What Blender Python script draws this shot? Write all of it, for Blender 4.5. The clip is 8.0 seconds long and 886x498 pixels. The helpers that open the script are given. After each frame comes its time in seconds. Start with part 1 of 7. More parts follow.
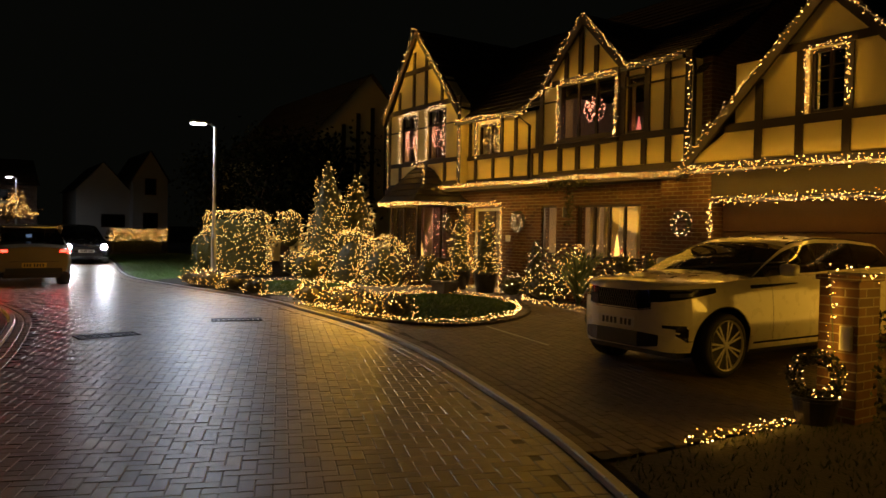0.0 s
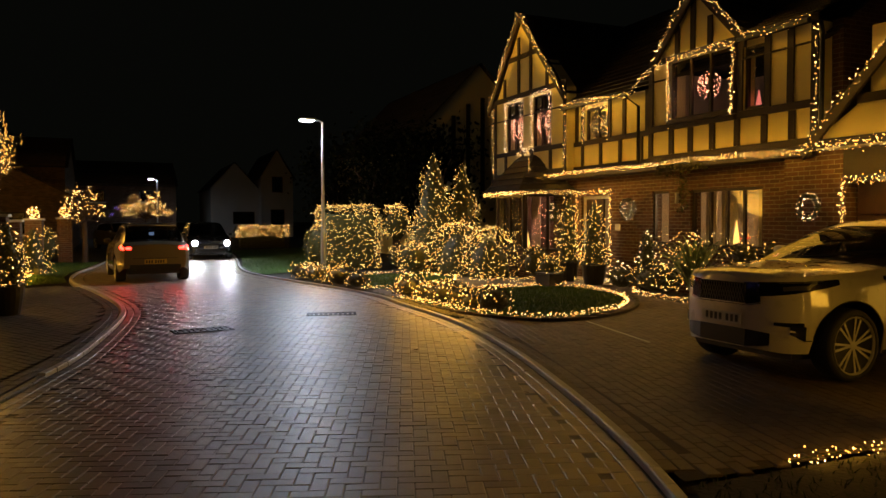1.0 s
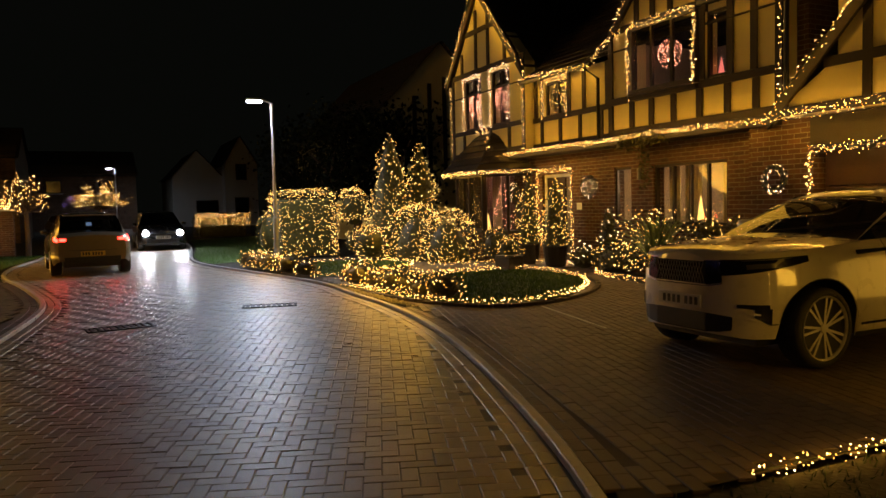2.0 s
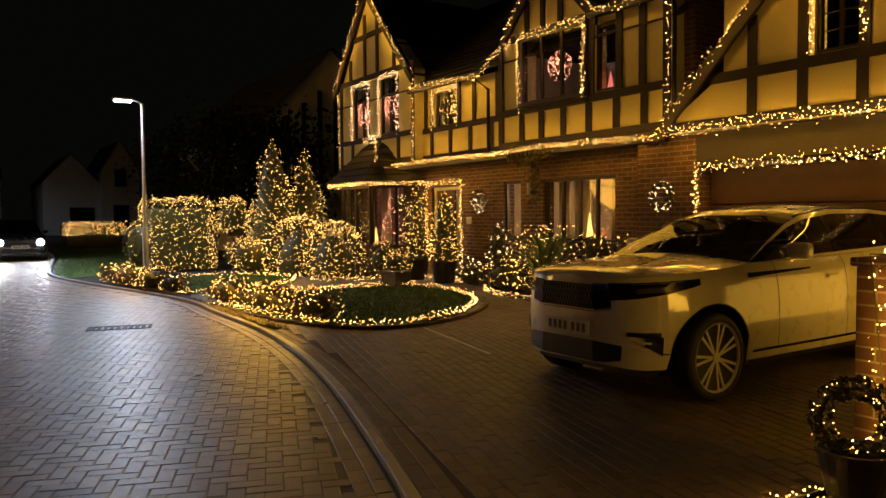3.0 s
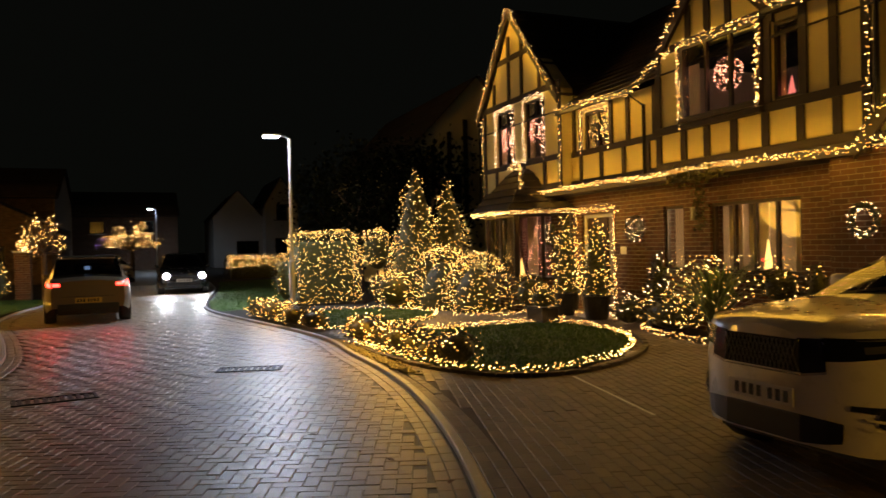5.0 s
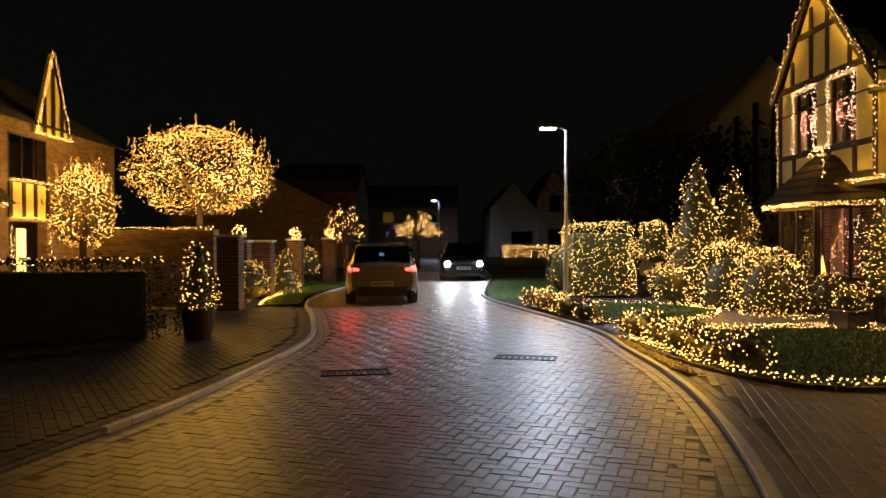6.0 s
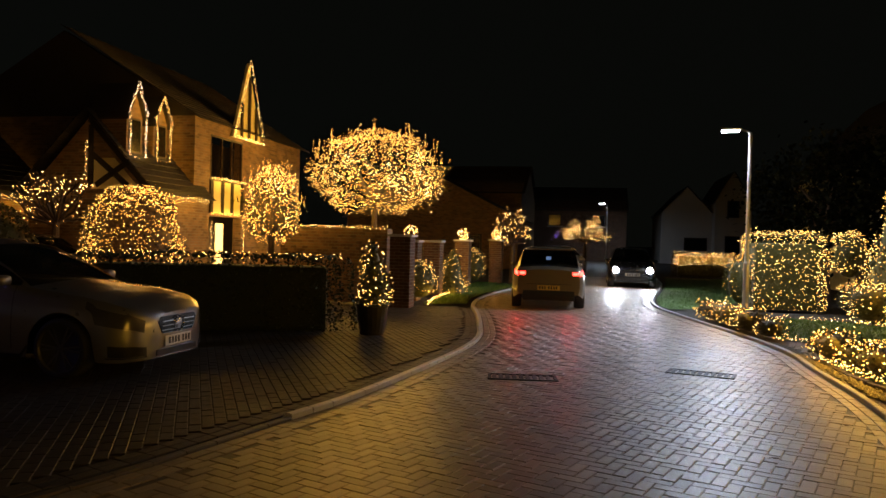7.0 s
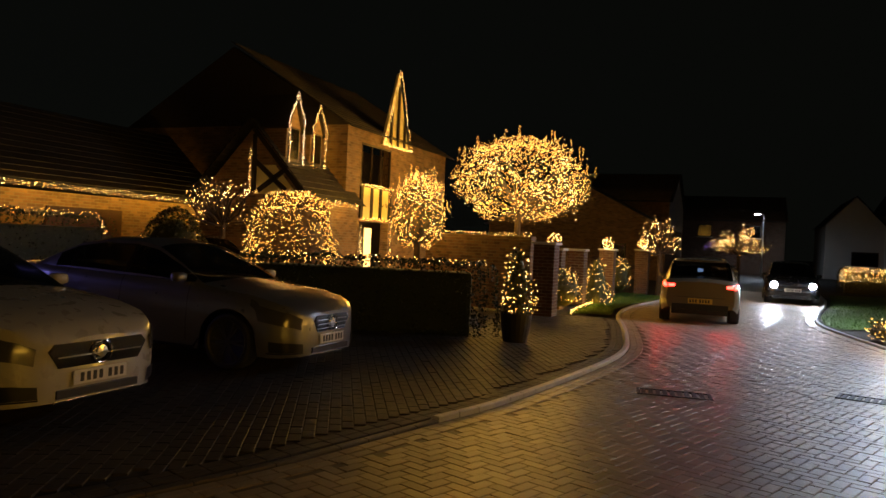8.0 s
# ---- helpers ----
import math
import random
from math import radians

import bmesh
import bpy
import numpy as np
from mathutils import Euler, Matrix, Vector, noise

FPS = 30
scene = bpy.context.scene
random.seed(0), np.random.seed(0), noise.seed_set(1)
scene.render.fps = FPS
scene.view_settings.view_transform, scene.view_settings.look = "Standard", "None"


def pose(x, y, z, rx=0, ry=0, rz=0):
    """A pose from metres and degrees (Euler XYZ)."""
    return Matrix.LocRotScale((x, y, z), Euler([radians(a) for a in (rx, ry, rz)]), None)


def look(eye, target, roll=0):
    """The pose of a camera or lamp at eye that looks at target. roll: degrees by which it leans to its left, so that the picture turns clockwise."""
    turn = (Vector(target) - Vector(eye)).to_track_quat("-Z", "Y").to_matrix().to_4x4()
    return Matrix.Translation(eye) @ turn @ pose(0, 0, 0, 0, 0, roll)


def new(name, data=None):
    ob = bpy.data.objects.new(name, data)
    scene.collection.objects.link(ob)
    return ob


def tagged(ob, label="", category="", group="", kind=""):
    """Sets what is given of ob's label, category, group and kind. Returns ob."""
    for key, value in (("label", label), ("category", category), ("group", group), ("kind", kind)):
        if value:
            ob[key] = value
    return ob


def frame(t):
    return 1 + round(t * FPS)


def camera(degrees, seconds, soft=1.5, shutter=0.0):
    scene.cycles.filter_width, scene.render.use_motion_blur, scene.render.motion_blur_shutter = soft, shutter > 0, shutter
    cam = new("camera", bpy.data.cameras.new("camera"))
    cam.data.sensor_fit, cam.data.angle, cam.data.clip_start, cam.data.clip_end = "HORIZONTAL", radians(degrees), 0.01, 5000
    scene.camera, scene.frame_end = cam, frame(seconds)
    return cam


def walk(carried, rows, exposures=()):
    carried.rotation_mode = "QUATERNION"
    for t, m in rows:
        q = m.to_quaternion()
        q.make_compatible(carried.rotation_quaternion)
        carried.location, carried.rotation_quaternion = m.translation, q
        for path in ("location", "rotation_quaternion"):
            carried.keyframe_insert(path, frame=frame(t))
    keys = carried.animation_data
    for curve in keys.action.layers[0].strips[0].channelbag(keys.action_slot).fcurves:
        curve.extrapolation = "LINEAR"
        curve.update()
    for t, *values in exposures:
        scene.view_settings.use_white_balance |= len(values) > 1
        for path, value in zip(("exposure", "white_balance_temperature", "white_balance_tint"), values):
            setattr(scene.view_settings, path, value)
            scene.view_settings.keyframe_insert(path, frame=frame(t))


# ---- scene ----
cam = camera(61.8, 8.0, soft=1.5, shutter=0.12)
PATH = [
    (0, (4.963, -6.909, 1.533), (3.288, -5.818, 1.482), 1.1),
    (0.5, (4.956, -6.604, 1.532), (3.157, -5.733, 1.459), 0.1),
    (1, (4.753, -6.271, 1.525), (2.922, -5.471, 1.448), -0.1),
    (1.2, (4.678, -6.117, 1.522), (2.841, -5.331, 1.437), -0.3),
    (2.3, (3.993, -5.375, 1.447), (2.219, -4.46, 1.313), -1.5),
    (2.5, (3.901, -5.27, 1.454), (2.153, -4.308, 1.328), -1.1),
    (3, (3.59, -4.956, 1.469), (1.926, -3.851, 1.379), -0.4),
    (3.5, (3.298, -4.746, 1.489), (1.699, -3.547, 1.419), -0.6),
    (4, (3.134, -4.54, 1.507), (1.532, -3.344, 1.469), -0.4),
    (4.5, (2.91, -4.381, 1.504), (1.259, -3.251, 1.488), -0.0),
    (5, (2.682, -4.345, 1.513), (0.828, -3.595, 1.506), -1.2),
    (5.2, (2.634, -4.32, 1.508), (0.715, -3.755, 1.501), -1.4),
    (6.3, (2.584, -4.434, 1.541), (0.586, -4.531, 1.514), 0.4),
    (6.5, (2.584, -4.445, 1.552), (0.593, -4.632, 1.525), 0.7),
    (7, (2.581, -4.474, 1.564), (0.621, -4.87, 1.541), 1.5),
    (7.5, (2.599, -4.525, 1.574), (0.688, -5.116, 1.553), 2.2),
    (8, (2.578, -4.568, 1.556), (0.727, -5.324, 1.539), 2.7),
]
# the clip's camera opens up a little as it turns away from the lit house
EXPOSURE = [(0.0, -0.2, 6900, 10), (1.0, -0.15, 6800, 10), (2.5, 0.03, 6650, 10), (4.5, 0.0, 6650, 10), (5.0, 0.25, 6550, 10), (6.5, 0.22, 6500, 10), (8.0, 0.28, 6400, 10)]
walk(cam, [(t, look(eye, target, roll)) for t, eye, target, roll in PATH], EXPOSURE)

# ---------------------------------------------------------------- light
BULB = 13.0          # radiance of a fairy-light bulb
world = bpy.data.worlds.new("night_sky")
scene.world = world
world.use_nodes = True
wn = world.node_tree.nodes
wl = world.node_tree.links
bg = wn["Background"]
sky = wn.new("ShaderNodeTexSky")
sky.sky_type = "NISHITA"
sky.sun_disc = False
sky.sun_elevation = radians(-6.0)
sky.sun_rotation = radians(200)
tintn = wn.new("ShaderNodeMix")
tintn.data_type = "RGBA"
tintn.inputs[0].default_value = 0.9
wl.new(sky.outputs["Color"], tintn.inputs[6])
tintn.inputs[7].default_value = (0.026, 0.028, 0.022, 1)
wl.new(tintn.outputs[2], bg.inputs["Color"])
bg.inputs["Strength"].default_value = 0.085


def lamp(name, kind, m, power, colour, **more):
    d = bpy.data.lights.new(name, kind)
    d.energy, d.color = power, colour
    if kind == "AREA":
        d.shape, d.size = "DISK", more.get("size", 0.2)
    elif kind == "SPOT":
        d.spot_size, d.spot_blend, d.shadow_soft_size = more.get("angle", 1.0), 0.6, more.get("size", 0.05)
    else:
        d.shadow_soft_size = more.get("size", 0.1)
    ob = new(name, d)
    ob.matrix_world = m
    return ob


COOL = (0.64, 0.77, 1.0)
# street lantern over the kerb, a far one, and the oncoming car's two headlights
lamp("street_light", "SPOT", look((-16.62, -1.22, 4.36), (-16.0, -2.6, 0)), 1000, COOL, angle=3.0, size=0.12)
lamp("far_street_light", "SPOT", look((-61.3, -3.9, 4.9), (-61.5, -3.0, 0)), 220, COOL, angle=2.9, size=0.12)
for hy in (-2.42, -3.62):
    lamp("headlight_beam", "SPOT", look((-25.16, hy, 0.66), (-11.0, hy - 0.4, 0.5)), 6500, (0.80, 0.89, 1.0), angle=0.45, size=0.09)


# the lit tail lights of the car that drives off
for hy in (-5.02, -6.24):
    lamp("tail_beam", "SPOT", look((-14.84, hy, 0.86), (-8.0, hy + 0.5, 0.0)), 13, (1.0, 0.01, 0.012), angle=1.6, size=0.07)


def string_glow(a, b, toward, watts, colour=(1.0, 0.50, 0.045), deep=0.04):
    """The light that a dense string of bulbs throws on the surface it hangs on: a thin lamp along the string, from a to
    b. A few are added where no string hangs.
    """
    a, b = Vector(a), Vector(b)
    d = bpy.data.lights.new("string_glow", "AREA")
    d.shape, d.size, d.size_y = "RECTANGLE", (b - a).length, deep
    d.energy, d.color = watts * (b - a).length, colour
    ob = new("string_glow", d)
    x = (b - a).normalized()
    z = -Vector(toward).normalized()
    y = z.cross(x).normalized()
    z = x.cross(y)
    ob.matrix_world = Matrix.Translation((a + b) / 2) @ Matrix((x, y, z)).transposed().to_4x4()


string_glow((-12.0, 3.72, 2.64), (-4.0, 3.72, 2.64), (0, 1, 0.55), 2.6)
string_glow((-3.9, 3.72, 2.66), (1.2, 3.72, 2.66), (0, 1, 0.4), 1.5)
string_glow((-3.2, 3.8, 2.13), (0.9, 3.8, 2.13), (0, 1, -0.15), 1.0)
string_glow((-15.2, 3.8, 4.8), (-13.35, 3.8, 7.0), (0, 1, -0.2), 1.5)
string_glow((-13.3, 3.8, 7.0), (-11.5, 3.8, 4.8), (0, 1, -0.2), 1.5)
string_glow((-3.9, 3.8, 2.8), (-1.35, 3.8, 5.3), (0, 1, -0.2), 0.7)
string_glow((-11.3, 3.78, 4.3), (-8.5, 3.78, 4.28), (0, 1, -0.6), 3.0)
string_glow((-7.3, 3.6, 4.8), (-3.9, 3.6, 4.75), (0, 1, -0.5), 1.0)
string_glow((-1.7, 3.8, 3.5), (-1.7, 3.8, 4.4), (-0.5, 1, 0), 0.6)
string_glow((-1.02, 3.8, 3.5), (-1.02, 3.8, 4.4), (0.5, 1, 0), 0.6)
string_glow((-11.1, 4.0, 0.3), (-11.1, 4.0, 2.1), (-0.2, 1, 0), 2.5)
string_glow((-9.72, 4.0, 0.3), (-9.72, 4.0, 2.1), (0.2, 1, 0), 2.5)
string_glow((-14.4, 3.15, 2.2), (-11.8, 3.15, 2.2), (0, 0.6, -1), 2.5)
string_glow((-8.7, -19.6, 2.4), (-16.0, -19.6, 2.4), (0, -1, -0.6), 5.0)
string_glow((-19.3, -15.2, 3.2), (-17.3, -15.2, 3.2), (0, -1, -0.3), 3.0)
string_glow((-19.3, -15.2, 2.15), (-17.3, -15.2, 2.15), (0, -1, -0.3), 3.5)
string_glow((-14.2, -14.9, 2.5), (-16.3, -14.9, 2.5), (0, -1, 0.35), 7.0)
string_glow((-20.3, -15.1, 4.6), (-18.5, -15.1, 4.6), (0, -1, 0.5), 1.8)
string_glow((-14.7, -15.8, 3.5), (-14.7, -15.8, 5.0), (0, -1, 0), 3.0)
string_glow((-15.9, -15.8, 3.5), (-15.9, -15.8, 5.0), (0, -1, 0), 3.0)
string_glow((-14.4, -9.3, 1.84), (-15.25, -12.2, 1.84), (-1, 0, -0.6), 3.0)
# added fill strip out of view, off any string: brightens parked car and road
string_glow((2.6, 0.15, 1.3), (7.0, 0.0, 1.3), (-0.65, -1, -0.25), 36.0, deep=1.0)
string_glow((-11.5, 3.78, 2.52), (-4.2, 3.78, 2.52), (0, 0.1, -1), 4.0)
string_glow((-3.8, 3.78, 2.52), (1.2, 3.78, 2.52), (0, 0.1, -1), 5.0)
string_glow((1.1, 1.5, 0.8), (1.1, 3.9, 0.8), (-1, 0, -0.1), 5.0, deep=0.9)
# added upright strip with no bulbs at it, near the parked car
string_glow((0.98, 0.6, 0.2), (0.98, 0.6, 1.2), (-0.4, 1, 0), 0.7)
# what the thousands of bulbs in the two round-headed trees and the big bush throw round them
AMBER = (1.0, 0.50, 0.06)
lamp("tree_glow", "POINT", pose(-19.4, -11.1, 3.3), 950, AMBER, size=1.7)
lamp("tree_glow", "POINT", pose(-14.7, -12.35, 2.4), 140, AMBER, size=0.6)
lamp("tree_glow", "POINT", pose(-11.6, -14.05, 1.4), 110, AMBER, size=0.8)
# unseen violet strip added beyond the parked cars to tint the silver one
string_glow((-0.5, -17.6, 2.6), (-3.5, -17.6, 2.6), (-0.3, 1, -0.5), 4.0, (0.30, 0.25, 1.0), 0.3)
# what the bulbs on the bushes, the garden and the house front throw over road and lawn
string_glow((-9.0, -1.3, 0.42), (-5.8, -1.05, 0.42), (0.3, -1, -0.5), 8.0, deep=0.3)
string_glow((-14.3, -2.0, 0.42), (-11.5, -1.7, 0.42), (0.3, -1, -0.5), 6.0, deep=0.3)
string_glow((-15.2, 1.1, 1.3), (-12.4, 2.0, 1.2), (0.5, -1, -0.3), 14.0, deep=1.0)
string_glow((-12.0, 3.3, 3.4), (-4.0, 3.3, 3.4), (0.1, -1, -0.3), 5.0, deep=1.2)
string_glow((-14.8, -8.35, 0.12), (-21.5, -8.55, 0.12), (0, 1, -0.25), 2.5)
string_glow((-14.8, -8.25, 0.12), (-21.5, -8.45, 0.12), (0.3, -1, 0.5), 4.0)
string_glow((-13.4, 3.65, 3.42), (-12.4, 3.6, 3.3), (0, -0.3, -1), 2.5)
string_glow((1.66, -0.97, 0.2), (1.66, -0.97, 1.15), (-0.2, 1, -0.1), 1.2)
string_glow((1.75, -0.98, 1.3), (6.0, -0.98, 1.3), (0, -0.7, -1), 2.5)
string_glow((1.49, -2.4, 0.12), (1.5, -1.2, 0.12), (0.2, 0.2, -1), 1.5)
# lit rooms behind the curtains
lamp("room_light", "POINT", pose(-6.2, 5.7, 1.9), 120, (1.0, 0.66, 0.34), size=0.15)
lamp("bay_room_light", "POINT", pose(-13.1, 5.6, 1.9), 55, (1.0, 0.55, 0.45), size=0.15)
lamp("hall_light", "POINT", pose(-10.45, 5.6, 1.9), 20, (1.0, 0.62, 0.28), size=0.12)
lamp("bedroom_light", "POINT", pose(-6.4, 5.4, 4.2), 10, (1.0, 0.6, 0.5), size=0.12)
lamp("gable_room_light", "POINT", pose(-13.3, 5.6, 4.2), 25, (1.0, 0.55, 0.42), size=0.12)
lamp("porch_light", "POINT", pose(-18.6, -16.6, 1.5), 14, (1.0, 0.6, 0.2), size=0.12)


# ---------------------------------------------------------------- materials
def material(name, colour, rough=0.6, metal=0.0, var=0.25, scale=8.0, bump=0.0, bscale=60.0, coat=0.0, crough=0.03, island=0.0, objrand=0.0, wear=None, spec=0.5):
    m = bpy.data.materials.new(name)
    m.use_nodes = True
    n, l = m.node_tree.nodes, m.node_tree.links
    b = n["Principled BSDF"]
    tc = n.new("ShaderNodeTexCoord")
    b.inputs["Metallic"].default_value = metal
    b.inputs["Coat Weight"].default_value = coat
    b.inputs["Coat Roughness"].default_value = crough
    b.inputs["Specular IOR Level"].default_value = spec
    big = n.new("ShaderNodeTexNoise")
    big.inputs["Scale"].default_value = scale
    big.inputs["Detail"].default_value = 6
    l.new(tc.outputs["Object"], big.inputs["Vector"])
    fine = n.new("ShaderNodeTexNoise")
    fine.inputs["Scale"].default_value = bscale
    fine.inputs["Detail"].default_value = 4
    l.new(tc.outputs["Object"], fine.inputs["Vector"])
    add = n.new("ShaderNodeMath")
    add.operation = "ADD"
    l.new(big.outputs["Fac"], add.inputs[0])
    l.new(fine.outputs["Fac"], add.inputs[1])
    last = add
    for on, node, out in ((island, "ShaderNodeNewGeometry", "Random Per Island"), (objrand, "ShaderNodeObjectInfo", "Random")):
        if on:
            g = n.new(node)
            k = n.new("ShaderNodeMath")
            k.operation = "MULTIPLY_ADD"
            l.new(g.outputs[out], k.inputs[0])
            k.inputs[1].default_value = on * 2
            l.new(last.outputs[0], k.inputs[2])
            j = n.new("ShaderNodeMath")
            j.operation = "SUBTRACT"
            l.new(k.outputs[0], j.inputs[0])
            j.inputs[1].default_value = on
            last = j
    ramp = n.new("ShaderNodeMapRange")
    ramp.inputs["From Min"].default_value = 0.5
    ramp.inputs["From Max"].default_value = 1.5
    l.new(last.outputs[0], ramp.inputs["Value"])
    mix = n.new("ShaderNodeMix")
    mix.data_type = "RGBA"
    l.new(ramp.outputs[0], mix.inputs[0])
    c2 = wear or tuple(min(1, c * (1 + var)) for c in colour)
    mix.inputs[6].default_value = (*[c * (1 - var) for c in colour], 1)
    mix.inputs[7].default_value = (*c2, 1)
    l.new(mix.outputs[2], b.inputs["Base Color"])
    rr = n.new("ShaderNodeMapRange")
    rr.inputs["To Min"].default_value = max(0.03, rough * 0.75)
    rr.inputs["To Max"].default_value = min(1, rough * 1.3)
    l.new(big.outputs["Fac"], rr.inputs["Value"])
    l.new(rr.outputs[0], b.inputs["Roughness"])
    if bump:
        bp = n.new("ShaderNodeBump")
        bp.inputs["Strength"].default_value = bump
        bp.inputs["Distance"].default_value = 0.01
        l.new(fine.outputs["Fac"], bp.inputs["Height"])
        l.new(bp.outputs["Normal"], b.inputs["Normal"])
    return m


def brickwork(name, colour, mortar, rough=0.75):
    m = material(name, colour, rough, var=0.3, bscale=90)
    n, l = m.node_tree.nodes, m.node_tree.links
    b = n["Principled BSDF"]
    geo = n.new("ShaderNodeTexCoord")
    sep = n.new("ShaderNodeSeparateXYZ")
    l.new(geo.outputs["Object"], sep.inputs[0])
    s = n.new("ShaderNodeMath")
    l.new(sep.outputs["X"], s.inputs[0])
    l.new(sep.outputs["Y"], s.inputs[1])
    comb = n.new("ShaderNodeCombineXYZ")
    l.new(s.outputs[0], comb.inputs["X"])
    l.new(sep.outputs["Z"], comb.inputs["Y"])
    br = n.new("ShaderNodeTexBrick")
    br.inputs["Scale"].default_value = 1.0
    br.inputs["Brick Width"].default_value = 0.225
    br.inputs["Row Height"].default_value = 0.075
    br.inputs["Mortar Size"].default_value = 0.006
    br.inputs["Color1"].default_value = (*colour, 1)
    br.inputs["Color2"].default_value = (*[c * 0.55 for c in colour], 1)
    br.inputs["Mortar"].default_value = (*mortar, 1)
    l.new(comb.outputs[0], br.inputs["Vector"])
    mx = n.new("ShaderNodeMix")
    mx.data_type = "RGBA"
    mx.blend_type = "MULTIPLY"
    mx.inputs[0].default_value = 0.5
    l.new(br.outputs["Color"], mx.inputs[6])
    nz = n.new("ShaderNodeTexNoise")
    nz.inputs["Scale"].default_value = 3
    l.new(geo.outputs["Object"], nz.inputs["Vector"])
    l.new(nz.outputs["Fac"], mx.inputs[7])
    l.new(mx.outputs[2], b.inputs["Base Color"])
    bp = n.new("ShaderNodeBump")
    bp.invert = True
    bp.inputs["Distance"].default_value = 0.008
    bp.inputs["Strength"].default_value = 0.7
    l.new(br.outputs["Fac"], bp.inputs["Height"])
    l.new(bp.outputs["Normal"], b.inputs["Normal"])
    return m


def glowing(name, colour, strength):
    m = bpy.data.materials.new(name)
    m.use_nodes = True
    b = m.node_tree.nodes["Principled BSDF"]
    b.inputs["Base Color"].default_value = (*[0.6 * c for c in colour], 1)
    b.inputs["Emission Color"].default_value = (*colour, 1)
    b.inputs["Emission Strength"].default_value = strength
    return m


def bulb_glow(name, deep, pale, strength):
    """Bulbs whose tint and strength vary from one to the next."""
    m = glowing(name, deep, strength)
    n, l = m.node_tree.nodes, m.node_tree.links
    g = n.new("ShaderNodeNewGeometry")
    mx = n.new("ShaderNodeMix")
    mx.data_type = "RGBA"
    mx.inputs[6].default_value = (*deep, 1)
    mx.inputs[7].default_value = (*pale, 1)
    k = n.new("ShaderNodeMath")
    k.operation = "POWER"
    l.new(g.outputs["Random Per Island"], k.inputs[0])
    k.inputs[1].default_value = 1.6
    l.new(k.outputs[0], mx.inputs[0])
    v = n.new("ShaderNodeMapRange")
    v.inputs["To Min"].default_value = strength * 0.35
    v.inputs["To Max"].default_value = strength * 1.75
    l.new(k.outputs[0], v.inputs["Value"])
    l.new(mx.outputs[2], n["Principled BSDF"].inputs["Emission Color"])
    l.new(v.outputs[0], n["Principled BSDF"].inputs["Emission Strength"])
    return m


def pane_glass(name, tint=0.9, rough=0.02):
    m = bpy.data.materials.new(name)
    m.use_nodes = True
    n, l = m.node_tree.nodes, m.node_tree.links
    n.remove(n["Principled BSDF"])
    tr, gl, fr, mx = (n.new("ShaderNode" + k) for k in ("BsdfTransparent", "BsdfGlossy", "LayerWeight", "MixShader"))
    tr.inputs["Color"].default_value = (tint, tint, tint * 0.97, 1)
    gl.inputs["Roughness"].default_value = rough
    fr.inputs["Blend"].default_value = 0.5
    pw = n.new("ShaderNodeMath")
    pw.operation = "POWER"
    l.new(fr.outputs["Facing"], pw.inputs[0])
    pw.inputs[1].default_value = 4.0
    sc = n.new("ShaderNodeMath")
    sc.operation = "MULTIPLY_ADD"
    l.new(pw.outputs[0], sc.inputs[0])
    sc.inputs[1].default_value = 0.9
    sc.inputs[2].default_value = 0.05
    l.new(sc.outputs[0], mx.inputs[0])
    l.new(tr.outputs[0], mx.inputs[1])
    l.new(gl.outputs[0], mx.inputs[2])
    l.new(mx.outputs[0], n["Material Output"].inputs["Surface"])
    return m


M_PAVER = material("wet_block_paving", (0.25, 0.19, 0.12), 0.45, var=0.4, scale=1.2, bump=0.25, bscale=110, coat=0.48, crough=0.39, island=0.35, spec=0.6)
M_PAVERO = material("wet_block_paving_single", (0.25, 0.19, 0.12), 0.45, var=0.4, scale=1.2, bump=0.25, bscale=110, coat=0.48, crough=0.39, objrand=0.35, spec=0.6)
M_DRIVE = material("drive_block_paving", (0.115, 0.082, 0.058), 0.55, var=0.35, scale=1.5, bump=0.35, bscale=110, coat=0.12, crough=0.45, island=0.35)
M_DRIVEO = material("drive_block_paving_single", (0.115, 0.082, 0.058), 0.55, var=0.35, scale=1.5, bump=0.35, bscale=110, coat=0.12, crough=0.45, objrand=0.35)
# drive paving darkened: the hedges' shade over the left drive is in its colour
M_DRIVESHADE = material("shaded_drive_paving", (0.034, 0.025, 0.016), 0.6, var=0.4, scale=1.5, bump=0.4, bscale=110, coat=0.14, crough=0.42, island=0.35)
# brown of the lowered kerb stones stands in for the dim amber light there
M_DROPKERB = material("dropped_kerb_amber_tint", (0.085, 0.068, 0.05), 0.45, var=0.3, scale=3, bump=0.4, bscale=120)
M_JOINT = material("wet_joint_sand", (0.085, 0.068, 0.05), 0.5, bump=0.25, bscale=200)
M_DRIVEJOINT = material("dry_joint_sand", (0.055, 0.042, 0.03), 0.85, bump=0.25, bscale=200)
M_KERB = material("concrete_kerb", (0.48, 0.475, 0.47), 0.4, var=0.22, scale=3, bump=0.4, bscale=120)
M_SOIL = material("dark_soil", (0.03, 0.025, 0.018), 0.9, var=0.4, scale=2, bump=1, bscale=30)
M_GRASS = material("lawn_grass", (0.055, 0.115, 0.014), 0.85, var=0.4, scale=3, island=0.4)
M_TURF = material("turf_base", (0.06, 0.115, 0.018), 0.85, var=0.4, scale=5, bump=1, bscale=80)
M_LEAF = material("evergreen_leaf", (0.050, 0.048, 0.007), 0.5, var=0.5, scale=6, island=0.4)
M_YEW = material("dark_hedge_leaf", (0.018, 0.028, 0.010), 0.6, var=0.5, scale=6, island=0.4)
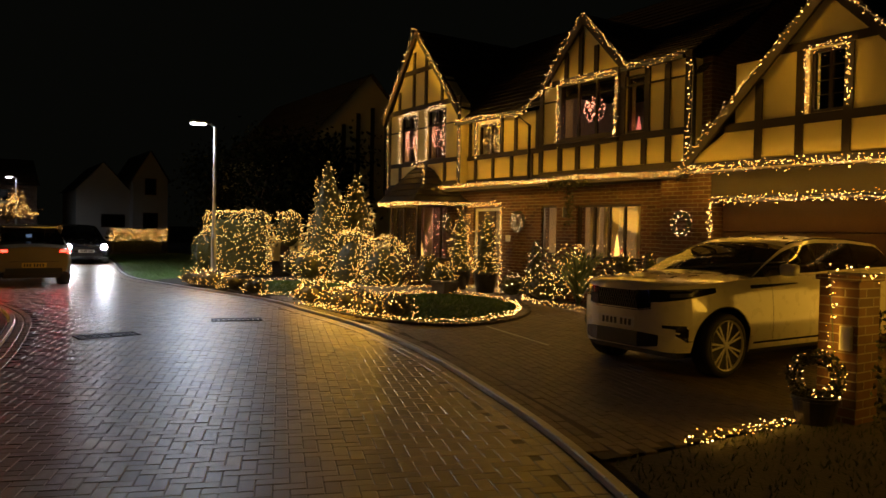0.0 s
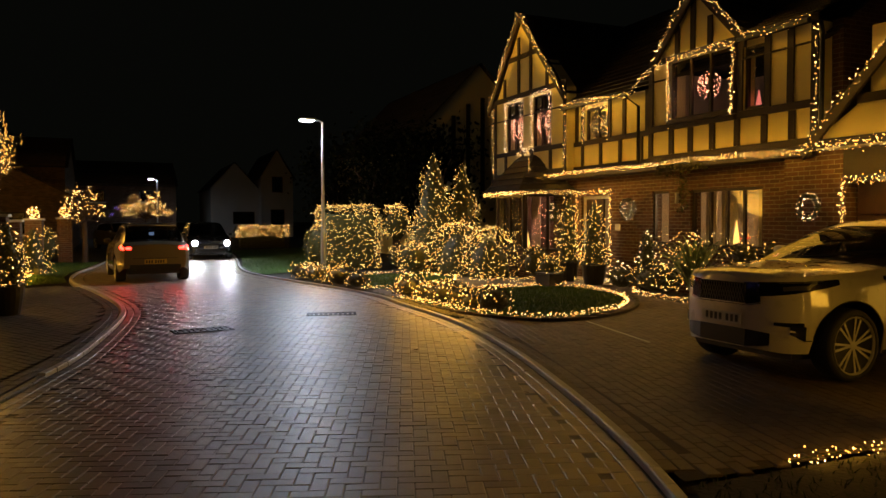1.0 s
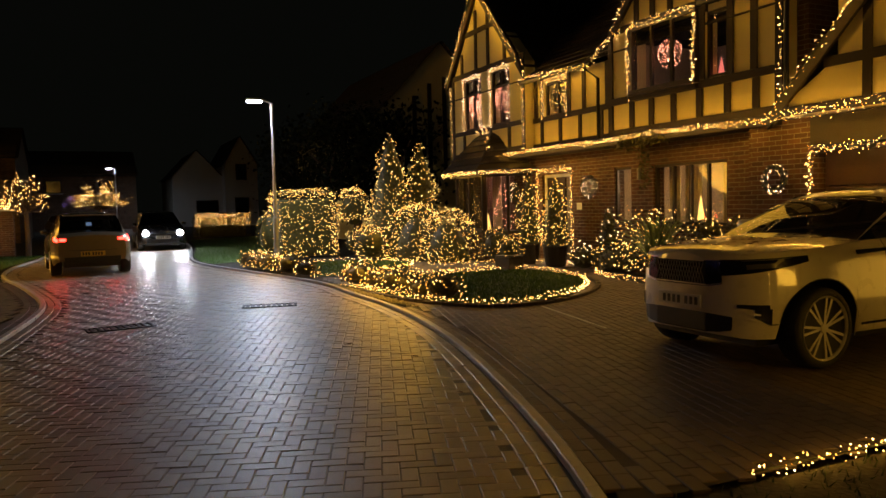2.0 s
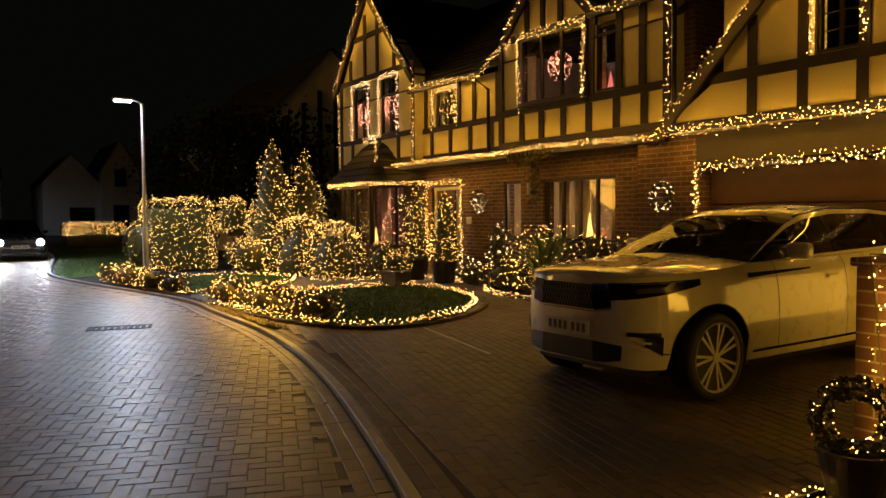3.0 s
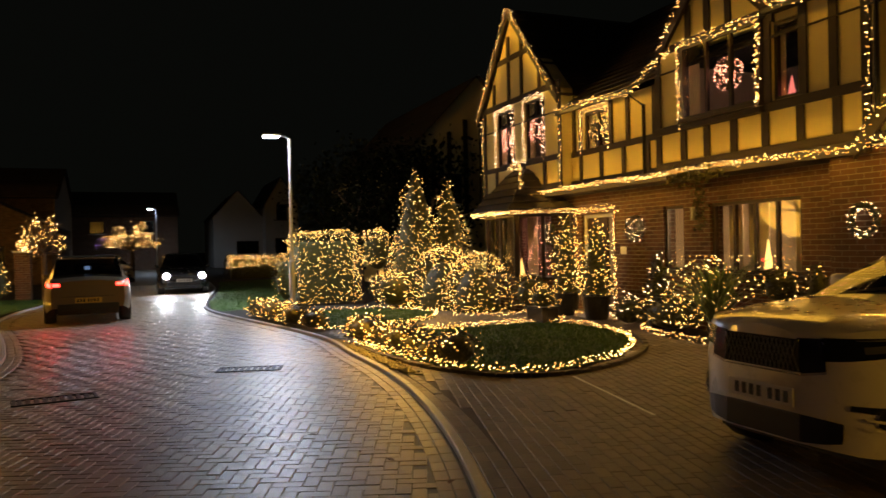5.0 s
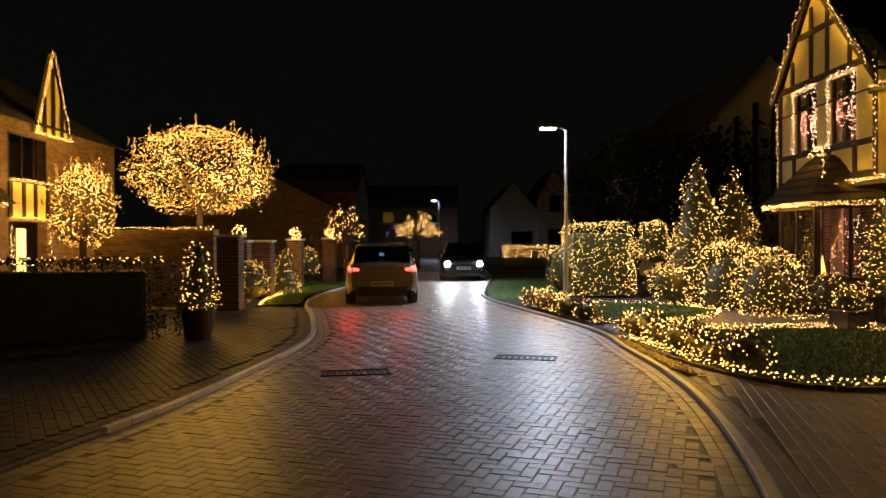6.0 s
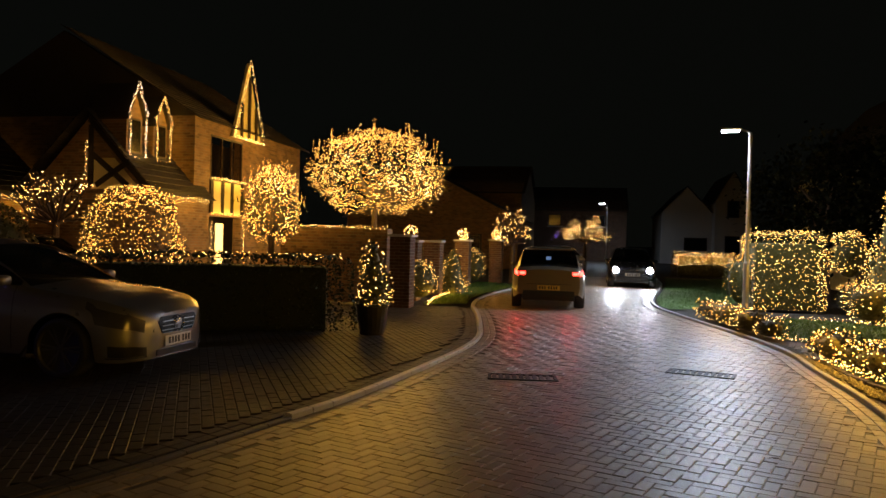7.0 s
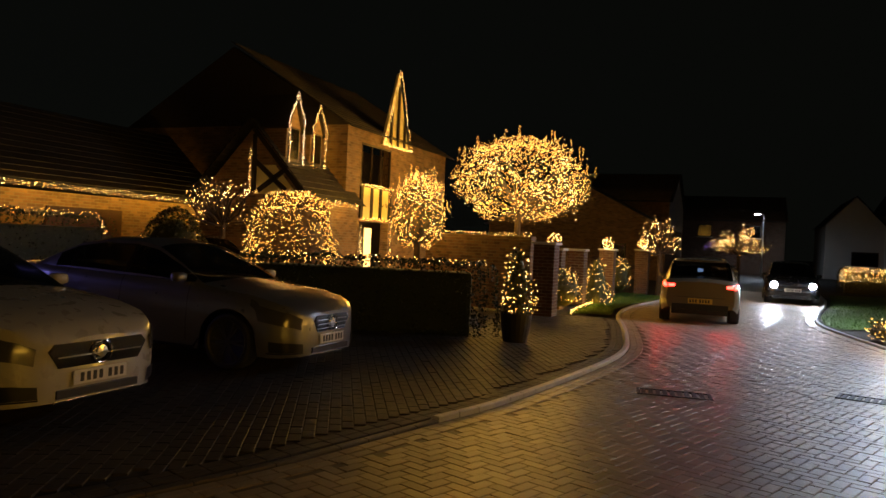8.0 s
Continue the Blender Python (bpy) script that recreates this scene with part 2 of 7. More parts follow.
# near-black leaf: night's darkness in the colour, so the street lamp barely shows it
M_NIGHTLEAF = material("night_darkened_leaf", (0.008, 0.012, 0.005), 0.8, var=0.5, scale=6, island=0.4, spec=0.15)
M_RUSTLEAF = material("russet_leaf", (0.14, 0.075, 0.025), 0.6, var=0.5, scale=6, island=0.4)
# lawn grass darkened to hold the shade beside the pillar and hedge
M_SHADEGRASS = material("shaded_lawn_grass", (0.035, 0.055, 0.016), 0.8, var=0.4, scale=3, island=0.4)
M_SPIKE = material("spiky_leaf", (0.13, 0.18, 0.05), 0.45, var=0.4, scale=6, island=0.4)
M_BOXLEAF = material("box_leaf", (0.048, 0.040, 0.008), 0.5, var=0.5, scale=6, island=0.4)
M_BARK = material("bark", (0.09, 0.06, 0.04), 0.85, var=0.4, bump=1, bscale=40)
M_RENDER = material("cream_render", (0.72, 0.62, 0.31), 0.8, var=0.07, scale=1.5, bump=0.3, bscale=140)
M_TIMBER = material("dark_stained_timber", (0.022, 0.014, 0.009), 0.6, var=0.4, scale=4, bump=0.5, bscale=50)
M_BRICK = brickwork("red_brown_brick", (0.17, 0.08, 0.04), (0.26, 0.22, 0.17))
M_OCHRE = brickwork("buff_brick", (0.36, 0.21, 0.10), (0.30, 0.25, 0.18))
M_TILE = material("dark_roof_tile", (0.035, 0.028, 0.024), 0.75, var=0.4, scale=3, bump=0.5, bscale=50, island=0.4)
M_WHITEWALL = material("pale_render", (0.42, 0.41, 0.38), 0.8, var=0.1, scale=1.2, bump=0.3, bscale=100)
M_DARKDOOR = material("brown_garage_door", (0.055, 0.025, 0.014), 0.5, var=0.3, scale=3, bump=0.2)
M_UPVC = material("brown_window_frame", (0.035, 0.022, 0.014), 0.4, var=0.2)
M_WFRAME = material("white_window_frame", (0.7, 0.68, 0.62), 0.4, var=0.1)
M_CURTAIN = material("cream_curtain", (0.62, 0.52, 0.36), 0.85, var=0.15, scale=9)
M_ROOM = material("room_wall", (0.45, 0.36, 0.26), 0.9, var=0.15)
M_GLASS = pane_glass("window_glass", 0.92)
M_CARGLASS = pane_glass("tinted_car_glass", 0.22)
M_CABLE = material("green_cable", (0.02, 0.03, 0.015), 0.5)
M_STEEL = material("galvanised_steel", (0.45, 0.46, 0.47), 0.4, metal=0.9, var=0.15)
M_IRON = material("wet_cast_iron", (0.012, 0.011, 0.010), 0.55, metal=0.0, var=0.4, bump=0.6, bscale=70, spec=0.25)
M_POT = material("dark_glazed_pot", (0.03, 0.026, 0.022), 0.35, var=0.4)
M_WARM = bulb_glow("warm_bulb", (1.0, 0.44, 0.075), (1.0, 0.62, 0.22), BULB)
M_NET = bulb_glow("net_bulb", (1.0, 0.45, 0.06), (1.0, 0.62, 0.20), BULB * 0.6)
M_COLD = bulb_glow("cool_white_bulb", (1.0, 0.55, 0.22), (1.0, 0.70, 0.42), BULB)
M_PINK = glowing("pink_bulb", (1.0, 0.33, 0.20), BULB * 1.3)
M_AMBER = bulb_glow("amber_bulb", (1.0, 0.39, 0.04), (1.0, 0.55, 0.13), BULB * 0.55)
M_BLUE = glowing("violet_bulb", (0.35, 0.2, 1.0), BULB * 0.3)
M_LED = glowing("street_led", (0.85, 0.93, 1.0), 160)
M_HEAD = glowing("headlight_lens_lit", (0.88, 0.94, 1.0), 220)
M_TAIL = glowing("tail_light_lit", (1.0, 0.012, 0.008), 34)
M_CANDLE = glowing("candle_glow", (1.0, 0.62, 0.16), 2.6)
M_SCREEN = glowing("dashboard_glow", (0.35, 0.55, 1.0), 1.2)
M_WHITEPAINT = material("white_car_paint", (0.62, 0.58, 0.48), 0.28, var=0.03, coat=1.0, bump=0.0)
# white paint darkened for the weaker light on the parked saloon
M_DIMWHITE = material("dimmed_white_car_paint", (0.40, 0.38, 0.33), 0.28, var=0.03, coat=1.0)
M_SILVER = material("silver_car_paint", (0.2, 0.2, 0.21), 0.3, metal=0.6, var=0.05, coat=1.0)
# dark car's paint tinted gold for the amber light falling on it
M_AMBERLIT = material("amber_lit_car_paint", (0.15, 0.12, 0.075), 0.32, metal=0.5, var=0.05, coat=1.0)
M_DARKPAINT = material("dark_car_paint", (0.02, 0.022, 0.03), 0.25, metal=0.2, var=0.1, coat=1.0)
M_BLACK = material("black_plastic", (0.006, 0.006, 0.006), 0.45, var=0.3)
M_GLOSSBLACK = material("gloss_black_trim", (0.008, 0.008, 0.008), 0.12, var=0.2)
M_RUBBER = material("tyre_rubber", (0.015, 0.015, 0.015), 0.7, var=0.3, bump=0.5)
M_ALLOY = material("bright_alloy", (0.72, 0.70, 0.66), 0.35, metal=0.45, var=0.1)
M_STEELDARK = material("dull_dark_alloy", (0.09, 0.09, 0.09), 0.45, metal=0.6, var=0.2)
M_CHROME = material("chrome_trim", (0.75, 0.75, 0.75), 0.1, metal=1.0, var=0.05)
M_LENS = material("clear_lamp_lens", (0.06, 0.06, 0.065), 0.2, var=0.2, coat=0.4)
M_PLATE = material("number_plate_white", (0.62, 0.62, 0.58), 0.35, var=0.06)
M_REARPLATE = material("number_plate_yellow", (0.5, 0.34, 0.05), 0.35, var=0.06)
M_REDPLASTIC = material("red_lamp_plastic", (0.20, 0.01, 0.01), 0.2, var=0.2)


# ---------------------------------------------------------------- helpers for building
def link(name, mesh, mat, parent=None, label=""):
    mesh.materials.append(mat)
    ob = new(name, mesh)
    if parent is not None:
        ob.parent = parent
    if label:
        ob["label"] = label
    return ob


def part(name, bm, mat, parent, label="", smooth=False):
    me = bpy.data.meshes.new(name)
    bmesh.ops.recalc_face_normals(bm, faces=bm.faces)
    bm.to_mesh(me)
    bm.free()
    if smooth:
        me.polygons.foreach_set("use_smooth", [True] * len(me.polygons))
    return link(name, me, mat, parent, label)


def thing(name, label, category, group="", kind="", m=None):
    ob = new(name)
    ob.empty_display_size = 0.2
    if m is not None:
        ob.matrix_world = m
    return tagged(ob, label, category, group, kind)


def box(bm, x0, x1, y0, y1, z0, z1, bevel=0.0):
    r = bmesh.ops.create_cube(bm, size=1.0, matrix=Matrix.Translation(((x0 + x1) / 2, (y0 + y1) / 2, (z0 + z1) / 2)) @ Matrix.Diagonal((abs(x1 - x0), abs(y1 - y0), abs(z1 - z0), 1)))
    if bevel:
        es = list({e for v in r["verts"] for e in v.link_edges})
        bmesh.ops.bevel(bm, geom=es, offset=bevel, segments=2, affect="EDGES", profile=0.6)
    return bm


def B(*a, bevel=0.0):
    return box(bmesh.new(), *a, bevel=bevel)


def prism(bm, pts, axis, a, b):
    """A polygon in the plane across axis, drawn out from a to b along it."""
    def at(p, v):
        return {"x": (v, p[0], p[1]), "y": (p[0], v, p[1]), "z": (p[0], p[1], v)}[axis]
    lo = [bm.verts.new(at(p, a)) for p in pts]
    hi = [bm.verts.new(at(p, b)) for p in pts]
    bm.faces.new(lo)
    bm.faces.new(hi[::-1])
    for i in range(len(pts)):
        j = (i + 1) % len(pts)
        bm.faces.new((lo[i], hi[i], hi[j], lo[j]))
    return bm


def lathe(bm, prof, n=24, m=Matrix()):
    """Turns the profile (r, z) round the z axis."""
    rings = []
    for r, z in prof:
        rings.append([bm.verts.new(m @ Vector((r * math.cos(k * 2 * math.pi / n), r * math.sin(k * 2 * math.pi / n), z))) for k in range(n)])
    for a, b in zip(rings, rings[1:]):
        for k in range(n):
            bm.faces.new((a[k], a[(k + 1) % n], b[(k + 1) % n], b[k]))
    for ring in (rings[0], rings[-1]):
        bm.faces.new(ring)
    return bm


def tube(bm, pts, r0, r1=None, n=6):
    """A tapered tube through points."""
    r1 = r0 if r1 is None else r1
    pts = [Vector(p) for p in pts]
    rings = []
    for i, p in enumerate(pts):
        d = (pts[min(i + 1, len(pts) - 1)] - pts[max(i - 1, 0)]).normalized()
        u = d.orthogonal().normalized()
        v = d.cross(u)
        r = r0 + (r1 - r0) * i / max(1, len(pts) - 1)
        rings.append([bm.verts.new(p + r * (math.cos(k * 2 * math.pi / n) * u + math.sin(k * 2 * math.pi / n) * v)) for k in range(n)])
    for a, b in zip(rings, rings[1:]):
        for k in range(n):
            bm.faces.new((a[k], a[(k + 1) % n], b[(k + 1) % n], b[k]))
    bm.faces.new(rings[0][::-1])
    bm.faces.new(rings[-1])
    return bm


def mesh_from(verts, faces):
    me = bpy.data.meshes.new("mesh")
    me.from_pydata(verts, [], faces)
    me.update()
    return me


OCT_V = np.array([(1, 0, 0), (-1, 0, 0), (0, 1, 0), (0, -1, 0), (0, 0, 1), (0, 0, -1)], float)
OCT_F = np.array([(0, 2, 4), (2, 1, 4), (1, 3, 4), (3, 0, 4), (2, 0, 5), (1, 2, 5), (3, 1, 5), (0, 3, 5)])


def bulbs_mesh(points, r):
    p = np.asarray(points, float)
    k = len(p)
    rs = r * rng.uniform(0.5, 1.4, (k, 1, 1))
    v = (p[:, None, :] + OCT_V[None] * rs).reshape(-1, 3)
    f = (OCT_F[None] + 6 * np.arange(k)[:, None, None]).reshape(-1, 3)
    return mesh_from(v.tolist(), f.tolist())


rng = np.random.default_rng(5)


def walk_line(pts, step):
    """Points at even steps along a polyline."""
    p = np.asarray(pts, float)
    d = np.linalg.norm(np.diff(p, axis=0), axis=1)
    s = np.concatenate([[0], np.cumsum(d)])
    t = np.arange(0, s[-1], step)
    return np.stack([np.interp(t, s, p[:, i]) for i in range(3)], 1)


def fairy(points, label, mat=None, r=0.007, cable=None, category="fairy lights", group="fairy lights", name="fairy_light_string"):
    """A string or net of fairy lights: its bulbs and the cable that carries them."""
    ob = thing(name, label, category, group)
    link("light_chain", bulbs_mesh(points, r), mat or M_WARM, ob)["kind"] = "stuff"
    if cable is not None:
        bm = bmesh.new()
        for c in cable:
            tube(bm, c, 0.004, n=4)
        part("cable", bm, M_CABLE, ob)
    return ob


def garland(pts, label, per_m=34, wide=0.045, mat=None, r=0.0072):
    """Twisted strands of bulbs that follow a line."""
    p = walk_line(pts, 0.72 / per_m)
    ph = np.arange(len(p)) * 2.1
    p = p + rng.normal(0, wide * 0.5, p.shape)
    p[:, 2] += wide * np.sin(ph)
    return fairy(p, label, mat, r, [walk_line(pts, 0.4).tolist() + [list(pts[-1])]])


LEAF_Q = np.array([(-0.5, 0, 0), (0, 0.3, 0.06), (0.5, 0, 0), (0, -0.3, 0.06)])


def leaves_mesh(points, size, normals=None):
    """Many small folded leaves at the points, turned at random."""
    p = np.asarray(points, float)
    k = len(p)
    a = rng.normal(0, 1, (k, 3))
    if normals is not None:
        a = a * 0.8 + np.asarray(normals)
    a /= np.linalg.norm(a, axis=1)[:, None] + 1e-9
    b = np.cross(a, rng.normal(0, 1, (k, 3)))
    b /= np.linalg.norm(b, axis=1)[:, None] + 1e-9
    c = np.cross(a, b)
    s = size * rng.uniform(0.6, 1.3, (k, 1, 1))
    v = p[:, None] + s * (LEAF_Q[None, :, :1] * b[:, None] + LEAF_Q[None, :, 1:2] * c[:, None] + LEAF_Q[None, :, 2:] * a[:, None])
    f = (np.array([(0, 1, 2), (0, 2, 3)])[None] + 4 * np.arange(k)[:, None, None]).reshape(-1, 3)
    return mesh_from(v.reshape(-1, 3).tolist(), f.tolist())


def shell(kind, n, size):
    """n points and normals on the outside of a box, an ellipsoid or a cone that stands on z = 0."""
    sx, sy, sz = size
    if kind == "box":
        q = rng.uniform(-1, 1, (n, 3))
        areas = np.array([sy * sz, sx * sz, sx * sy * 0.5])
        ax = rng.choice(3, n, p=areas / areas.sum())
        sg = np.where(rng.random(n) < 0.5, -1.0, 1.0)
        sg[ax == 2] = 1
        e = 4.0
        q[np.arange(n), ax] = sg
        nn = np.zeros((n, 3))
        nn[np.arange(n), ax] = sg
        ln = (np.abs(q[:, :2]) ** 8).sum(1) ** (1 / 8.0)
        q[:, :2] = np.where(ax[:, None] == 2, q[:, :2] * 0.93, q[:, :2] / np.maximum(ln, 0.6)[:, None])
        p = q * np.array([sx / 2, sy / 2, sz / 2]) + np.array([0, 0, sz / 2])
        p[:, :2] *= (1 - 0.06 * (p[:, 2:] / sz) ** 6)
    elif kind == "ball":
        q = rng.normal(0, 1, (n, 3))
        q /= np.linalg.norm(q, axis=1)[:, None]
        q[:, 2] = np.where(q[:, 2] < -0.55, -q[:, 2], q[:, 2])
        p = q * np.array([sx / 2, sy / 2, sz / 2]) + np.array([0, 0, sz / 2])
        nn = q
    elif kind == "dome":
        q = rng.normal(0, 1, (n, 3))
        q[:, 2] = np.where(q[:, 2] < 0, -q[:, 2], q[:, 2])
        q /= ((np.abs(q) ** 3.2).sum(1) ** (1 / 3.2))[:, None]
        p = q * np.array([sx / 2, sy / 2, sz])
        nn = q / np.linalg.norm(q, axis=1)[:, None]
    elif kind == "spire":
        u = 1 - rng.random(n) ** 0.55
        a = rng.uniform(0, 2 * math.pi, n)
        rr = (1 - u) ** 0.82
        p = np.stack([rr * np.cos(a) * sx / 2, rr * np.sin(a) * sy / 2, u * sz], 1)
        nn = np.stack([np.cos(a), np.sin(a), np.full(n, 0.4)], 1)
    else:
        u = 1 - rng.random(n) ** 0.62
        a = rng.uniform(0, 2 * math.pi, n)
        rr = (1 - u) ** 0.62
        p = np.stack([rr * np.cos(a) * sx / 2, rr * np.sin(a) * sy / 2, u * sz], 1)
        nn = np.stack([np.cos(a), np.sin(a), np.full(n, 0.4)], 1)
    return p, nn


def lumps(p, amp, freq):
    return np.array([noise.noise(Vector(q) * freq) for q in p]) * amp


def shrub(kind, x, y, size, label, bulbs, leaf_n=2500, leaf=0.05, z=0.0, turn=0.0, name="shrub", category="shrub", mat=None, bulb_mat=None, r=0.0084, stem=0.0, lump=0.10, lights="net of warm fairy lights spread over clipped greenery"):
    """A clipped plant of many small leaves round a dark twiggy core, and the net of lights on it."""
    m = pose(x, y, z, 0, 0, turn)
    ob = thing(name, label, category, m=m)
    p, nn = shell(kind, leaf_n, size)
    p = p + nn * (lumps(p, lump, 2.2) + rng.normal(0, 0.02, len(p)))[:, None]
    p[:, 2] = np.maximum(p[:, 2], 0.02)
    link("foliage", leaves_mesh(p, leaf, nn), mat or M_LEAF, ob)["kind"] = "stuff"
    bm = bmesh.new()
    cs = [0.8 * s for s in size]
    if kind == "box":
        box(bm, -cs[0] / 2, cs[0] / 2, -cs[1] / 2, cs[1] / 2, 0, cs[2] * 1.1, bevel=0.08)
    elif kind == "dome":
        bmesh.ops.create_icosphere(bm, subdivisions=3, radius=1.0, matrix=Matrix.Diagonal((cs[0] / 2, cs[1] / 2, cs[2], 1)))
        for v in bm.verts:
            v.co.z = max(v.co.z, 0.0)
    elif kind == "ball":
        bmesh.ops.create_icosphere(bm, subdivisions=3, radius=0.5, matrix=Matrix.Translation((0, 0, size[2] / 2)) @ Matrix.Diagonal((*cs, 1)))
    else:
        lathe(bm, [(cs[0] / 2, 0.02), (cs[0] / 2.6, size[2] * 0.35), (cs[0] / 4.8, size[2] * 0.75), (0.01, size[2] * 0.96)], 14)
    part("core", bm, mat or M_LEAF, ob)
    if stem:
        bm = bmesh.new()
        tube(bm, [(0, 0, -stem), (0.01, 0, -stem / 2), (0, 0, 0.1)], 0.04, 0.03)
        part("stem", bm, M_BARK, ob)
    if bulbs:
        q, qn = shell(kind, int(bulbs * 0.9), size)
        q = q + qn * (lumps(q, lump, 2.2) + rng.normal(0.025, 0.04, len(q)))[:, None]
        q[:, 2] = np.maximum(q[:, 2], 0.03)
        w = np.array([m @ Vector(c) for c in q])
        fairy(w, lights, bulb_mat or M_NET, r, name="fairy_light_net")
    return ob


# ---------------------------------------------------------------- ground, road, kerbs
KERB_R = [(22, -8.0), (14, -7.2), (9, -6.35), (5.5, -5.3), (3.2, -4.25), (1.59, -3.48), (0.55, -3.07), (-0.86, -2.62), (-2.6, -2.12), (-4.47, -1.76), (-6.05, -1.62), (-7.8, -1.62),
          (-9.2, -1.5), (-11.2, -1.78), (-14.1, -2.4), (-17.0, -2.9), (-19.9, -2.73), (-25, -2.06), (-32, -1.4), (-75, -1.0)]
KERB_L = [(22, -13.0), (14, -12.4), (8, -11.0), (3.0, -9.5), (0.5, -8.3), (-1.47, -7.5), (-2.27, -7.28), (-3.47, -6.98), (-4.11, -6.78), (-5.7, -6.52), (-8.04, -6.23), (-9.5, -6.25), (-10.9, -6.46),
          (-12.9, -6.8), (-15, -7.28), (-17.2, -7.5), (-19.5, -7.41), (-22, -7.05), (-27, -6.6), (-34, -6.6), (-75, -7.2)]


def smooth_line(pts, step):
    """Even steps along the line with its corners rounded."""
    p = np.asarray(pts, float)
    for _ in range(2):
        a, b = p[:-1], p[1:]
        q = np.empty((2 * len(a), 2))
        q[0::2], q[1::2] = a * 0.75 + b * 0.25, a * 0.25 + b * 0.75
        p = np.concatenate([p[:1], q, p[-1:]])
    return walk_line(np.c_[p, np.zeros(len(p))], step)[:, :2]


LR, LL = smooth_line(KERB_R, 0.3), smooth_line(KERB_L, 0.3)


def edge_y(line, x):
    return np.interp(x, line[::-1, 0], line[::-1, 1])


def sheet(pts, z, name, mat, label, category):
    bm = bmesh.new()
    bm.faces.new([bm.verts.new((x, y, z)) for x, y in pts])
    return tagged(part(name, bm, mat, None), label, category, kind="structure")


sheet([(-900, -900), (900, -900), (900, 900), (-900, 900)], -0.06, "ground", M_SOIL, "dark damp soil reaching to the horizon", "ground")
road = sheet([tuple(p) for p in LR] + [tuple(p) for p in LL[::-1]], -0.0065, "road", M_JOINT, "wet block-paved residential road with dark joints", "road")

PV = np.array([(-.5, -.5), (.5, -.5), (.5, .5), (-.5, .5)])


def paver_mesh(cx, cy, ang, L, W, top=0.0, tilt=0.0035):
    """Block pavers with chamfered edges, each a little tilted: centres, angles and size in metres."""
    n = len(cx)
    c, s = np.cos(ang), np.sin(ang)
    dz = rng.normal(0, 0.0012, n)
    tx, ty = rng.normal(0, tilt, (2, n))
    V = []
    for inset, z in ((0.002, -0.02), (0.002, -0.004), (0.007, 0.0)):
        lx = PV[:, 0][None] * (L - 2 * inset) * np.ones((n, 1))
        ly = PV[:, 1][None] * (W - 2 * inset) * np.ones((n, 1))
        V.append(np.stack([cx[:, None] + lx * c[:, None] - ly * s[:, None], cy[:, None] + lx * s[:, None] + ly * c[:, None],
                           top + z + dz[:, None] + lx * tx[:, None] + ly * ty[:, None]], 2))
    v = np.concatenate(V, 1).reshape(-1, 3)
    q = [(8, 9, 10, 11)]
    for k in range(4):
        j = (k + 1) % 4
        q += [(k, j, 4 + j, 4 + k), (4 + k, 4 + j, 8 + j, 8 + k)]
    f = (np.array(q)[None] + 12 * np.arange(n)[:, None, None]).reshape(-1, 4)
    return mesh_from(v.tolist(), f.tolist())


AX = radians(159.3)


def herringbone(inside, b=0.1, axis=AX, reach=45):
    k, m = np.meshgrid(np.arange(-int(reach / b), int(reach / b)), np.arange(-int(reach / b / 2), int(reach / b / 2)))
    k, m = k.ravel(), m.ravel()
    out = []
    for ox, oy, w, h, turn in ((0, 0, 2, 1, 0.0), (3, 0, 1, 2, math.pi / 2)):
        u = (k + 4 * m + ox + w / 2) * b
        v = (k + oy + h / 2) * b
        x = u * math.cos(axis) - v * math.sin(axis) - 8
        y = u * math.sin(axis) + v * math.cos(axis) - 4.5
        keep = inside(x, y)
        out.append(np.stack([x[keep], y[keep], np.full(keep.sum(), axis + turn)], 1))
    return np.concatenate(out)


def on_road(x, y):
    return (x > -34) & (x < 14) & (y < edge_y(LR, x) - 0.30) & (y > edge_y(LL, x) + 0.30)


hb = herringbone(on_road)
near = (hb[:, 0] > -1.1) & (hb[:, 0] < 0.9) & (hb[:, 1] > -5.9) & (hb[:, 1] < -3.6)
near &= np.cumsum(near) <= 290
far = hb[~near]
blocks = link("paving_blocks", paver_mesh(far[:, 0], far[:, 1], far[:, 2], 0.2, 0.1), M_PAVER, road, "wet grey-brown herringbone paving blocks")
blocks["kind"] = "stuff"
near_blocks = hb[near]


def row_along(line, offset, L, x0, x1):
    """Centres and angles of pieces laid end to end beside a line."""
    d = np.gradient(line, axis=0)
    d /= np.linalg.norm(d, axis=1)[:, None]
    q = line + offset * np.stack([-d[:, 1], d[:, 0]], 1)
    q = q[(q[:, 0] > x0) & (q[:, 0] < x1)]
    w = walk_line(np.c_[q, np.zeros(len(q))], L)
    g = np.gradient(w[:, :2], axis=0)
    return np.stack([w[:, 0], w[:, 1], np.arctan2(g[:, 1], g[:, 0])], 1)


rows = []
for line, sign in ((LR, 1), (LL, -1)):
    for off in (0.115, 0.218):
        rows.append(row_along(line, sign * off, 0.202, -34, 14))
rows = np.concatenate(rows)
edge_blocks = link("edge_course", paver_mesh(rows[:, 0], rows[:, 1], rows[:, 2], 0.2, 0.1, top=0.003), M_PAVER, road, "paving blocks laid in rows beside the kerb")
edge_blocks["kind"] = "stuff"


def mesh_of(bm, mat):
    me = bpy.data.meshes.new("kerb_stone")
    bmesh.ops.recalc_face_normals(bm, faces=bm.faces)
    bm.to_mesh(me)
    bm.free()
    me.materials.append(mat)
    return me


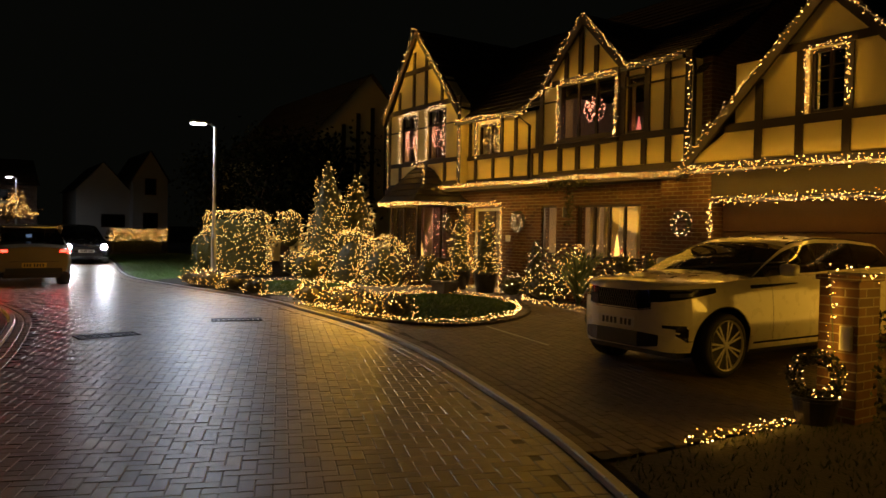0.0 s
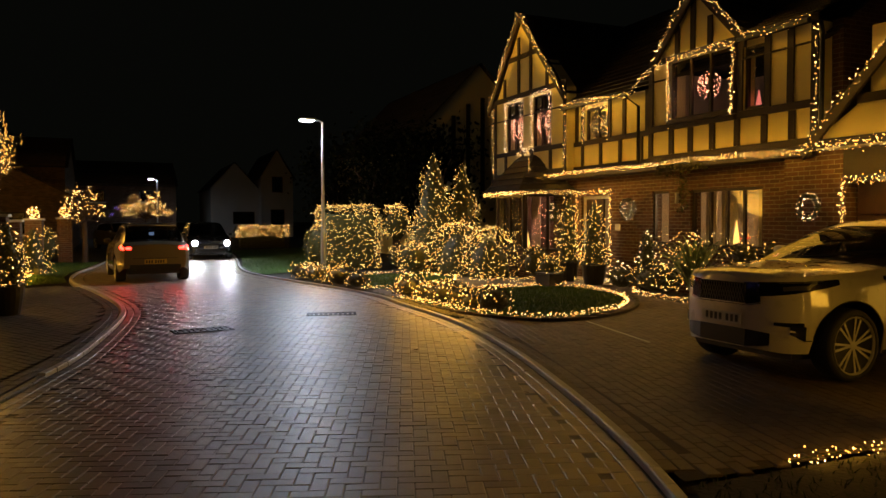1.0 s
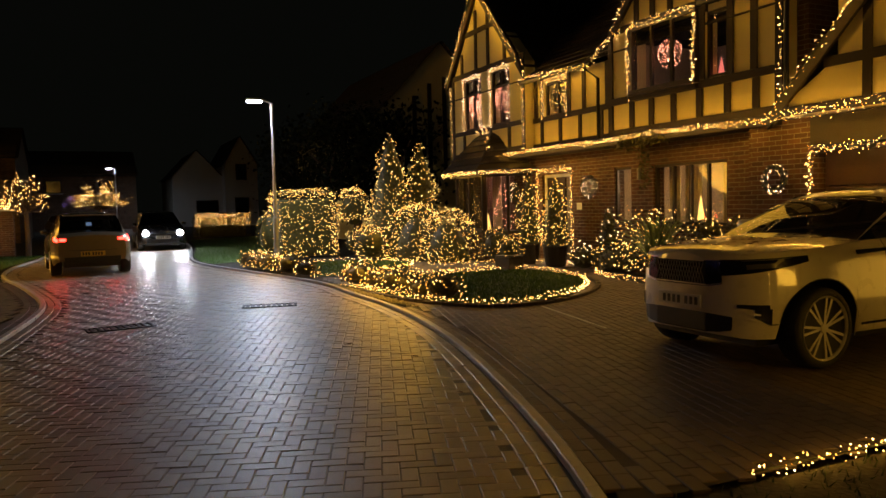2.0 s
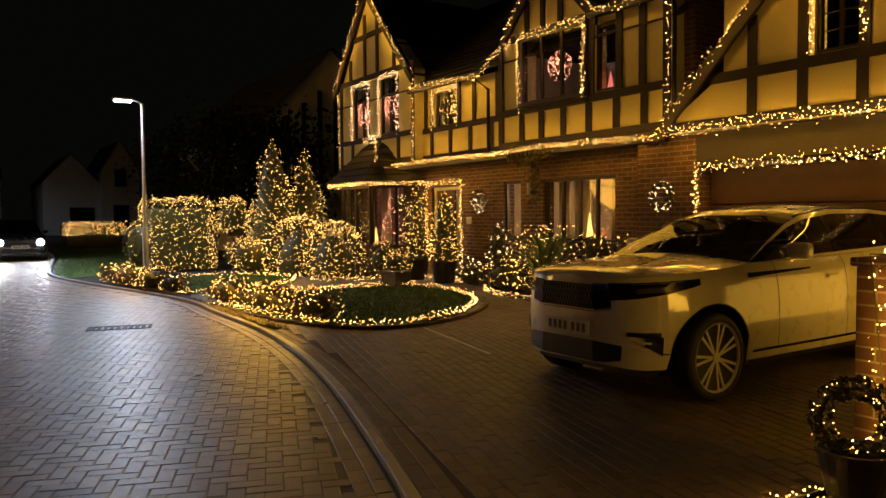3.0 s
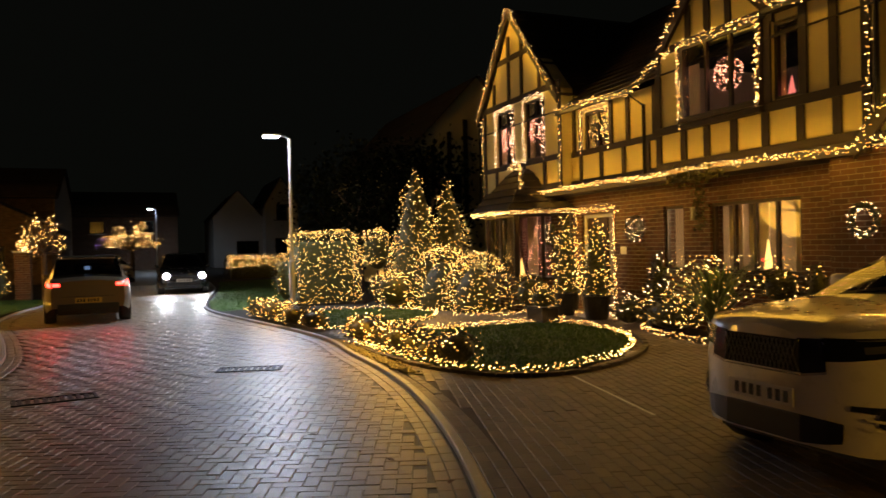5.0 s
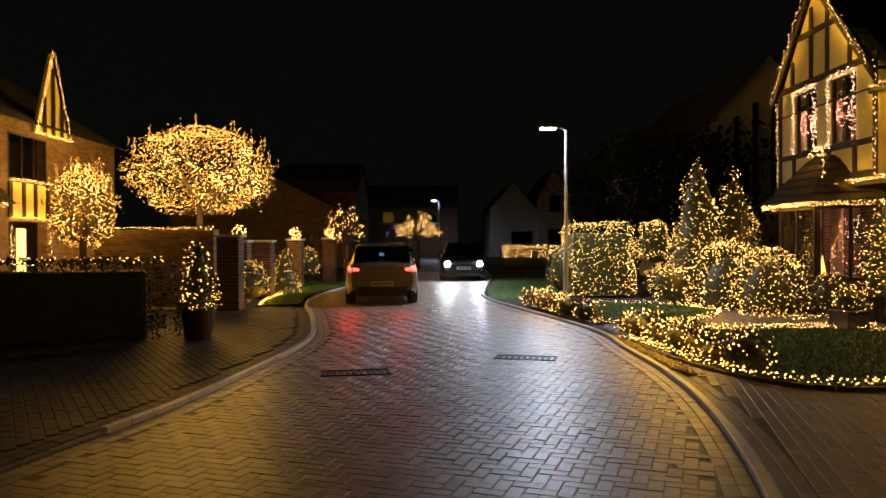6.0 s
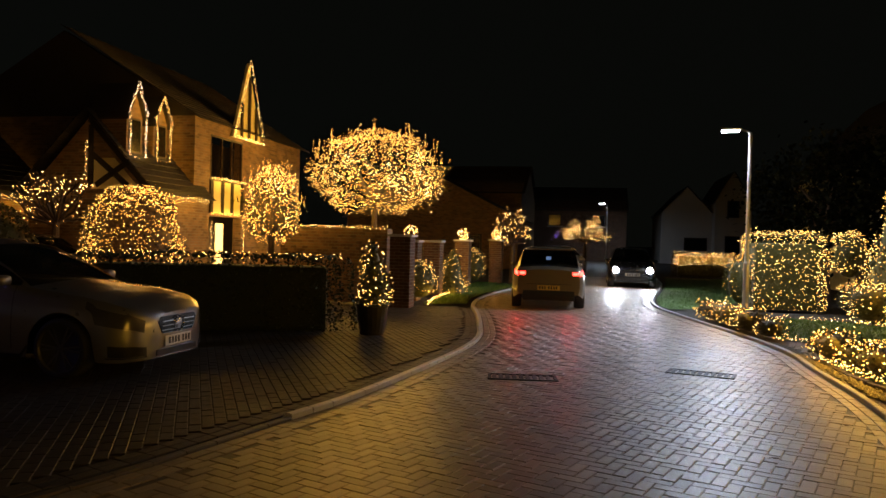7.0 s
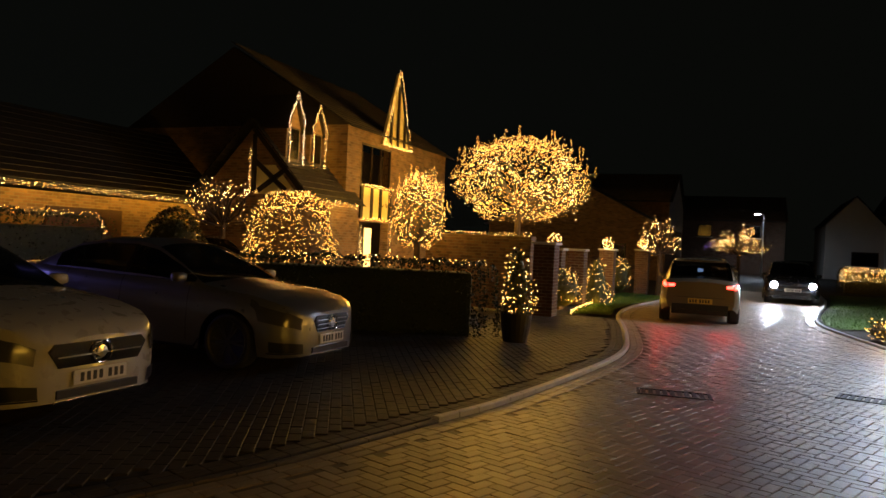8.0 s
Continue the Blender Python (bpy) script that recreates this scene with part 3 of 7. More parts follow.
def kerb(line, label, side, dropped=99):
    """Bevelled kerb stones that rise a few centimetres over the road."""
    base = thing("kerb", label, "kerb", kind="structure")
    w = row_along(line, 0.0, 0.3, -45, 14)
    bm = prism(bmesh.new(), [(-0.056 * side, -0.05), (-0.056 * side, 0.004), (-0.032 * side, 0.04), (-0.022 * side, 0.046), (0.036 * side, 0.046), (0.044 * side, 0.038), (0.044 * side, -0.05)], "x", -0.146, 0.146)
    full = mesh_of(bm, M_KERB)
    low = full.copy()
    low.materials[0] = M_DROPKERB
    for x, y, a in w:
        ob = new("kerb_stone", low if x > dropped else full)
        ob.parent = base
        ob.matrix_local = pose(x, y, -0.028 if x > dropped else 0, rng.normal(0, 0.4), 0, math.degrees(a))


kerb(LR, "low pale concrete kerb stones, wet", 1)
kerb(LL, "low pale concrete kerb stones beside the driveway", -1, -3.5)


def inside_poly(poly):
    P = np.asarray(poly, float)

    def test(x, y):
        r = np.zeros(len(x), bool)
        for (x0, y0), (x1, y1) in zip(P, np.roll(P, -1, 0)):
            c = ((y0 > y) != (y1 > y)) & (x < (x1 - x0) * (y - y0) / (y1 - y0 + 1e-12) + x0)
            r ^= c
        return r
    return test


LAWN_A = [(-8.75, -1.28), (-7.4, -1.22), (-6.3, -1.05), (-5.55, -0.8), (-5.05, -0.42), (-4.9, 0.05), (-5.05, 0.6), (-5.45, 1.4), (-6.2, 2.2), (-7.1, 2.75), (-8.1, 3.02), (-9.2, 3.02), (-9.75, 2.5), (-9.75, 1.4), (-9.6, 0.2), (-9.3, -0.8)]
LAWN_B = [(-10.9, -1.3), (-12.6, -1.35), (-14.2, -1.0), (-15.0, -0.2), (-14.8, 0.8), (-14.0, 1.5), (-12.9, 1.8), (-11.9, 1.3), (-11.0, 0.45), (-10.5, -0.6)]
BED = [(-8.35, 4.3), (-8.3, 3.95), (-7.8, 3.55), (-6.9, 3.3), (-5.6, 3.2), (-4.4, 3.3), (-4.1, 4.0), (-4.1, 4.3)]
DRIVE_R = [(1.35, -3.2), (1.45, 0.7), (0.6, 1.0), (0.6, 4.0), (-11.5, 4.3), (-15.2, 3.3), (-15.2, 1.6), (-10.2, -1.5), (-9.2, -1.3)]
in_a, in_b, in_bed, in_drive = inside_poly(LAWN_A), inside_poly(LAWN_B), inside_poly(BED), inside_poly(DRIVE_R)
drive = sheet([(1.4, -3.27), (1.5, 0.9), (1.5, 4.2), (-12, 4.42), (-16, 4.3), (-16, -0.5), (-10.6, -1.55), (-9.2, -1.38), (-6, -1.5), (-4.47, -1.66), (-2.6, -2.02), (-0.86, -2.52), (0.55, -2.97)],
              -0.003, "driveway", M_DRIVEJOINT, "damp brown block-paved driveway before the house", "driveway")


def on_drive(x, y):
    return in_drive(x, y) & (y > edge_y(LR, x) + 0.33) & ~in_a(x, y) & ~in_b(x, y) & ~in_bed(x, y)


def stretcher(inside, angle, x0, x1, y0, y1):
    u, v = np.meshgrid(np.arange(-14, 14, 0.202), np.arange(-140, 140))
    u = (u + 0.101 * (v % 2)).ravel()
    v = v.ravel() * 0.102
    cx, cy = (x0 + x1) / 2, (y0 + y1) / 2
    x, y = cx + u * math.cos(angle) - v * math.sin(angle), cy + u * math.sin(angle) + v * math.cos(angle)
    k = inside(x, y)
    return np.stack([x[k], y[k], np.full(k.sum(), angle)], 1)


w = stretcher(on_drive, radians(-16), -13, 1.5, -3.5, 4.3)
rows = np.concatenate([row_along(LR, -off, 0.202, -9.3, 1.3) for off in (0.115, 0.218)])
w = np.concatenate([rows, w])
near_d = (w[:, 0] > -4.2) & (w[:, 0] < -1.4) & (w[:, 1] < -0.2)
near_d &= np.cumsum(near_d) <= 290
near_drive, w = w[near_d], w[~near_d]
drive_blocks = link("paving_blocks", paver_mesh(w[:, 0], w[:, 1], w[:, 2], 0.2, 0.1, top=0.004), M_DRIVE, drive, "brown paving blocks in running bond")
drive_blocks["kind"] = "stuff"

DRIVE_L = [(3, -9.7), (0.5, -8.65), (-1.47, -7.86), (-3.5, -7.2), (-5.7, -6.66), (-8, -6.38), (-9.5, -6.4), (-10.9, -6.6), (-12.8, -6.95), (-14.6, -7.4), (-14.4, -8.3), (-13.5, -10), (-10.5, -9), (-9.4, -9), (-8.1, -13), (-7.5, -16), (3, -16)]
ldrive = sheet(DRIVE_L, 0.003, "driveway", M_DRIVEJOINT, "damp block-paved driveway with parked cars, shade in its colour", "driveway")
w = stretcher(inside_poly(DRIVE_L), radians(30), -10, 2, -14, -6)
w = w[w[:, 1] < edge_y(LL, w[:, 0]) - 0.32]
w = np.concatenate([w] + [row_along(LL, off, 0.202, -14.4, 3) for off in (0.115, 0.218)])
ld = link("paving_blocks", paver_mesh(w[:, 0], w[:, 1], w[:, 2], 0.2, 0.1, top=0.017), M_DRIVESHADE, ldrive, "brown paving blocks in running bond")
ld["kind"] = "stuff"


def lawn(poly, label, blades=9000, turf=None, grass=None):
    base = sheet(poly, 0.03, "lawn", turf or M_TURF, label, "lawn")
    P = np.asarray(poly)
    x = rng.uniform(P[:, 0].min(), P[:, 0].max(), blades * 2)
    y = rng.uniform(P[:, 1].min(), P[:, 1].max(), blades * 2)
    k = inside_poly(poly)(x, y)
    x, y = x[k][:blades], y[k][:blades]
    n = len(x)
    a = rng.uniform(0, 2 * math.pi, n)
    h = rng.uniform(0.025, 0.055, n)
    dx, dy = 0.006 * np.cos(a), 0.006 * np.sin(a)
    lx, ly = rng.normal(0, 0.02, (2, n))
    v = np.stack([np.stack([x - dx, y - dy, np.full(n, 0.03)], 1), np.stack([x + dx, y + dy, np.full(n, 0.03)], 1), np.stack([x + lx, y + ly, 0.03 + h], 1)], 1)
    g = link("grass", mesh_from(v.reshape(-1, 3).tolist(), (np.arange(3)[None] + 3 * np.arange(n)[:, None]).tolist()), grass or M_GRASS, base)
    g["kind"] = "stuff"
    return base


LAWN_C = [(-16.2, -2.55), (-17.2, -2.75), (-20, -2.6), (-25, -1.9), (-30, -1.4), (-34, -1.1), (-36, 3), (-24, 2.6), (-19.2, -0.6), (-17.2, -0.9)]
LAWN_D = [(-14.75, -8.4), (-15.2, -7.45), (-17.2, -7.65), (-19.5, -7.56), (-22, -7.2), (-24.5, -6.95), (-25.2, -8.7), (-20, -8.75)]
LAWN_E = [(1.55, -3.35), (3.2, -4.1), (5.5, -5.15), (9, -6.2), (9, -0.2), (1.6, -0.2)]
lawn(LAWN_A, "short dark green lawn edged with fairy lights", 14000)
lawn(LAWN_B, "small green lawn between hedges and path", 7000)
lawn(LAWN_C, "grass verge beside the kerb", 9000)
lawn(LAWN_D, "bright green verge before brick pillars", 9000)
# soil base and darkened blades put this strip's shade into colour
lawn(LAWN_E, "grass strip beside the driveway, shade in its dark colours", 9000, M_SOIL, M_SHADEGRASS)
EDGE_A = [(-8.75, -1.38), (-7.4, -1.34), (-6.2, -1.18), (-5.4, -0.92), (-4.85, -0.5), (-4.68, 0.02), (-4.82, 0.7), (-5.28, 1.5), (-6.05, 2.32), (-7.0, 2.9), (-8.1, 3.18)]
edging = thing("lawn_edging", "low dark stone edging round the lawn", "edging", kind="structure")
edge_block = B(-0.095, 0.095, -0.04, 0.04, -0.03, 0.05, bevel=0.01)
edge_mesh = mesh_of(edge_block, material("dark_edging_stone", (0.07, 0.055, 0.04), 0.6, var=0.4, bump=0.5, objrand=0.3))
ea = row_along(smooth_line(EDGE_A, 0.1), 0.0, 0.2, -9, -4)
for x, y, a in ea:
    ob = new("edging_block", edge_mesh)
    ob.parent = edging
    ob.matrix_local = pose(x, y, rng.normal(0, 0.004), rng.normal(0, 1.5), 0, math.degrees(a) + rng.normal(0, 1.5))
# pale stones between the box bushes and the kerb
V, F = [], []
for k in range(420):
    t = rng.random()
    c = Vector((-9.1 + 3.5 * t, -1.46 + 0.02 * t + rng.normal(0, 0.045), 0.03))
    r0 = rng.uniform(0.015, 0.045)
    V += [(c.x + v[0] * r0 * rng.uniform(0.7, 1.3), c.y + v[1] * r0 * rng.uniform(0.7, 1.3), c.z + v[2] * r0 * 0.6) for v in OCT_V]
    F += [tuple(int(i) + 6 * k for i in t3) for t3 in OCT_F]
stones = link("pebbles", mesh_from(V, F), material("pale_pebble", (0.30, 0.27, 0.23), 0.55, var=0.3, island=0.4))
tagged(stones, "pale pebbles strewn between bushes and kerb", "pebbles", kind="stuff")
strip = thing("channel_strip", "thin pale joint strip crossing the driveway", "strip", kind="structure", m=pose(-3.58, -0.05, 0.006, 0, 0, -11.8))
for k in range(4):
    part("strip_piece", B(-1.0 + 0.5 * k, -0.505 + 0.5 * k, -0.014, 0.014, -0.01, 0.004, bevel=0.002), M_KERB, strip)
sheet(BED, 0.026, "flower_bed", M_SOIL, "planted soil bed along the house front", "flower bed")
sheet([(-9.3, -1.33), (-9.9, -1.45), (-14.6, -2.3), (-16, -2.6), (-17.2, -0.9), (-15.3, 0.2), (-14.3, -1.1), (-12.6, -1.45), (-10.9, -1.4)], 0.012, "flower_bed", M_SOIL, "soil bed with low clipped bushes", "flower bed")


def fallen_leaf(x, y, turn, size):
    """A curled dead leaf lying on the paving."""
    ob = new("fallen_leaf", leaf_mesh)
    ob.matrix_world = pose(x, y, 0.003, 0, 0, turn) @ Matrix.Diagonal((size, size, size, 1))
    tagged(ob, "curled brown dead leaf lying on wet paving", "leaf", "fallen leaves")


lv = [(math.cos(a) * r, math.sin(a) * r * 0.6, 0.18 * abs(math.sin(a)) + z) for z in (0.0, 0.03) for a, r in zip(np.linspace(0, 2 * math.pi, 13)[:-1], (1, 0.7, 0.8, 0.5, 0.75, 0.6, 0.9, 0.6, 0.75, 0.5, 0.8, 0.7))]
leaf_mesh = mesh_from(lv, [tuple(range(12))[::-1], tuple(range(12, 24))] + [(i, (i + 1) % 12, 12 + (i + 1) % 12, 12 + i) for i in range(12)])
leaf_mesh.materials.append(material("dead_leaf", (0.10, 0.045, 0.02), 0.6, var=0.4, scale=4))
for lx, ly, lt, ls in ((-2.35, -2.75, 20, 0.05), (-1.7, -2.55, 130, 0.045), (-3.3, -3.1, 75, 0.05), (-0.9, -3.0, 200, 0.04), (-4.6, -2.2, 310, 0.045)):
    fallen_leaf(lx, ly, lt, ls)


def drain(x, y, turn, w, d, label):
    ob = thing("drain_cover", label, "drain cover", m=pose(x, y, 0.002, 0, 0, turn))
    bm = bmesh.new()
    for a in ((-w / 2, w / 2, -d / 2, -d / 2 + 0.04), (-w / 2, w / 2, d / 2 - 0.04, d / 2), (-w / 2, -w / 2 + 0.04, -d / 2 + 0.04, d / 2 - 0.04), (w / 2 - 0.04, w / 2, -d / 2 + 0.04, d / 2 - 0.04)):
        box(bm, *a, -0.01, 0.008, bevel=0.003)
    part("frame", bm, M_IRON, ob)
    n = 9
    for i in range(n):
        x0 = -w / 2 + 0.05 + (w - 0.1) * i / n
        part("bar", B(x0, x0 + (w - 0.1) / n * 0.62, -d / 2 + 0.042, d / 2 - 0.042, -0.012, 0.006, bevel=0.002), M_IRON, ob)


drain(-7.0, -3.12, 75, 0.8, 0.36, "dark iron manhole cover in the wet road")
drain(-6.0, -5.23, 98, 0.8, 0.36, "slotted iron drain grating in the wet road")


# ---------------------------------------------------------------- the half-timbered house
house = thing("house", "half-timbered brick house outlined with warm fairy lights", "house")
FY = 4.06      # front plane of the gables
WALL_T = 0.28


def wall_mesh(x0, x1, z0, z1, y0, y1, holes):
    """A wall across y with rectangular openings through it (x0, x1, z0, z1)."""
    xs = sorted({x0, x1, *[h[0] for h in holes], *[h[1] for h in holes]})
    zs = sorted({z0, z1, *[h[2] for h in holes], *[h[3] for h in holes]})

    def solid(i, j):
        if not (0 <= i < len(xs) - 1 and 0 <= j < len(zs) - 1):
            return False
        cx, cz = (xs[i] + xs[i + 1]) / 2, (zs[j] + zs[j + 1]) / 2
        return not any(h[0] < cx < h[1] and h[2] < cz < h[3] for h in holes)
    bm = bmesh.new()

    def quad(*p):
        bm.faces.new([bm.verts.new(q) for q in p])
    for i in range(len(xs) - 1):
        for j in range(len(zs) - 1):
            if not solid(i, j):
                continue
            a, b, c, d = xs[i], xs[i + 1], zs[j], zs[j + 1]
            quad((a, y0, c), (b, y0, c), (b, y0, d), (a, y0, d))
            quad((a, y1, c), (a, y1, d), (b, y1, d), (b, y1, c))
            for di, dj, p in ((-1, 0, ((a, y0, c), (a, y0, d), (a, y1, d), (a, y1, c))), (1, 0, ((b, y0, c), (b, y1, c), (b, y1, d), (b, y0, d))),
                              (0, -1, ((a, y0, c), (a, y1, c), (b, y1, c), (b, y0, c))), (0, 1, ((a, y0, d), (b, y0, d), (b, y1, d), (a, y1, d)))):
                if not solid(i + di, j + dj):
                    quad(*p)
    bmesh.ops.remove_doubles(bm, verts=bm.verts, dist=0.0005)
    return bm


def window(x0, x1, z0, z1, y, parent, cols=2, mat=None, bars=0, depth=0.07):
    """A casement window that fills an opening: frame, mullions, panes and sill."""
    mat = mat or M_UPVC
    ob = new("window")
    ob.parent = parent
    t = 0.055
    bm = bmesh.new()
    box(bm, x0, x1, y, y + depth, z0, z0 + t)
    box(bm, x0, x1, y, y + depth, z1 - t, z1)
    box(bm, x0, x0 + t, y, y + depth, z0 + t, z1 - t)
    box(bm, x1 - t, x1, y, y + depth, z0 + t, z1 - t)
    part("frame", bm, mat, ob)
    w = (x1 - x0 - 2 * t) / cols
    for i in range(cols):
        a = x0 + t + w * i
        if i:
            part("mullion", B(a - 0.025, a + 0.025, y + 0.003, y + depth - 0.003, z0 + t, z1 - t), mat, ob)
        g = part("pane", B(a + (0.025 if i else 0), a + w - (0.025 if i < cols - 1 else 0), y + 0.03, y + 0.036, z0 + t, z1 - t), M_GLASS, ob)
        g.visible_shadow = False
        for k in range(bars):
            zz = z0 + t + (z1 - z0 - 2 * t) * (k + 1) / (bars + 1)
            part("glazing_bar", B(a + 0.025, a + w - 0.025, y + 0.02, y + 0.029, zz - 0.008, zz + 0.008), mat, ob)
    part("sill", B(x0 - 0.04, x1 + 0.04, y - 0.06, y + depth, z0 - 0.05, z0 - 0.002, bevel=0.008), mat, ob)
    return ob


def timber(x0, z0, x1, z1, w=0.14, y=FY, parent=house, t=0.035):
    """A straight timber on a front, from one point to another."""
    d = Vector((x1 - x0, z1 - z0)).normalized()
    n = Vector((-d.y, d.x)) * w / 2
    pts = [(x0 + n.x, z0 + n.y), (x1 + n.x, z1 + n.y), (x1 - n.x, z1 - n.y), (x0 - n.x, z0 - n.y)]
    return part("timber", prism(bmesh.new(), pts, "y", y - t, y - 0.002), M_TIMBER, parent)


# ground floor, brick
DOOR = (-11.0, -9.85, 0.0, 2.12)
BIGWIN = (-7.1, -5.25, 0.98, 2.14)
SMALLWIN = (-8.3, -7.75, 1.0, 2.15)
BAYHOLE = (-14.2, -12.3, 0.75, 2.2)
part("brick_wall", wall_mesh(-15.0, -3.6, -0.05, 2.62, 4.43, 4.43 + WALL_T, [DOOR, BIGWIN, SMALLWIN, BAYHOLE]), M_BRICK, house, "red-brown brick ground floor")
part("pier", B(-4.45, -3.35, FY, 4.427, -0.05, 2.62), M_BRICK, house)
part("garage_pier", B(0.95, 1.5, FY, 4.7, -0.05, 2.2), M_BRICK, house)
part("garage_pier", B(-3.58, -3.33, 4.43, 4.9, -0.05, 2.62), M_BRICK, house)
part("side_wall", B(-15.0, -14.72, 4.72, 11, -0.05, 4.9), M_BRICK, house)
part("side_wall", B(1.22, 1.5, 4.72, 11, -0.05, 2.7), M_BRICK, house)
part("back_wall", B(-15.0, 1.5, 11, 11.28, -0.05, 4.9), M_BRICK, house)
part("end_wall", B(-3.795, -3.6, 4.345, 11, 2.625, 4.75), M_BRICK, house)
part("end_gable", prism(bmesh.new(), [(4.5, 4.753), (11, 4.753), (7.7, 7.15)], "x", -3.795, -3.6), M_BRICK, house)
part("end_gable", prism(bmesh.new(), [(4.9, 4.903), (11, 4.903), (7.7, 7.15)], "x", -15.0, -14.72), M_BRICK, house)
part("inner_floor", B(-14.7, -3.6, 4.72, 11, 2.5, 2.7), M_ROOM, house)
part("room_wall", B(-14.7, -3.6, 7.2, 7.3, 0, 4.8), M_ROOM, house)
for rx in (-11.7, -9.0, -3.75):
    part("room_partition", B(rx, rx + 0.08, 4.72, 7.19, 0, 2.49), M_ROOM, house)
for rx in (-11.5, -8.6):
    part("room_partition", B(rx, rx + 0.08, 4.72, 7.19, 2.71, 4.8), M_ROOM, house)

# first floor, cream render between timbers
G1 = (-15.0, -11.12)
G2 = (-7.95, -3.80)
W1A, W1B = (-14.28, -13.3, 3.48, 4.86), (-12.8, -11.84, 3.48, 4.88)
W2 = (-10.68, -9.72, 3.45, 4.26)
W3 = (-7.18, -5.5, 3.5, 4.71)
W3B = (-5.38, -4.88, 3.5, 4.62)
part("gable_wall", wall_mesh(G1[0], G1[1], 2.74, 4.86, FY, FY + WALL_T, [W1A, W1B]), M_RENDER, house, "cream rendered first floor")
part("middle_wall", wall_mesh(G1[1] + 0.003, G2[0] - 0.003, 2.74, 4.36, 4.3, 4.3 + WALL_T, [W2]), M_RENDER, house, "cream rendered first floor")
part("gable_wall", wall_mesh(G2[0], G2[1], 2.74, 4.72, FY, FY + WALL_T, [W3, W3B]), M_RENDER, house, "cream rendered first floor")
part("jetty_beam", B(-15.05, -3.83, FY - 0.1, 4.6, 2.56, 2.735, bevel=0.01), M_TIMBER, house)
AP1, AP2, AP3 = (-13.36, 7.22), (-6.52, 6.08), (-1.3, 5.38)
part("gable", prism(bmesh.new(), [(G1[0], 4.863), (G1[1], 4.863), (AP1[0], AP1[1] - 0.1)], "y", FY, FY + WALL_T), M_RENDER, house)
part("gable", prism(bmesh.new(), [(-7.75, 4.723), (-5.3, 4.723), (AP2[0], AP2[1] - 0.08)], "y", FY, FY + WALL_T), M_RENDER, house)
GARWIN = (-1.6, -1.0, 3.44, 4.42)
part("garage_gable", prism(bmesh.new(), [(-3.86, 2.66), (1.2, 2.66), (1.2, 2.8), (0.22, 3.84 - 0.42), (-2.9, 3.42), (-3.86, 2.8)], "y", FY, FY + WALL_T), M_RENDER, house)
part("garage_gable", wall_mesh(-2.9, 0.22, 3.422, 4.42, FY, FY + WALL_T, [GARWIN]), M_RENDER, house)
part("garage_gable", prism(bmesh.new(), [(-2.4, 4.422), (-0.26, 4.422), (AP3[0], AP3[1] - 0.1)], "y", FY, FY + WALL_T), M_RENDER, house)
window(*W1A, FY + 0.05, house, 2)
window(*W1B, FY + 0.05, house, 2)
window(*W2, 4.36, house, 2)
window(*W3B, FY + 0.05, house, 1)
window(*GARWIN, FY + 0.05, house, 2, bars=3)
window(*BIGWIN, 4.48, house, 4)
window(*SMALLWIN, 4.48, house, 1)

# oriel that stands out from the middle gable
oriel = new("oriel_window")
oriel.parent = house
window(W3[0], W3[1], W3[2], W3[3], FY - 0.12, oriel, 3)
for xx in (W3[0], W3[1] - 0.05):
    part("cheek", B(xx, xx + 0.05, FY - 0.048, FY + 0.02, W3[2], W3[3]), M_TIMBER, oriel)
part("base", B(W3[0], W3[1], FY - 0.115, FY - 0.04, W3[2] - 0.14, W3[2] - 0.06), M_TIMBER, oriel)
part("cap", B(W3[0] - 0.05, W3[1] + 0.05, FY - 0.16, FY - 0.04, W3[3] + 0.003, W3[3] + 0.1), M_TIMBER, oriel)

# timbers
for z in (2.8, 3.42):
    timber(G1[0], z, G1[1], z, 0.12)
    timber(G2[0], z, G2[1], z, 0.13)
    timber(G1[1], z, G2[0], z, 0.12, y=4.3)
timber(G1[0], 5.0, G1[1], 5.0, 0.14)
timber(-14.2, 6.07, -12.42, 6.07, 0.13)
for x in (-14.93, -14.28, -13.3, -12.8, -11.86, -11.19):
    timber(x, 2.86, x, 3.36, 0.12)
for x in (-14.93, -11.19):
    timber(x, 3.48, x, 4.93, 0.12)
for x, top in ((-14.36, 5.6), (-13.54, 6.0), (-12.88, 6.0), (-12.04, 5.6)):
    timber(x, 5.07, x, top, 0.12)
for x in (-13.54, -12.88):
    timber(x, 6.14, x, 6.62 if x < -13 else 6.5, 0.12)
for x in (-11.2, -10.75, -10.0, -9.25, -8.5):
    timber(x, 2.86, x, 3.36, 0.1, y=4.3)
for x in (-11.0, -10.75, -9.65, -9.1, -8.3):
    timber(x, 3.48, x, 4.36, 0.11, y=4.3)
for x in (-7.88, -7.25, -6.7, -6.12, -5.5, -4.88, -4.3, -3.87):
    timber(x, 2.87, x, 3.35, 0.13)
for x in (-7.88, -7.3, -5.44, -4.82, -4.34, -3.87):
    timber(x, 3.49, x, 4.72, 0.13)
timber(G2[0], 4.79, G2[1], 4.79, 0.13)
for x, top in ((-7.1, 5.4), (-6.66, 5.9), (-6.2, 5.4)):
    timber(x, 4.86, x, top, 0.12)
for z, a, b in ((2.74, -3.8, 1.15), (3.36, -3.1, 0.5)):
    timber(a, z, b, z, 0.14)
timber(-2.2, 4.5, -0.4, 4.5, 0.13)
for x in (-2.45, -1.74, -1.0, -0.25, 0.4):
    timber(x, 2.81, x, 3.29, 0.13)
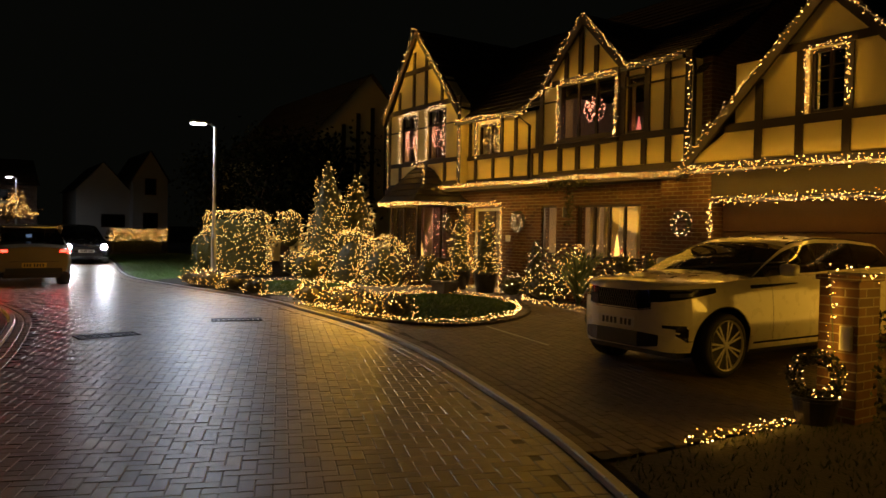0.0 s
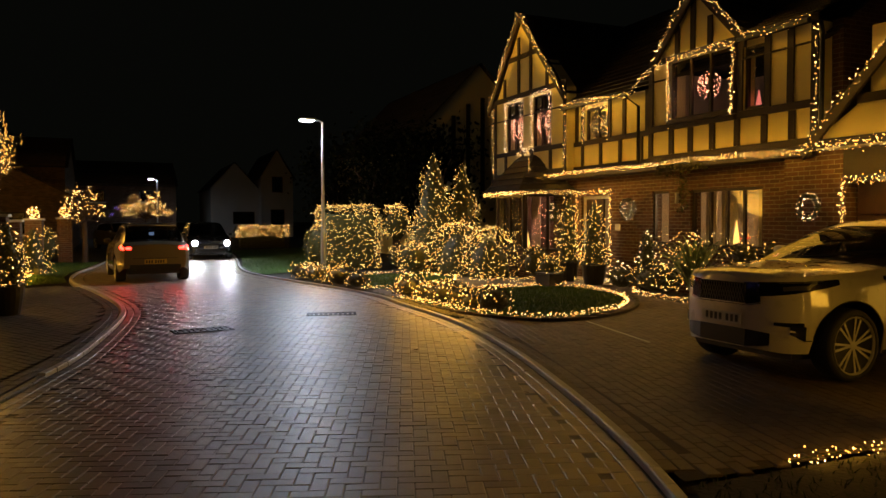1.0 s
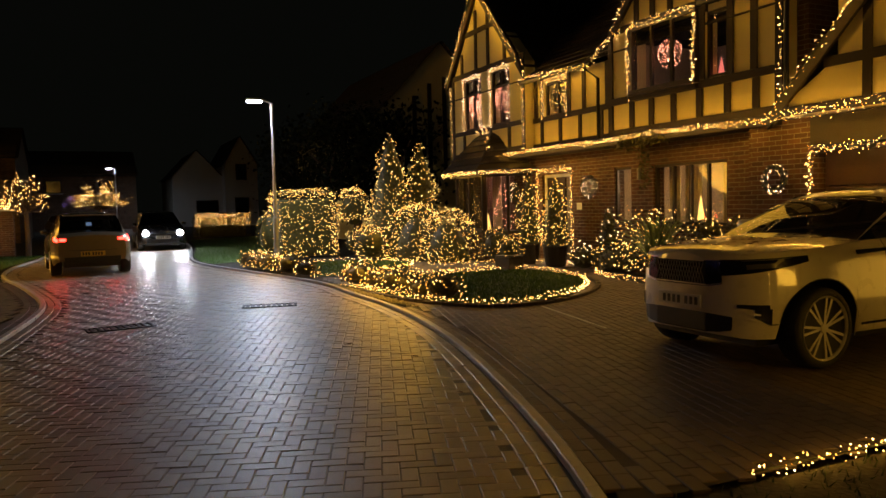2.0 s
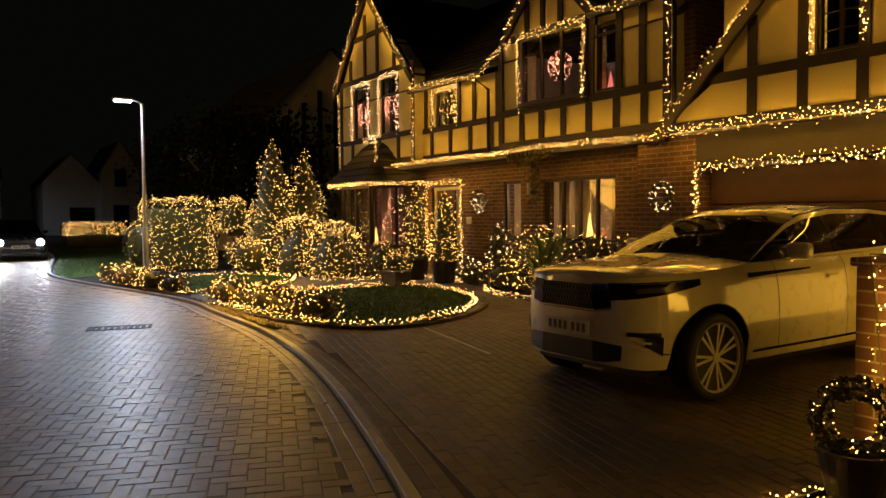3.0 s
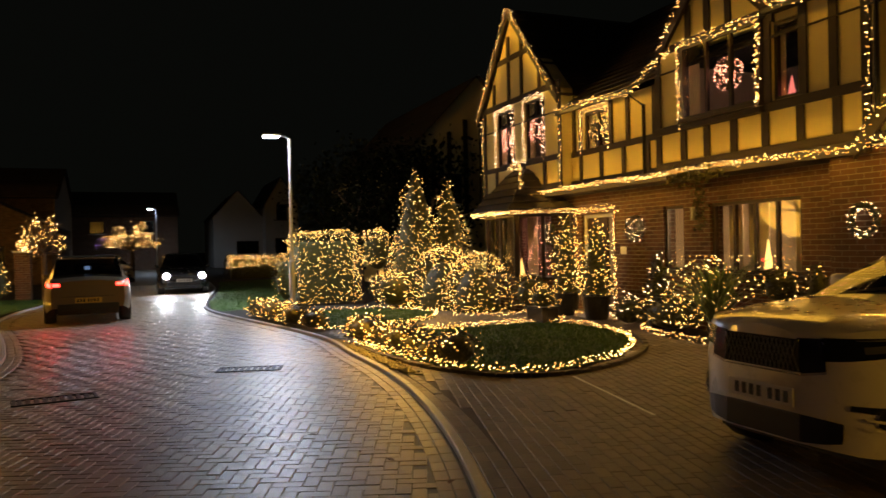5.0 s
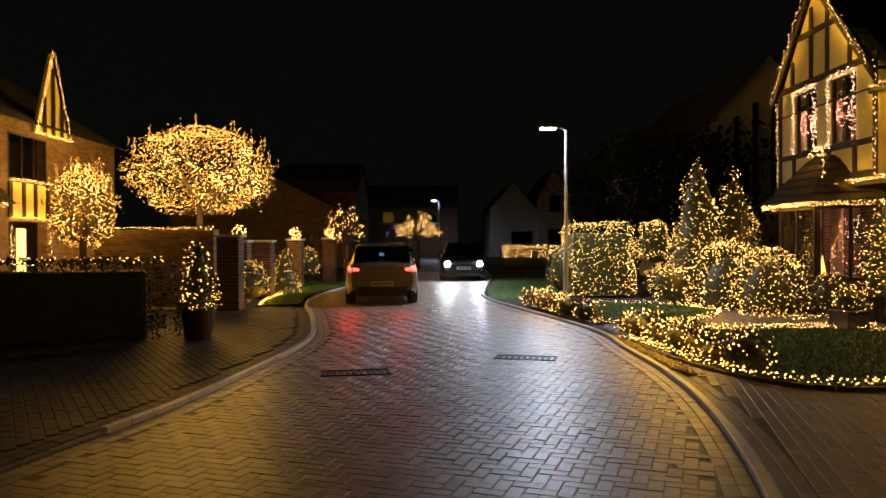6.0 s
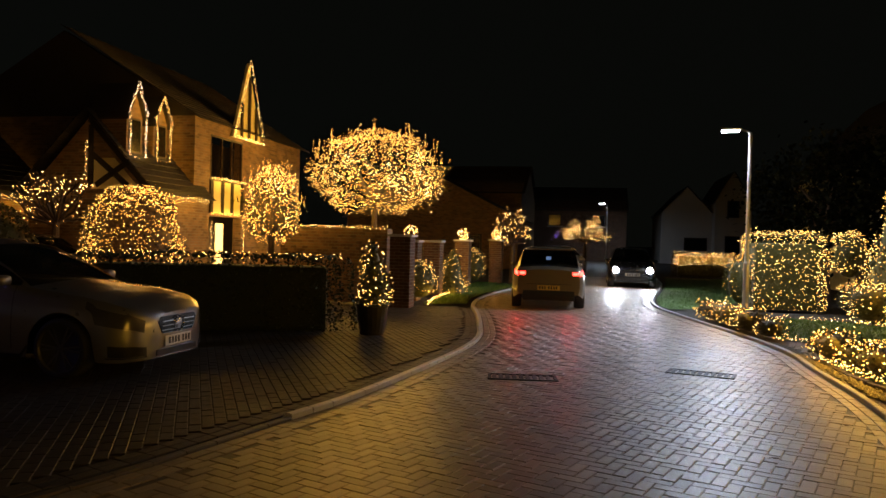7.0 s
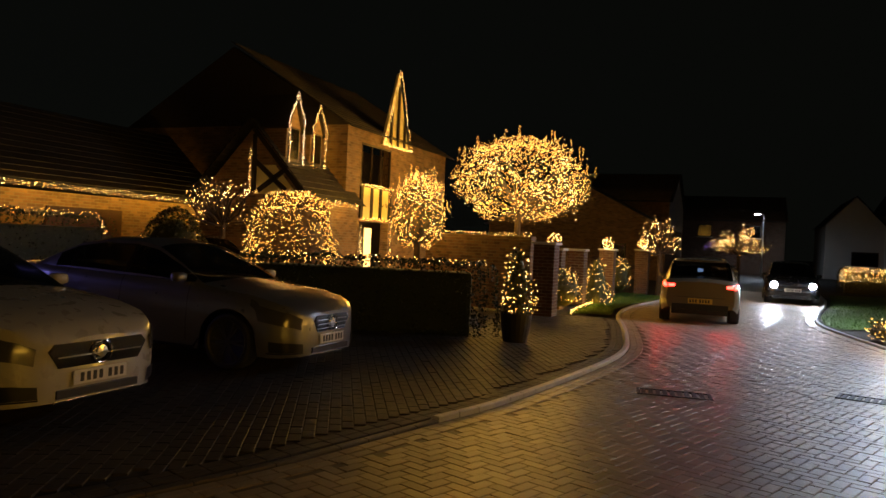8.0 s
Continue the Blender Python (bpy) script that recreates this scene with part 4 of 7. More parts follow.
for x, top in ((-2.45, 4.1), (-1.74, 4.43), (-0.98, 4.43), (-0.25, 4.1)):
    timber(x, 3.43, x, top, 0.13)

# bargeboards
for ap, l, r in ((AP1, (G1[0] - 0.2, 4.85), (G1[1] + 0.0, 4.72)), (AP2, (-7.78, 4.82), (-5.25, 4.78)), (AP3, (-4.0, 2.7), (1.34, 2.7))):
    for foot in (l, r):
        part("bargeboard", prism(bmesh.new(), [(foot[0], foot[1] - 0.2), (ap[0], ap[1] - 0.2), (ap[0], ap[1]), (foot[0], foot[1])], "y", FY - 0.12, FY - 0.06), M_TIMBER, house)


def roof_slope(a, b, c, d, t=0.06):
    """One slope of tiles, in rows that overlap: a, b along the eave, c, d along the ridge (over b, a)."""
    a, b, c, d = map(Vector, (a, b, c, d))
    n = (b - a).cross(d - a).normalized()
    if n.z < 0:
        n = -n
    rows_n = max(3, int((d - a).length / 0.22))
    bm = bmesh.new()
    for i in range(rows_n):
        u, v = i / rows_n, min(1, (i + 1.25) / rows_n)
        p = [a.lerp(d, u), b.lerp(c, u), b.lerp(c, v), a.lerp(d, v)]
        lo = [bm.verts.new(q + n * k) for q, k in zip(p, (0.03, 0.03, 0.0, 0.0))]
        hi = [bm.verts.new(q + n * k) for q, k in zip(p, (0.055, 0.055, 0.02, 0.02))]
        bm.faces.new(hi)
        bm.faces.new(lo[::-1])
        for k in range(4):
            j = (k + 1) % 4
            bm.faces.new((lo[k], lo[j], hi[j], hi[k]))
    return bm



def slope(bm, mat, parent, label="dark tiled roof slope"):
    """Links a slope; its courses stay joined."""
    ob = part("roof_slope", bm, mat, parent, label)
    ob["kind"] = "stuff"
    return ob


roof = house
RZ, RY = 7.3, 7.7
slope(roof_slope((-15.2, 4.05, 4.36), (-3.6, 4.05, 4.36), (-3.6, RY, RZ), (-15.2, RY, RZ)), M_TILE, roof)
slope(roof_slope((-3.6, 11.4, 4.7), (-15.2, 11.4, 4.7), (-15.2, RY, RZ), (-3.6, RY, RZ)), M_TILE, roof)
for ap, l, r, back in ((AP1, (G1[0] - 0.23, 4.81), (G1[1] + 0.03, 4.68), 7.6), (AP2, (-7.81, 4.79), (-5.2, 4.75), 6.6), (AP3, (-4.05, 2.66), (1.4, 2.66), 11.2)):
    slope(roof_slope((l[0], back, l[1]), (l[0], FY - 0.1, l[1]), (ap[0], FY - 0.1, ap[1]), (ap[0], back, ap[1])), M_TILE, roof)
    slope(roof_slope((r[0], FY - 0.1, r[1]), (r[0], back, r[1]), (ap[0], back, ap[1]), (ap[0], FY - 0.1, ap[1])), M_TILE, roof)
slope(roof_slope((-5.3, FY - 0.2, 4.76), (-3.75, FY - 0.2, 4.76), (-3.75, 6, 5.9), (-5.3, 6, 5.9)), M_TILE, roof)
part("gutter", tube(bmesh.new(), [(-11.3, 4.0, 4.33), (-8.5, 4.0, 4.3)], 0.05), M_BLACK, house)
part("gutter", tube(bmesh.new(), [(-5.3, 3.82, 4.72), (-3.8, 3.82, 4.7)], 0.05), M_BLACK, house)
part("downpipe", tube(bmesh.new(), [(-3.74, 4.0, 4.7), (-3.7, 4.0, 4.5), (-3.7, 4.0, 2.7)], 0.035), M_BLACK, house)
part("downpipe", tube(bmesh.new(), [(-8.75, 4.0, 4.28), (-8.4, 4.12, 4.0), (-8.4, 4.12, 2.75)], 0.035), M_BLACK, house)

# bay window with a hipped tile roof
bay = new("bay_window")
bay.parent = house
BX0, BX1, BYF = -14.25, -11.75, 3.45
window(-13.75, -12.25, 0.78, 2.2, BYF, bay, 2)
part("apron", B(-13.8, -12.2, BYF + 0.02, BYF + 0.14, 0, 0.72), M_BRICK, bay)


def cant(xa, ya, xb, yb, z0, z1, t, name, mat, par):
    d = Vector((xb - xa, yb - ya)).normalized()
    n = Vector((-d.y, d.x)) * t
    return part(name, prism(bmesh.new(), [(xa, ya), (xb, yb), (xb + n.x, yb + n.y), (xa + n.x, ya + n.y)], "z", z0, z1), mat, par)


for s in (0, 1):
    xa, xb = ((-14.6, -13.8) if s == 0 else (-11.4, -12.2))
    ya, yb = 4.4, BYF + 0.02
    cant(xa, ya, xb, yb, 0, 0.72, 0.1, "apron", M_BRICK, bay)
    cant(xa, ya, xb, yb, 0.72, 0.78, 0.1, "sill", M_UPVC, bay)
    cant(xa, ya, xb, yb, 2.14, 2.2, 0.07, "head", M_UPVC, bay)
    for f in (0.0, 0.46, 0.93):
        x, y = xa + (xb - xa) * f, ya + (yb - ya) * f
        x2, y2 = xa + (xb - xa) * (f + 0.06), ya + (yb - ya) * (f + 0.06)
        cant(x, y, x2, y2, 0.78, 2.14, 0.07, "mullion", M_UPVC, bay)
    g = cant(xa, ya, xb, yb, 0.78, 2.14, 0.006, "pane", M_GLASS, bay)
    g.visible_shadow = False
E0, E1, E2, E3 = (-14.85, 4.38, 2.27), (-14.0, 3.2, 2.27), (-12.0, 3.2, 2.27), (-11.15, 4.38, 2.27)
T1, T2 = (-13.4, 4.02, 3.28), (-12.6, 4.02, 3.28)
slope(roof_slope(E1, E2, T2, T1), M_TILE, bay, "brown tiled hip roof")
slope(roof_slope(E0, E1, T1, T1), M_TILE, bay)
slope(roof_slope(E2, E3, T2, T2), M_TILE, bay)
part("soffit", prism(bmesh.new(), [E0[:2], E1[:2], E2[:2], E3[:2]], "z", 2.205, 2.26), M_TIMBER, bay)

# front door and garage door
door = new("front_door")
door.parent = house
part("frame", B(-11.0, -10.93, 4.5, 4.6, 0.02, 2.12), M_WFRAME, door)
part("frame", B(-9.92, -9.85, 4.5, 4.6, 0.02, 2.12), M_WFRAME, door)
part("head", B(-10.93, -9.92, 4.5, 4.6, 2.05, 2.12), M_WFRAME, door)
part("leaf", B(-10.93, -10.2, 4.53, 4.58, 0.03, 2.05, bevel=0.01), M_DARKDOOR, door, "dark panelled door leaf")
for z0 in (0.2, 1.1):
    part("panel", B(-10.84, -10.3, 4.515, 4.527, z0, z0 + 0.75, bevel=0.004), M_DARKDOOR, door)
part("door_handle", B(-10.28, -10.25, 4.48, 4.514, 0.98, 1.12, bevel=0.008), M_CHROME, door)
sg = part("side_light", B(-10.19, -9.925, 4.54, 4.546, 0.03, 2.05), M_GLASS, door)
sg.visible_shadow = False
part("doorstep", B(-11.3, -9.6, 3.95, 4.49, 0.0, 0.1, bevel=0.012), M_KERB, house, "low stone doorstep")
gd = new("garage_door")
gd.parent = house
gd["label"] = "dark brown panelled garage door"
for i in range(4):
    part("panel", B(-3.3, 0.93, 4.34, 4.4, 0.03 + 0.525 * i, 0.545 + 0.525 * i, bevel=0.012), M_DARKDOOR, gd)
part("lintel", B(-3.34, 1.5, FY, 4.5, 2.2, 2.62), M_TIMBER, house)

# curtains behind the glass
for x0, x1, z0, z1, y in ((-7.05, -6.75, 0.9, 2.2, 4.8), (-6.62, -6.2, 0.9, 2.2, 4.8), (-5.7, -5.28, 0.9, 2.2, 4.8), (-14.1, -13.6, 0.7, 2.25, 4.8), (-12.8, -12.3, 0.7, 2.25, 4.8)):
    bm = bmesh.new()
    n = 40
    vs = [[bm.verts.new((x0 + (x1 - x0) * i / n, y + 0.03 * math.sin(i * 1.1) + t, z)) for i in range(n + 1)] for t, z in ((0, z0), (0, z1), (0.006, z1), (0.006, z0))]
    for k in range(4):
        for i in range(n):
            bm.faces.new((vs[k][i], vs[k][i + 1], vs[(k + 1) % 4][i + 1], vs[(k + 1) % 4][i]))
    bm.faces.new([vs[k][0] for k in range(4)])
    bm.faces.new([vs[k][n] for k in range(4)])
    c = part("curtain", bm, M_CURTAIN, None, smooth=True)
    tagged(c, "cream curtain hanging behind the window, lit from the room", "curtain", "curtains")


# ---------------------------------------------------------------- lights on the house
GF = FY - 0.14
T = "warm fairy lights wound along "
garland([(G1[0] - 0.2, GF, 4.86), (AP1[0] - 0.04, GF, AP1[1] + 0.02), (AP1[0] + 0.06, GF, AP1[1]), (G1[1] - 0.13, GF, 4.86)], T + "the gable verge", 20)
garland([(G1[0] + 0.0, FY - 0.07, 4.78), (G1[0] + 0.05, FY - 0.07, 2.8)], T + "the gable corner", 20)
garland([(G1[1], FY - 0.07, 4.84), (G1[1] - 0.02, FY - 0.07, 2.75)], T + "the gable corner", 20)
garland([(-12.2, FY - 0.14, 2.66), (-9.5, FY - 0.14, 2.7), (-8.0, FY - 0.14, 2.66), (-6.6, FY - 0.14, 2.7), (-5.4, FY - 0.14, 2.68), (-4.0, FY - 0.14, 2.63)], T + "the beam over the ground floor", 40, wide=0.028)
garland([(-11.3, 3.95, 4.38), (-10.4, 3.95, 4.38), (-9.4, 3.95, 4.33), (-8.55, 3.95, 4.25), (-8.0, FY - 0.1, 4.62), (-7.3, FY - 0.2, 4.70)], T + "the eaves gutter", 30)
garland([(-7.7, GF, 4.86), (AP2[0], GF, AP2[1] + 0.03), (-5.4, GF - 0.05, 4.98), (-5.1, GF - 0.17, 4.77), (-4.6, GF - 0.17, 4.70), (-4.15, GF - 0.17, 4.71), (-3.8, GF - 0.1, 4.74)], T + "the middle gable", 24)
garland([(-3.8, FY - 0.07, 4.66), (-3.82, FY - 0.07, 2.95)], T + "the corner post", 22)
garland([(-7.19, FY - 0.17, 3.42), (-7.19, FY - 0.17, 4.74), (-5.48, FY - 0.17, 4.74), (-5.52, FY - 0.17, 3.45)], T + "the oriel window", 42)
for w_ in (W1A, W1B):
    garland([(w_[0] + 0.02, FY - 0.05, w_[2]), (w_[0] + 0.02, FY - 0.05, w_[3]), (w_[1] - 0.02, FY - 0.05, w_[3] + 0.03), (w_[1] - 0.02, FY - 0.05, w_[2])], "cool white fairy lights framing a bedroom window", 34, mat=M_COLD)
garland([(-13.3, FY - 0.05, 3.46), (-12.8, FY - 0.05, 3.46)], "cool white fairy lights joining two windows", 40, mat=M_COLD)
garland([(W2[0], 4.24, 3.45), (W2[0], 4.24, 4.28), (W2[1], 4.24, 4.28), (W2[1], 4.24, 3.45)], T + "the landing window", 42)
garland([(E0[0], E0[1] - 0.05, 2.24), (E1[0], E1[1] - 0.03, 2.24), (E2[0], E2[1] - 0.03, 2.24), (E3[0], E3[1], 2.24)], T + "the bay roof edge", 60, wide=0.03)
garland([(-13.35, 3.85, 3.36), (-12.65, 3.85, 3.36), (-12.2, 3.6, 2.8)], T + "the bay roof top", 24)
garland([(-11.15, 4.36, 0.15), (-11.12, 4.36, 2.2), (-9.72, 4.36, 2.22), (-9.72, 4.36, 0.1)], T + "the front door frame", 44)
garland([(-3.98, GF, 2.72), (AP3[0], GF, AP3[1]), (1.3, GF, 2.75)], T + "the garage gable verge", 22)
garland([(-4.05, FY - 0.12, 2.68), (-2.0, FY - 0.12, 2.7), (0.0, FY - 0.12, 2.66), (1.4, FY - 0.12, 2.7)], T + "the garage gable foot", 60, wide=0.055)
garland([(-3.3, FY - 0.06, 0.4), (-3.3, FY - 0.06, 2.14), (-1.5, FY - 0.06, 2.16), (1.0, FY - 0.06, 2.14)], T + "the garage door frame", 56, wide=0.05)
garland([(GARWIN[0] - 0.02, FY - 0.06, 3.5), (GARWIN[0] - 0.02, FY - 0.06, 4.42), (GARWIN[1] + 0.02, FY - 0.06, 4.44), (GARWIN[1] + 0.02, FY - 0.06, 3.5)], T + "the garage loft window", 46)


def wreath(x, y, z, r, label, n=90, mat=None, tube_r=0.05, tilt=90, turn=0, bulb=0.0066, leafy=True):
    """A round hoop of greenery with bulbs on it."""
    ob = thing("light_wreath", label, "wreath", "wreaths", m=pose(x, y, z, tilt, 0, turn))
    a = rng.uniform(0, 2 * math.pi, 500)
    b = rng.uniform(0, 2 * math.pi, 500)
    rr = r + tube_r * np.cos(b)
    link("greenery", leaves_mesh(np.stack([rr * np.cos(a), rr * np.sin(a), tube_r * np.sin(b)], 1), 0.05), M_LEAF, ob)["kind"] = "stuff"
    a = rng.uniform(0, 2 * math.pi, n)
    b = rng.uniform(0, 2 * math.pi, n)
    rr = r + tube_r * 1.2 * np.cos(b)
    link("light_chain", bulbs_mesh(np.stack([rr * np.cos(a), rr * np.sin(a), tube_r * 1.2 * np.sin(b)], 1), bulb), mat or M_WARM, ob)["kind"] = "stuff"
    bm = bmesh.new()
    pts = [(r * math.cos(k * math.pi / 10), r * math.sin(k * math.pi / 10), 0) for k in range(21)]
    tube(bm, pts, 0.012)
    part("hoop", bm, M_CABLE, ob)
    return ob


wreath(-9.07, 4.37, 1.78, 0.19, "lit wreath hanging on the brick wall by the door", 80, M_COLD, 0.06)
wreath(-11.75, 4.05, 1.74, 0.18, "lit wreath hanging beside the bay window", 80, M_COLD, 0.06)
wreath(-3.92, 4.0, 1.73, 0.18, "lit wreath hanging on the brick pier", 90, M_COLD, 0.04)
wreath(-6.34, FY + 0.1, 4.12, 0.19, "pink lit wreath inside the oriel window", 240, M_PINK, 0.07)
wreath(-13.8, FY + 0.16, 4.12, 0.22, "pink lit wreath in a bedroom window", 230, M_PINK, 0.11)
wreath(-12.34, FY + 0.16, 4.15, 0.22, "pink lit wreath in a bedroom window", 230, M_PINK, 0.11)
wreath(-10.2, 4.46, 3.85, 0.24, "green lit wreath in the landing window", 130, M_WARM, 0.12)


# ---------------------------------------------------------------- front garden
shrub("box", -18.15, 0.38, (1.25, 1.9, 1.95), "tall clipped box-shaped hedge covered in fairy lights", 2300, 5200, 0.06, name="hedge", category="hedge", lump=0.07)
shrub("ball", -17.7, -0.72, (0.7, 0.7, 1.35), "small rounded evergreen beside the tall hedge", 130, 1200, 0.05)
shrub("ball", -16.9, 1.62, (0.85, 0.85, 1.2), "clipped ball topiary covered in fairy lights", 480, 1500, 0.05, z=0.8, stem=0.8, name="topiary", category="topiary")
shrub("ball", -16.7, 1.7, (0.8, 0.8, 0.75), "low rounded bush at the topiary's foot", 110, 1000, 0.05)
shrub("spire", -15.1, 2.12, (1.7, 1.7, 3.55), "tall conical conifer wrapped in fairy lights", 1900, 4500, 0.07, name="conifer", category="conifer", lump=0.16)
shrub("spire", -14.75, 2.88, (1.45, 1.45, 3.25), "second conical conifer wrapped in fairy lights", 1200, 3000, 0.07, name="conifer", category="conifer", lump=0.16)
shrub("dome", -13.95, 2.35, (1.5, 1.3, 1.42), "rounded clipped bush covered in fairy lights", 950, 2200, 0.05)
shrub("dome", -12.95, 2.8, (1.4, 1.35, 1.25), "broad rounded bush covered in fairy lights", 1100, 2600, 0.05)
shrub("ball", -14.6, 1.3, (0.9, 0.9, 0.9), "low bush at the conifer's foot with fairy lights", 320, 1200, 0.05)
shrub("ball", -11.6, 3.5, (0.8, 0.8, 0.85), "small bush beneath the bay window with lights", 120, 1000, 0.05)
shrub("ball", -9.75, 2.72, (0.6, 0.5, 0.42), "small lit bush in a low square planter by the path", 110, 700, 0.04, z=0.26)
pq = thing("planter", "low dark square planter beside the lawn", "planter", m=pose(-9.75, 2.72, 0.03, 0, 0, 8))
part("body", B(-0.24, 0.24, -0.2, 0.2, 0.0, 0.27, bevel=0.015), M_POT, pq)
part("rim", B(-0.26, 0.26, -0.22, 0.22, 0.272, 0.30, bevel=0.008), M_POT, pq)
for lx in (-7.42, -4.62):
    wl_ = thing("wall_light", "small unlit steel tube light on the brick wall", "wall light", "wall lights", m=pose(lx, 4.43, 1.98))
    part("bracket", B(-0.03, 0.03, -0.05, -0.002, -0.03, 0.03, bevel=0.006), M_STEEL, wl_)
    part("tube", lathe(bmesh.new(), [(0.03, -0.11), (0.034, -0.1), (0.034, 0.1), (0.03, 0.11)], 14, Matrix.Translation((0, -0.08, 0))), M_STEEL, wl_)
bp_ = thing("door_plate", "small pale plate on the wall beside the front door", "plate", m=pose(-9.5, 4.428, 1.36))
part("plate", B(-0.09, 0.09, -0.016, 0.0, -0.075, 0.075, bevel=0.005), M_PLATE, bp_)
for i in range(8):
    t = i / 7
    s = 0.62 + 0.12 * math.sin(i * 2.3)
    shrub("ball", -8.85 + 3.0 * t, -1.1 + 0.32 * t - 0.06 * math.sin(i * 1.7), (s * 1.05, s, 0.40 + 0.06 * math.sin(i * 1.9)), "low clipped box bush dotted with fairy lights beside the lawn", 95, 750, 0.035, name="box_bush", category="bush", mat=M_BOXLEAF, lump=0.05)
for i in range(6):
    t = i / 5
    s = 0.62 + 0.12 * math.sin(i * 1.3)
    shrub("ball", -14.3 + 2.5 * t, -1.95 + 0.34 * t, (s * 1.1, s, 0.40 + 0.07 * math.sin(i * 2.9)), "low clipped box bush dotted with fairy lights near the kerb", 85, 600, 0.04, name="box_bush", category="bush", mat=M_BOXLEAF, lump=0.05)
shrub("ball", -11.15, -1.42, (0.6, 0.55, 0.36), "low clipped box bush at the path's corner", 60, 500, 0.04, name="box_bush", category="bush", mat=M_BOXLEAF, lump=0.05)


def ring(poly, z, label, per_m=26, closed=True, wide=0.03):
    pts = [(x, y, z) for x, y in poly]
    garland(pts + (pts[:1] if closed else []), label, per_m, wide)


ring(LAWN_A, 0.07, "warm fairy lights laid round the lawn's edge", 30)
ring(LAWN_B, 0.07, "warm fairy lights laid round the small lawn", 26)
ring([(-9.9, -0.9), (-9.95, 1.6), (-10.1, 2.9), (-10.4, 3.6)], 0.06, "warm fairy lights laid along the garden path", 26, False)
ring([(-12.0, 1.8), (-11.2, 2.6), (-11.3, 3.9), (-9.6, 4.0), (-8.9, 4.1)], 0.08, "warm fairy lights laid before the doorstep", 26, False)
ring(BED[1:6], 0.06, "warm fairy lights laid along the bed's edge", 26, False)


def potted(x, y, r, h, tree, label, bulbs, ground=0.02, mat=None):
    ob = thing("plant_pot", "dark round pot standing by the " + label, "plant pot", m=pose(x, y, ground))
    part("pot", lathe(bmesh.new(), [(r * 0.75, 0), (r * 0.92, h * 0.5), (r, h * 0.92), (r * 1.08, h * 0.93), (r * 1.08, h), (r * 0.92, h), (r * 0.9, h * 0.9)], 20), M_POT, ob)
    part("soil", lathe(bmesh.new(), [(0.01, h * 0.9), (r * 0.9, h * 0.905)], 16), M_SOIL, ob)
    shrub("cone", x, y, (r * 2.2, r * 2.2, tree), "slim potted conifer wrapped in fairy lights by the " + label, bulbs, 1500, 0.05, z=ground + h * 0.9, name="potted_conifer", category="conifer", bulb_mat=mat)


potted(-10.8, 3.9, 0.27, 0.5, 1.62, "front door", 430)
potted(-9.7, 3.9, 0.29, 0.5, 1.5, "front door", 430)
potted(-7.85, 3.95, 0.22, 0.3, 1.05, "brick wall", 90, mat=M_COLD)
shrub("ball", -8.5, 3.8, (0.6, 0.6, 0.5), "low dark bush with white lights by the wall", 60, 600, 0.05, bulb_mat=M_COLD)
shrub("cone", -4.35, 3.7, (0.5, 0.5, 0.75), "small lit cone bush on the brick planter", 70, 700, 0.05, z=0.45)
shrub("ball", -4.95, 3.7, (0.5, 0.5, 0.5), "small lit bush under the window", 60, 600, 0.05, z=0.6)
pl = thing("planter", "low brick planter under the front window", "planter", m=pose(-4.7, 3.7, 0))
part("body", B(-0.65, 0.65, -0.3, 0.3, 0.0, 0.5, bevel=0.012), M_BRICK, pl)
shrub("ball", -7.3, 3.75, (1.3, 0.7, 0.6), "low leafy bush spread with fairy lights in the bed", 210, 1400, 0.06)

# spiky grass plant
sp = thing("spiky_plant", "tall arching spiky-leaved plant in the bed", "plant", m=pose(-6.25, 3.75, 0.03))
V, F = [], []
for i in range(240):
    a = rng.uniform(0, 2 * math.pi)
    out, h = rng.uniform(0.35, 0.95), rng.uniform(0.8, 1.5)
    w = 0.026
    for k in range(6):
        t = k / 5
        r = out * t ** 1.3
        z = h * (1.55 * t - 0.75 * t * t)
        ww = w * (1 - t) + 0.001
        V += [(r * math.cos(a) - ww * math.sin(a), r * math.sin(a) + ww * math.cos(a), z), (r * math.cos(a) + ww * math.sin(a), r * math.sin(a) - ww * math.cos(a), z + 0.004)]
        if k:
            b = len(V) - 4
            F.append((b, b + 1, b + 3, b + 2))
link("leaves", mesh_from(V, F), M_SPIKE, sp)["kind"] = "stuff"
q = np.stack([rng.normal(0, 0.5, 330), rng.normal(0, 0.2, 330), rng.uniform(0.2, 1.3, 330)], 1) + np.array([-6.3, 3.6, 0])
fairy(q, "warm fairy lights tangled through the spiky plant", name="fairy_light_net")
lf = thing("ivy", "leafy climber hanging from the beam over the window", "climbing plant")
q = np.concatenate([np.stack([rng.uniform(-7.6, -6.2, 500), rng.normal(3.95, 0.05, 500), rng.normal(2.6, 0.07, 500)], 1), np.stack([rng.normal(-7.15, 0.06, 200), rng.normal(4.25, 0.05, 200), rng.uniform(1.7, 2.6, 200)], 1)])
link("leaves", leaves_mesh(q, 0.07), M_LEAF, lf)
st = thing("candle_lamp", "glowing candle-shaped lamp on the window sill", "lamp")
part("flame", lathe(bmesh.new(), [(0.06, 1.05), (0.05, 1.2), (0.02, 1.4), (0.005, 1.52)], 10, Matrix.Translation((-6.15, 4.72, 0))), M_CANDLE, st)
st = thing("candle_lamp", "glowing candle-shaped lamp in the bay window", "lamp")
part("flame", lathe(bmesh.new(), [(0.07, 0.8), (0.05, 0.95), (0.02, 1.1), (0.005, 1.2)], 10, Matrix.Translation((-12.5, 3.75, 0))), M_CANDLE, st)
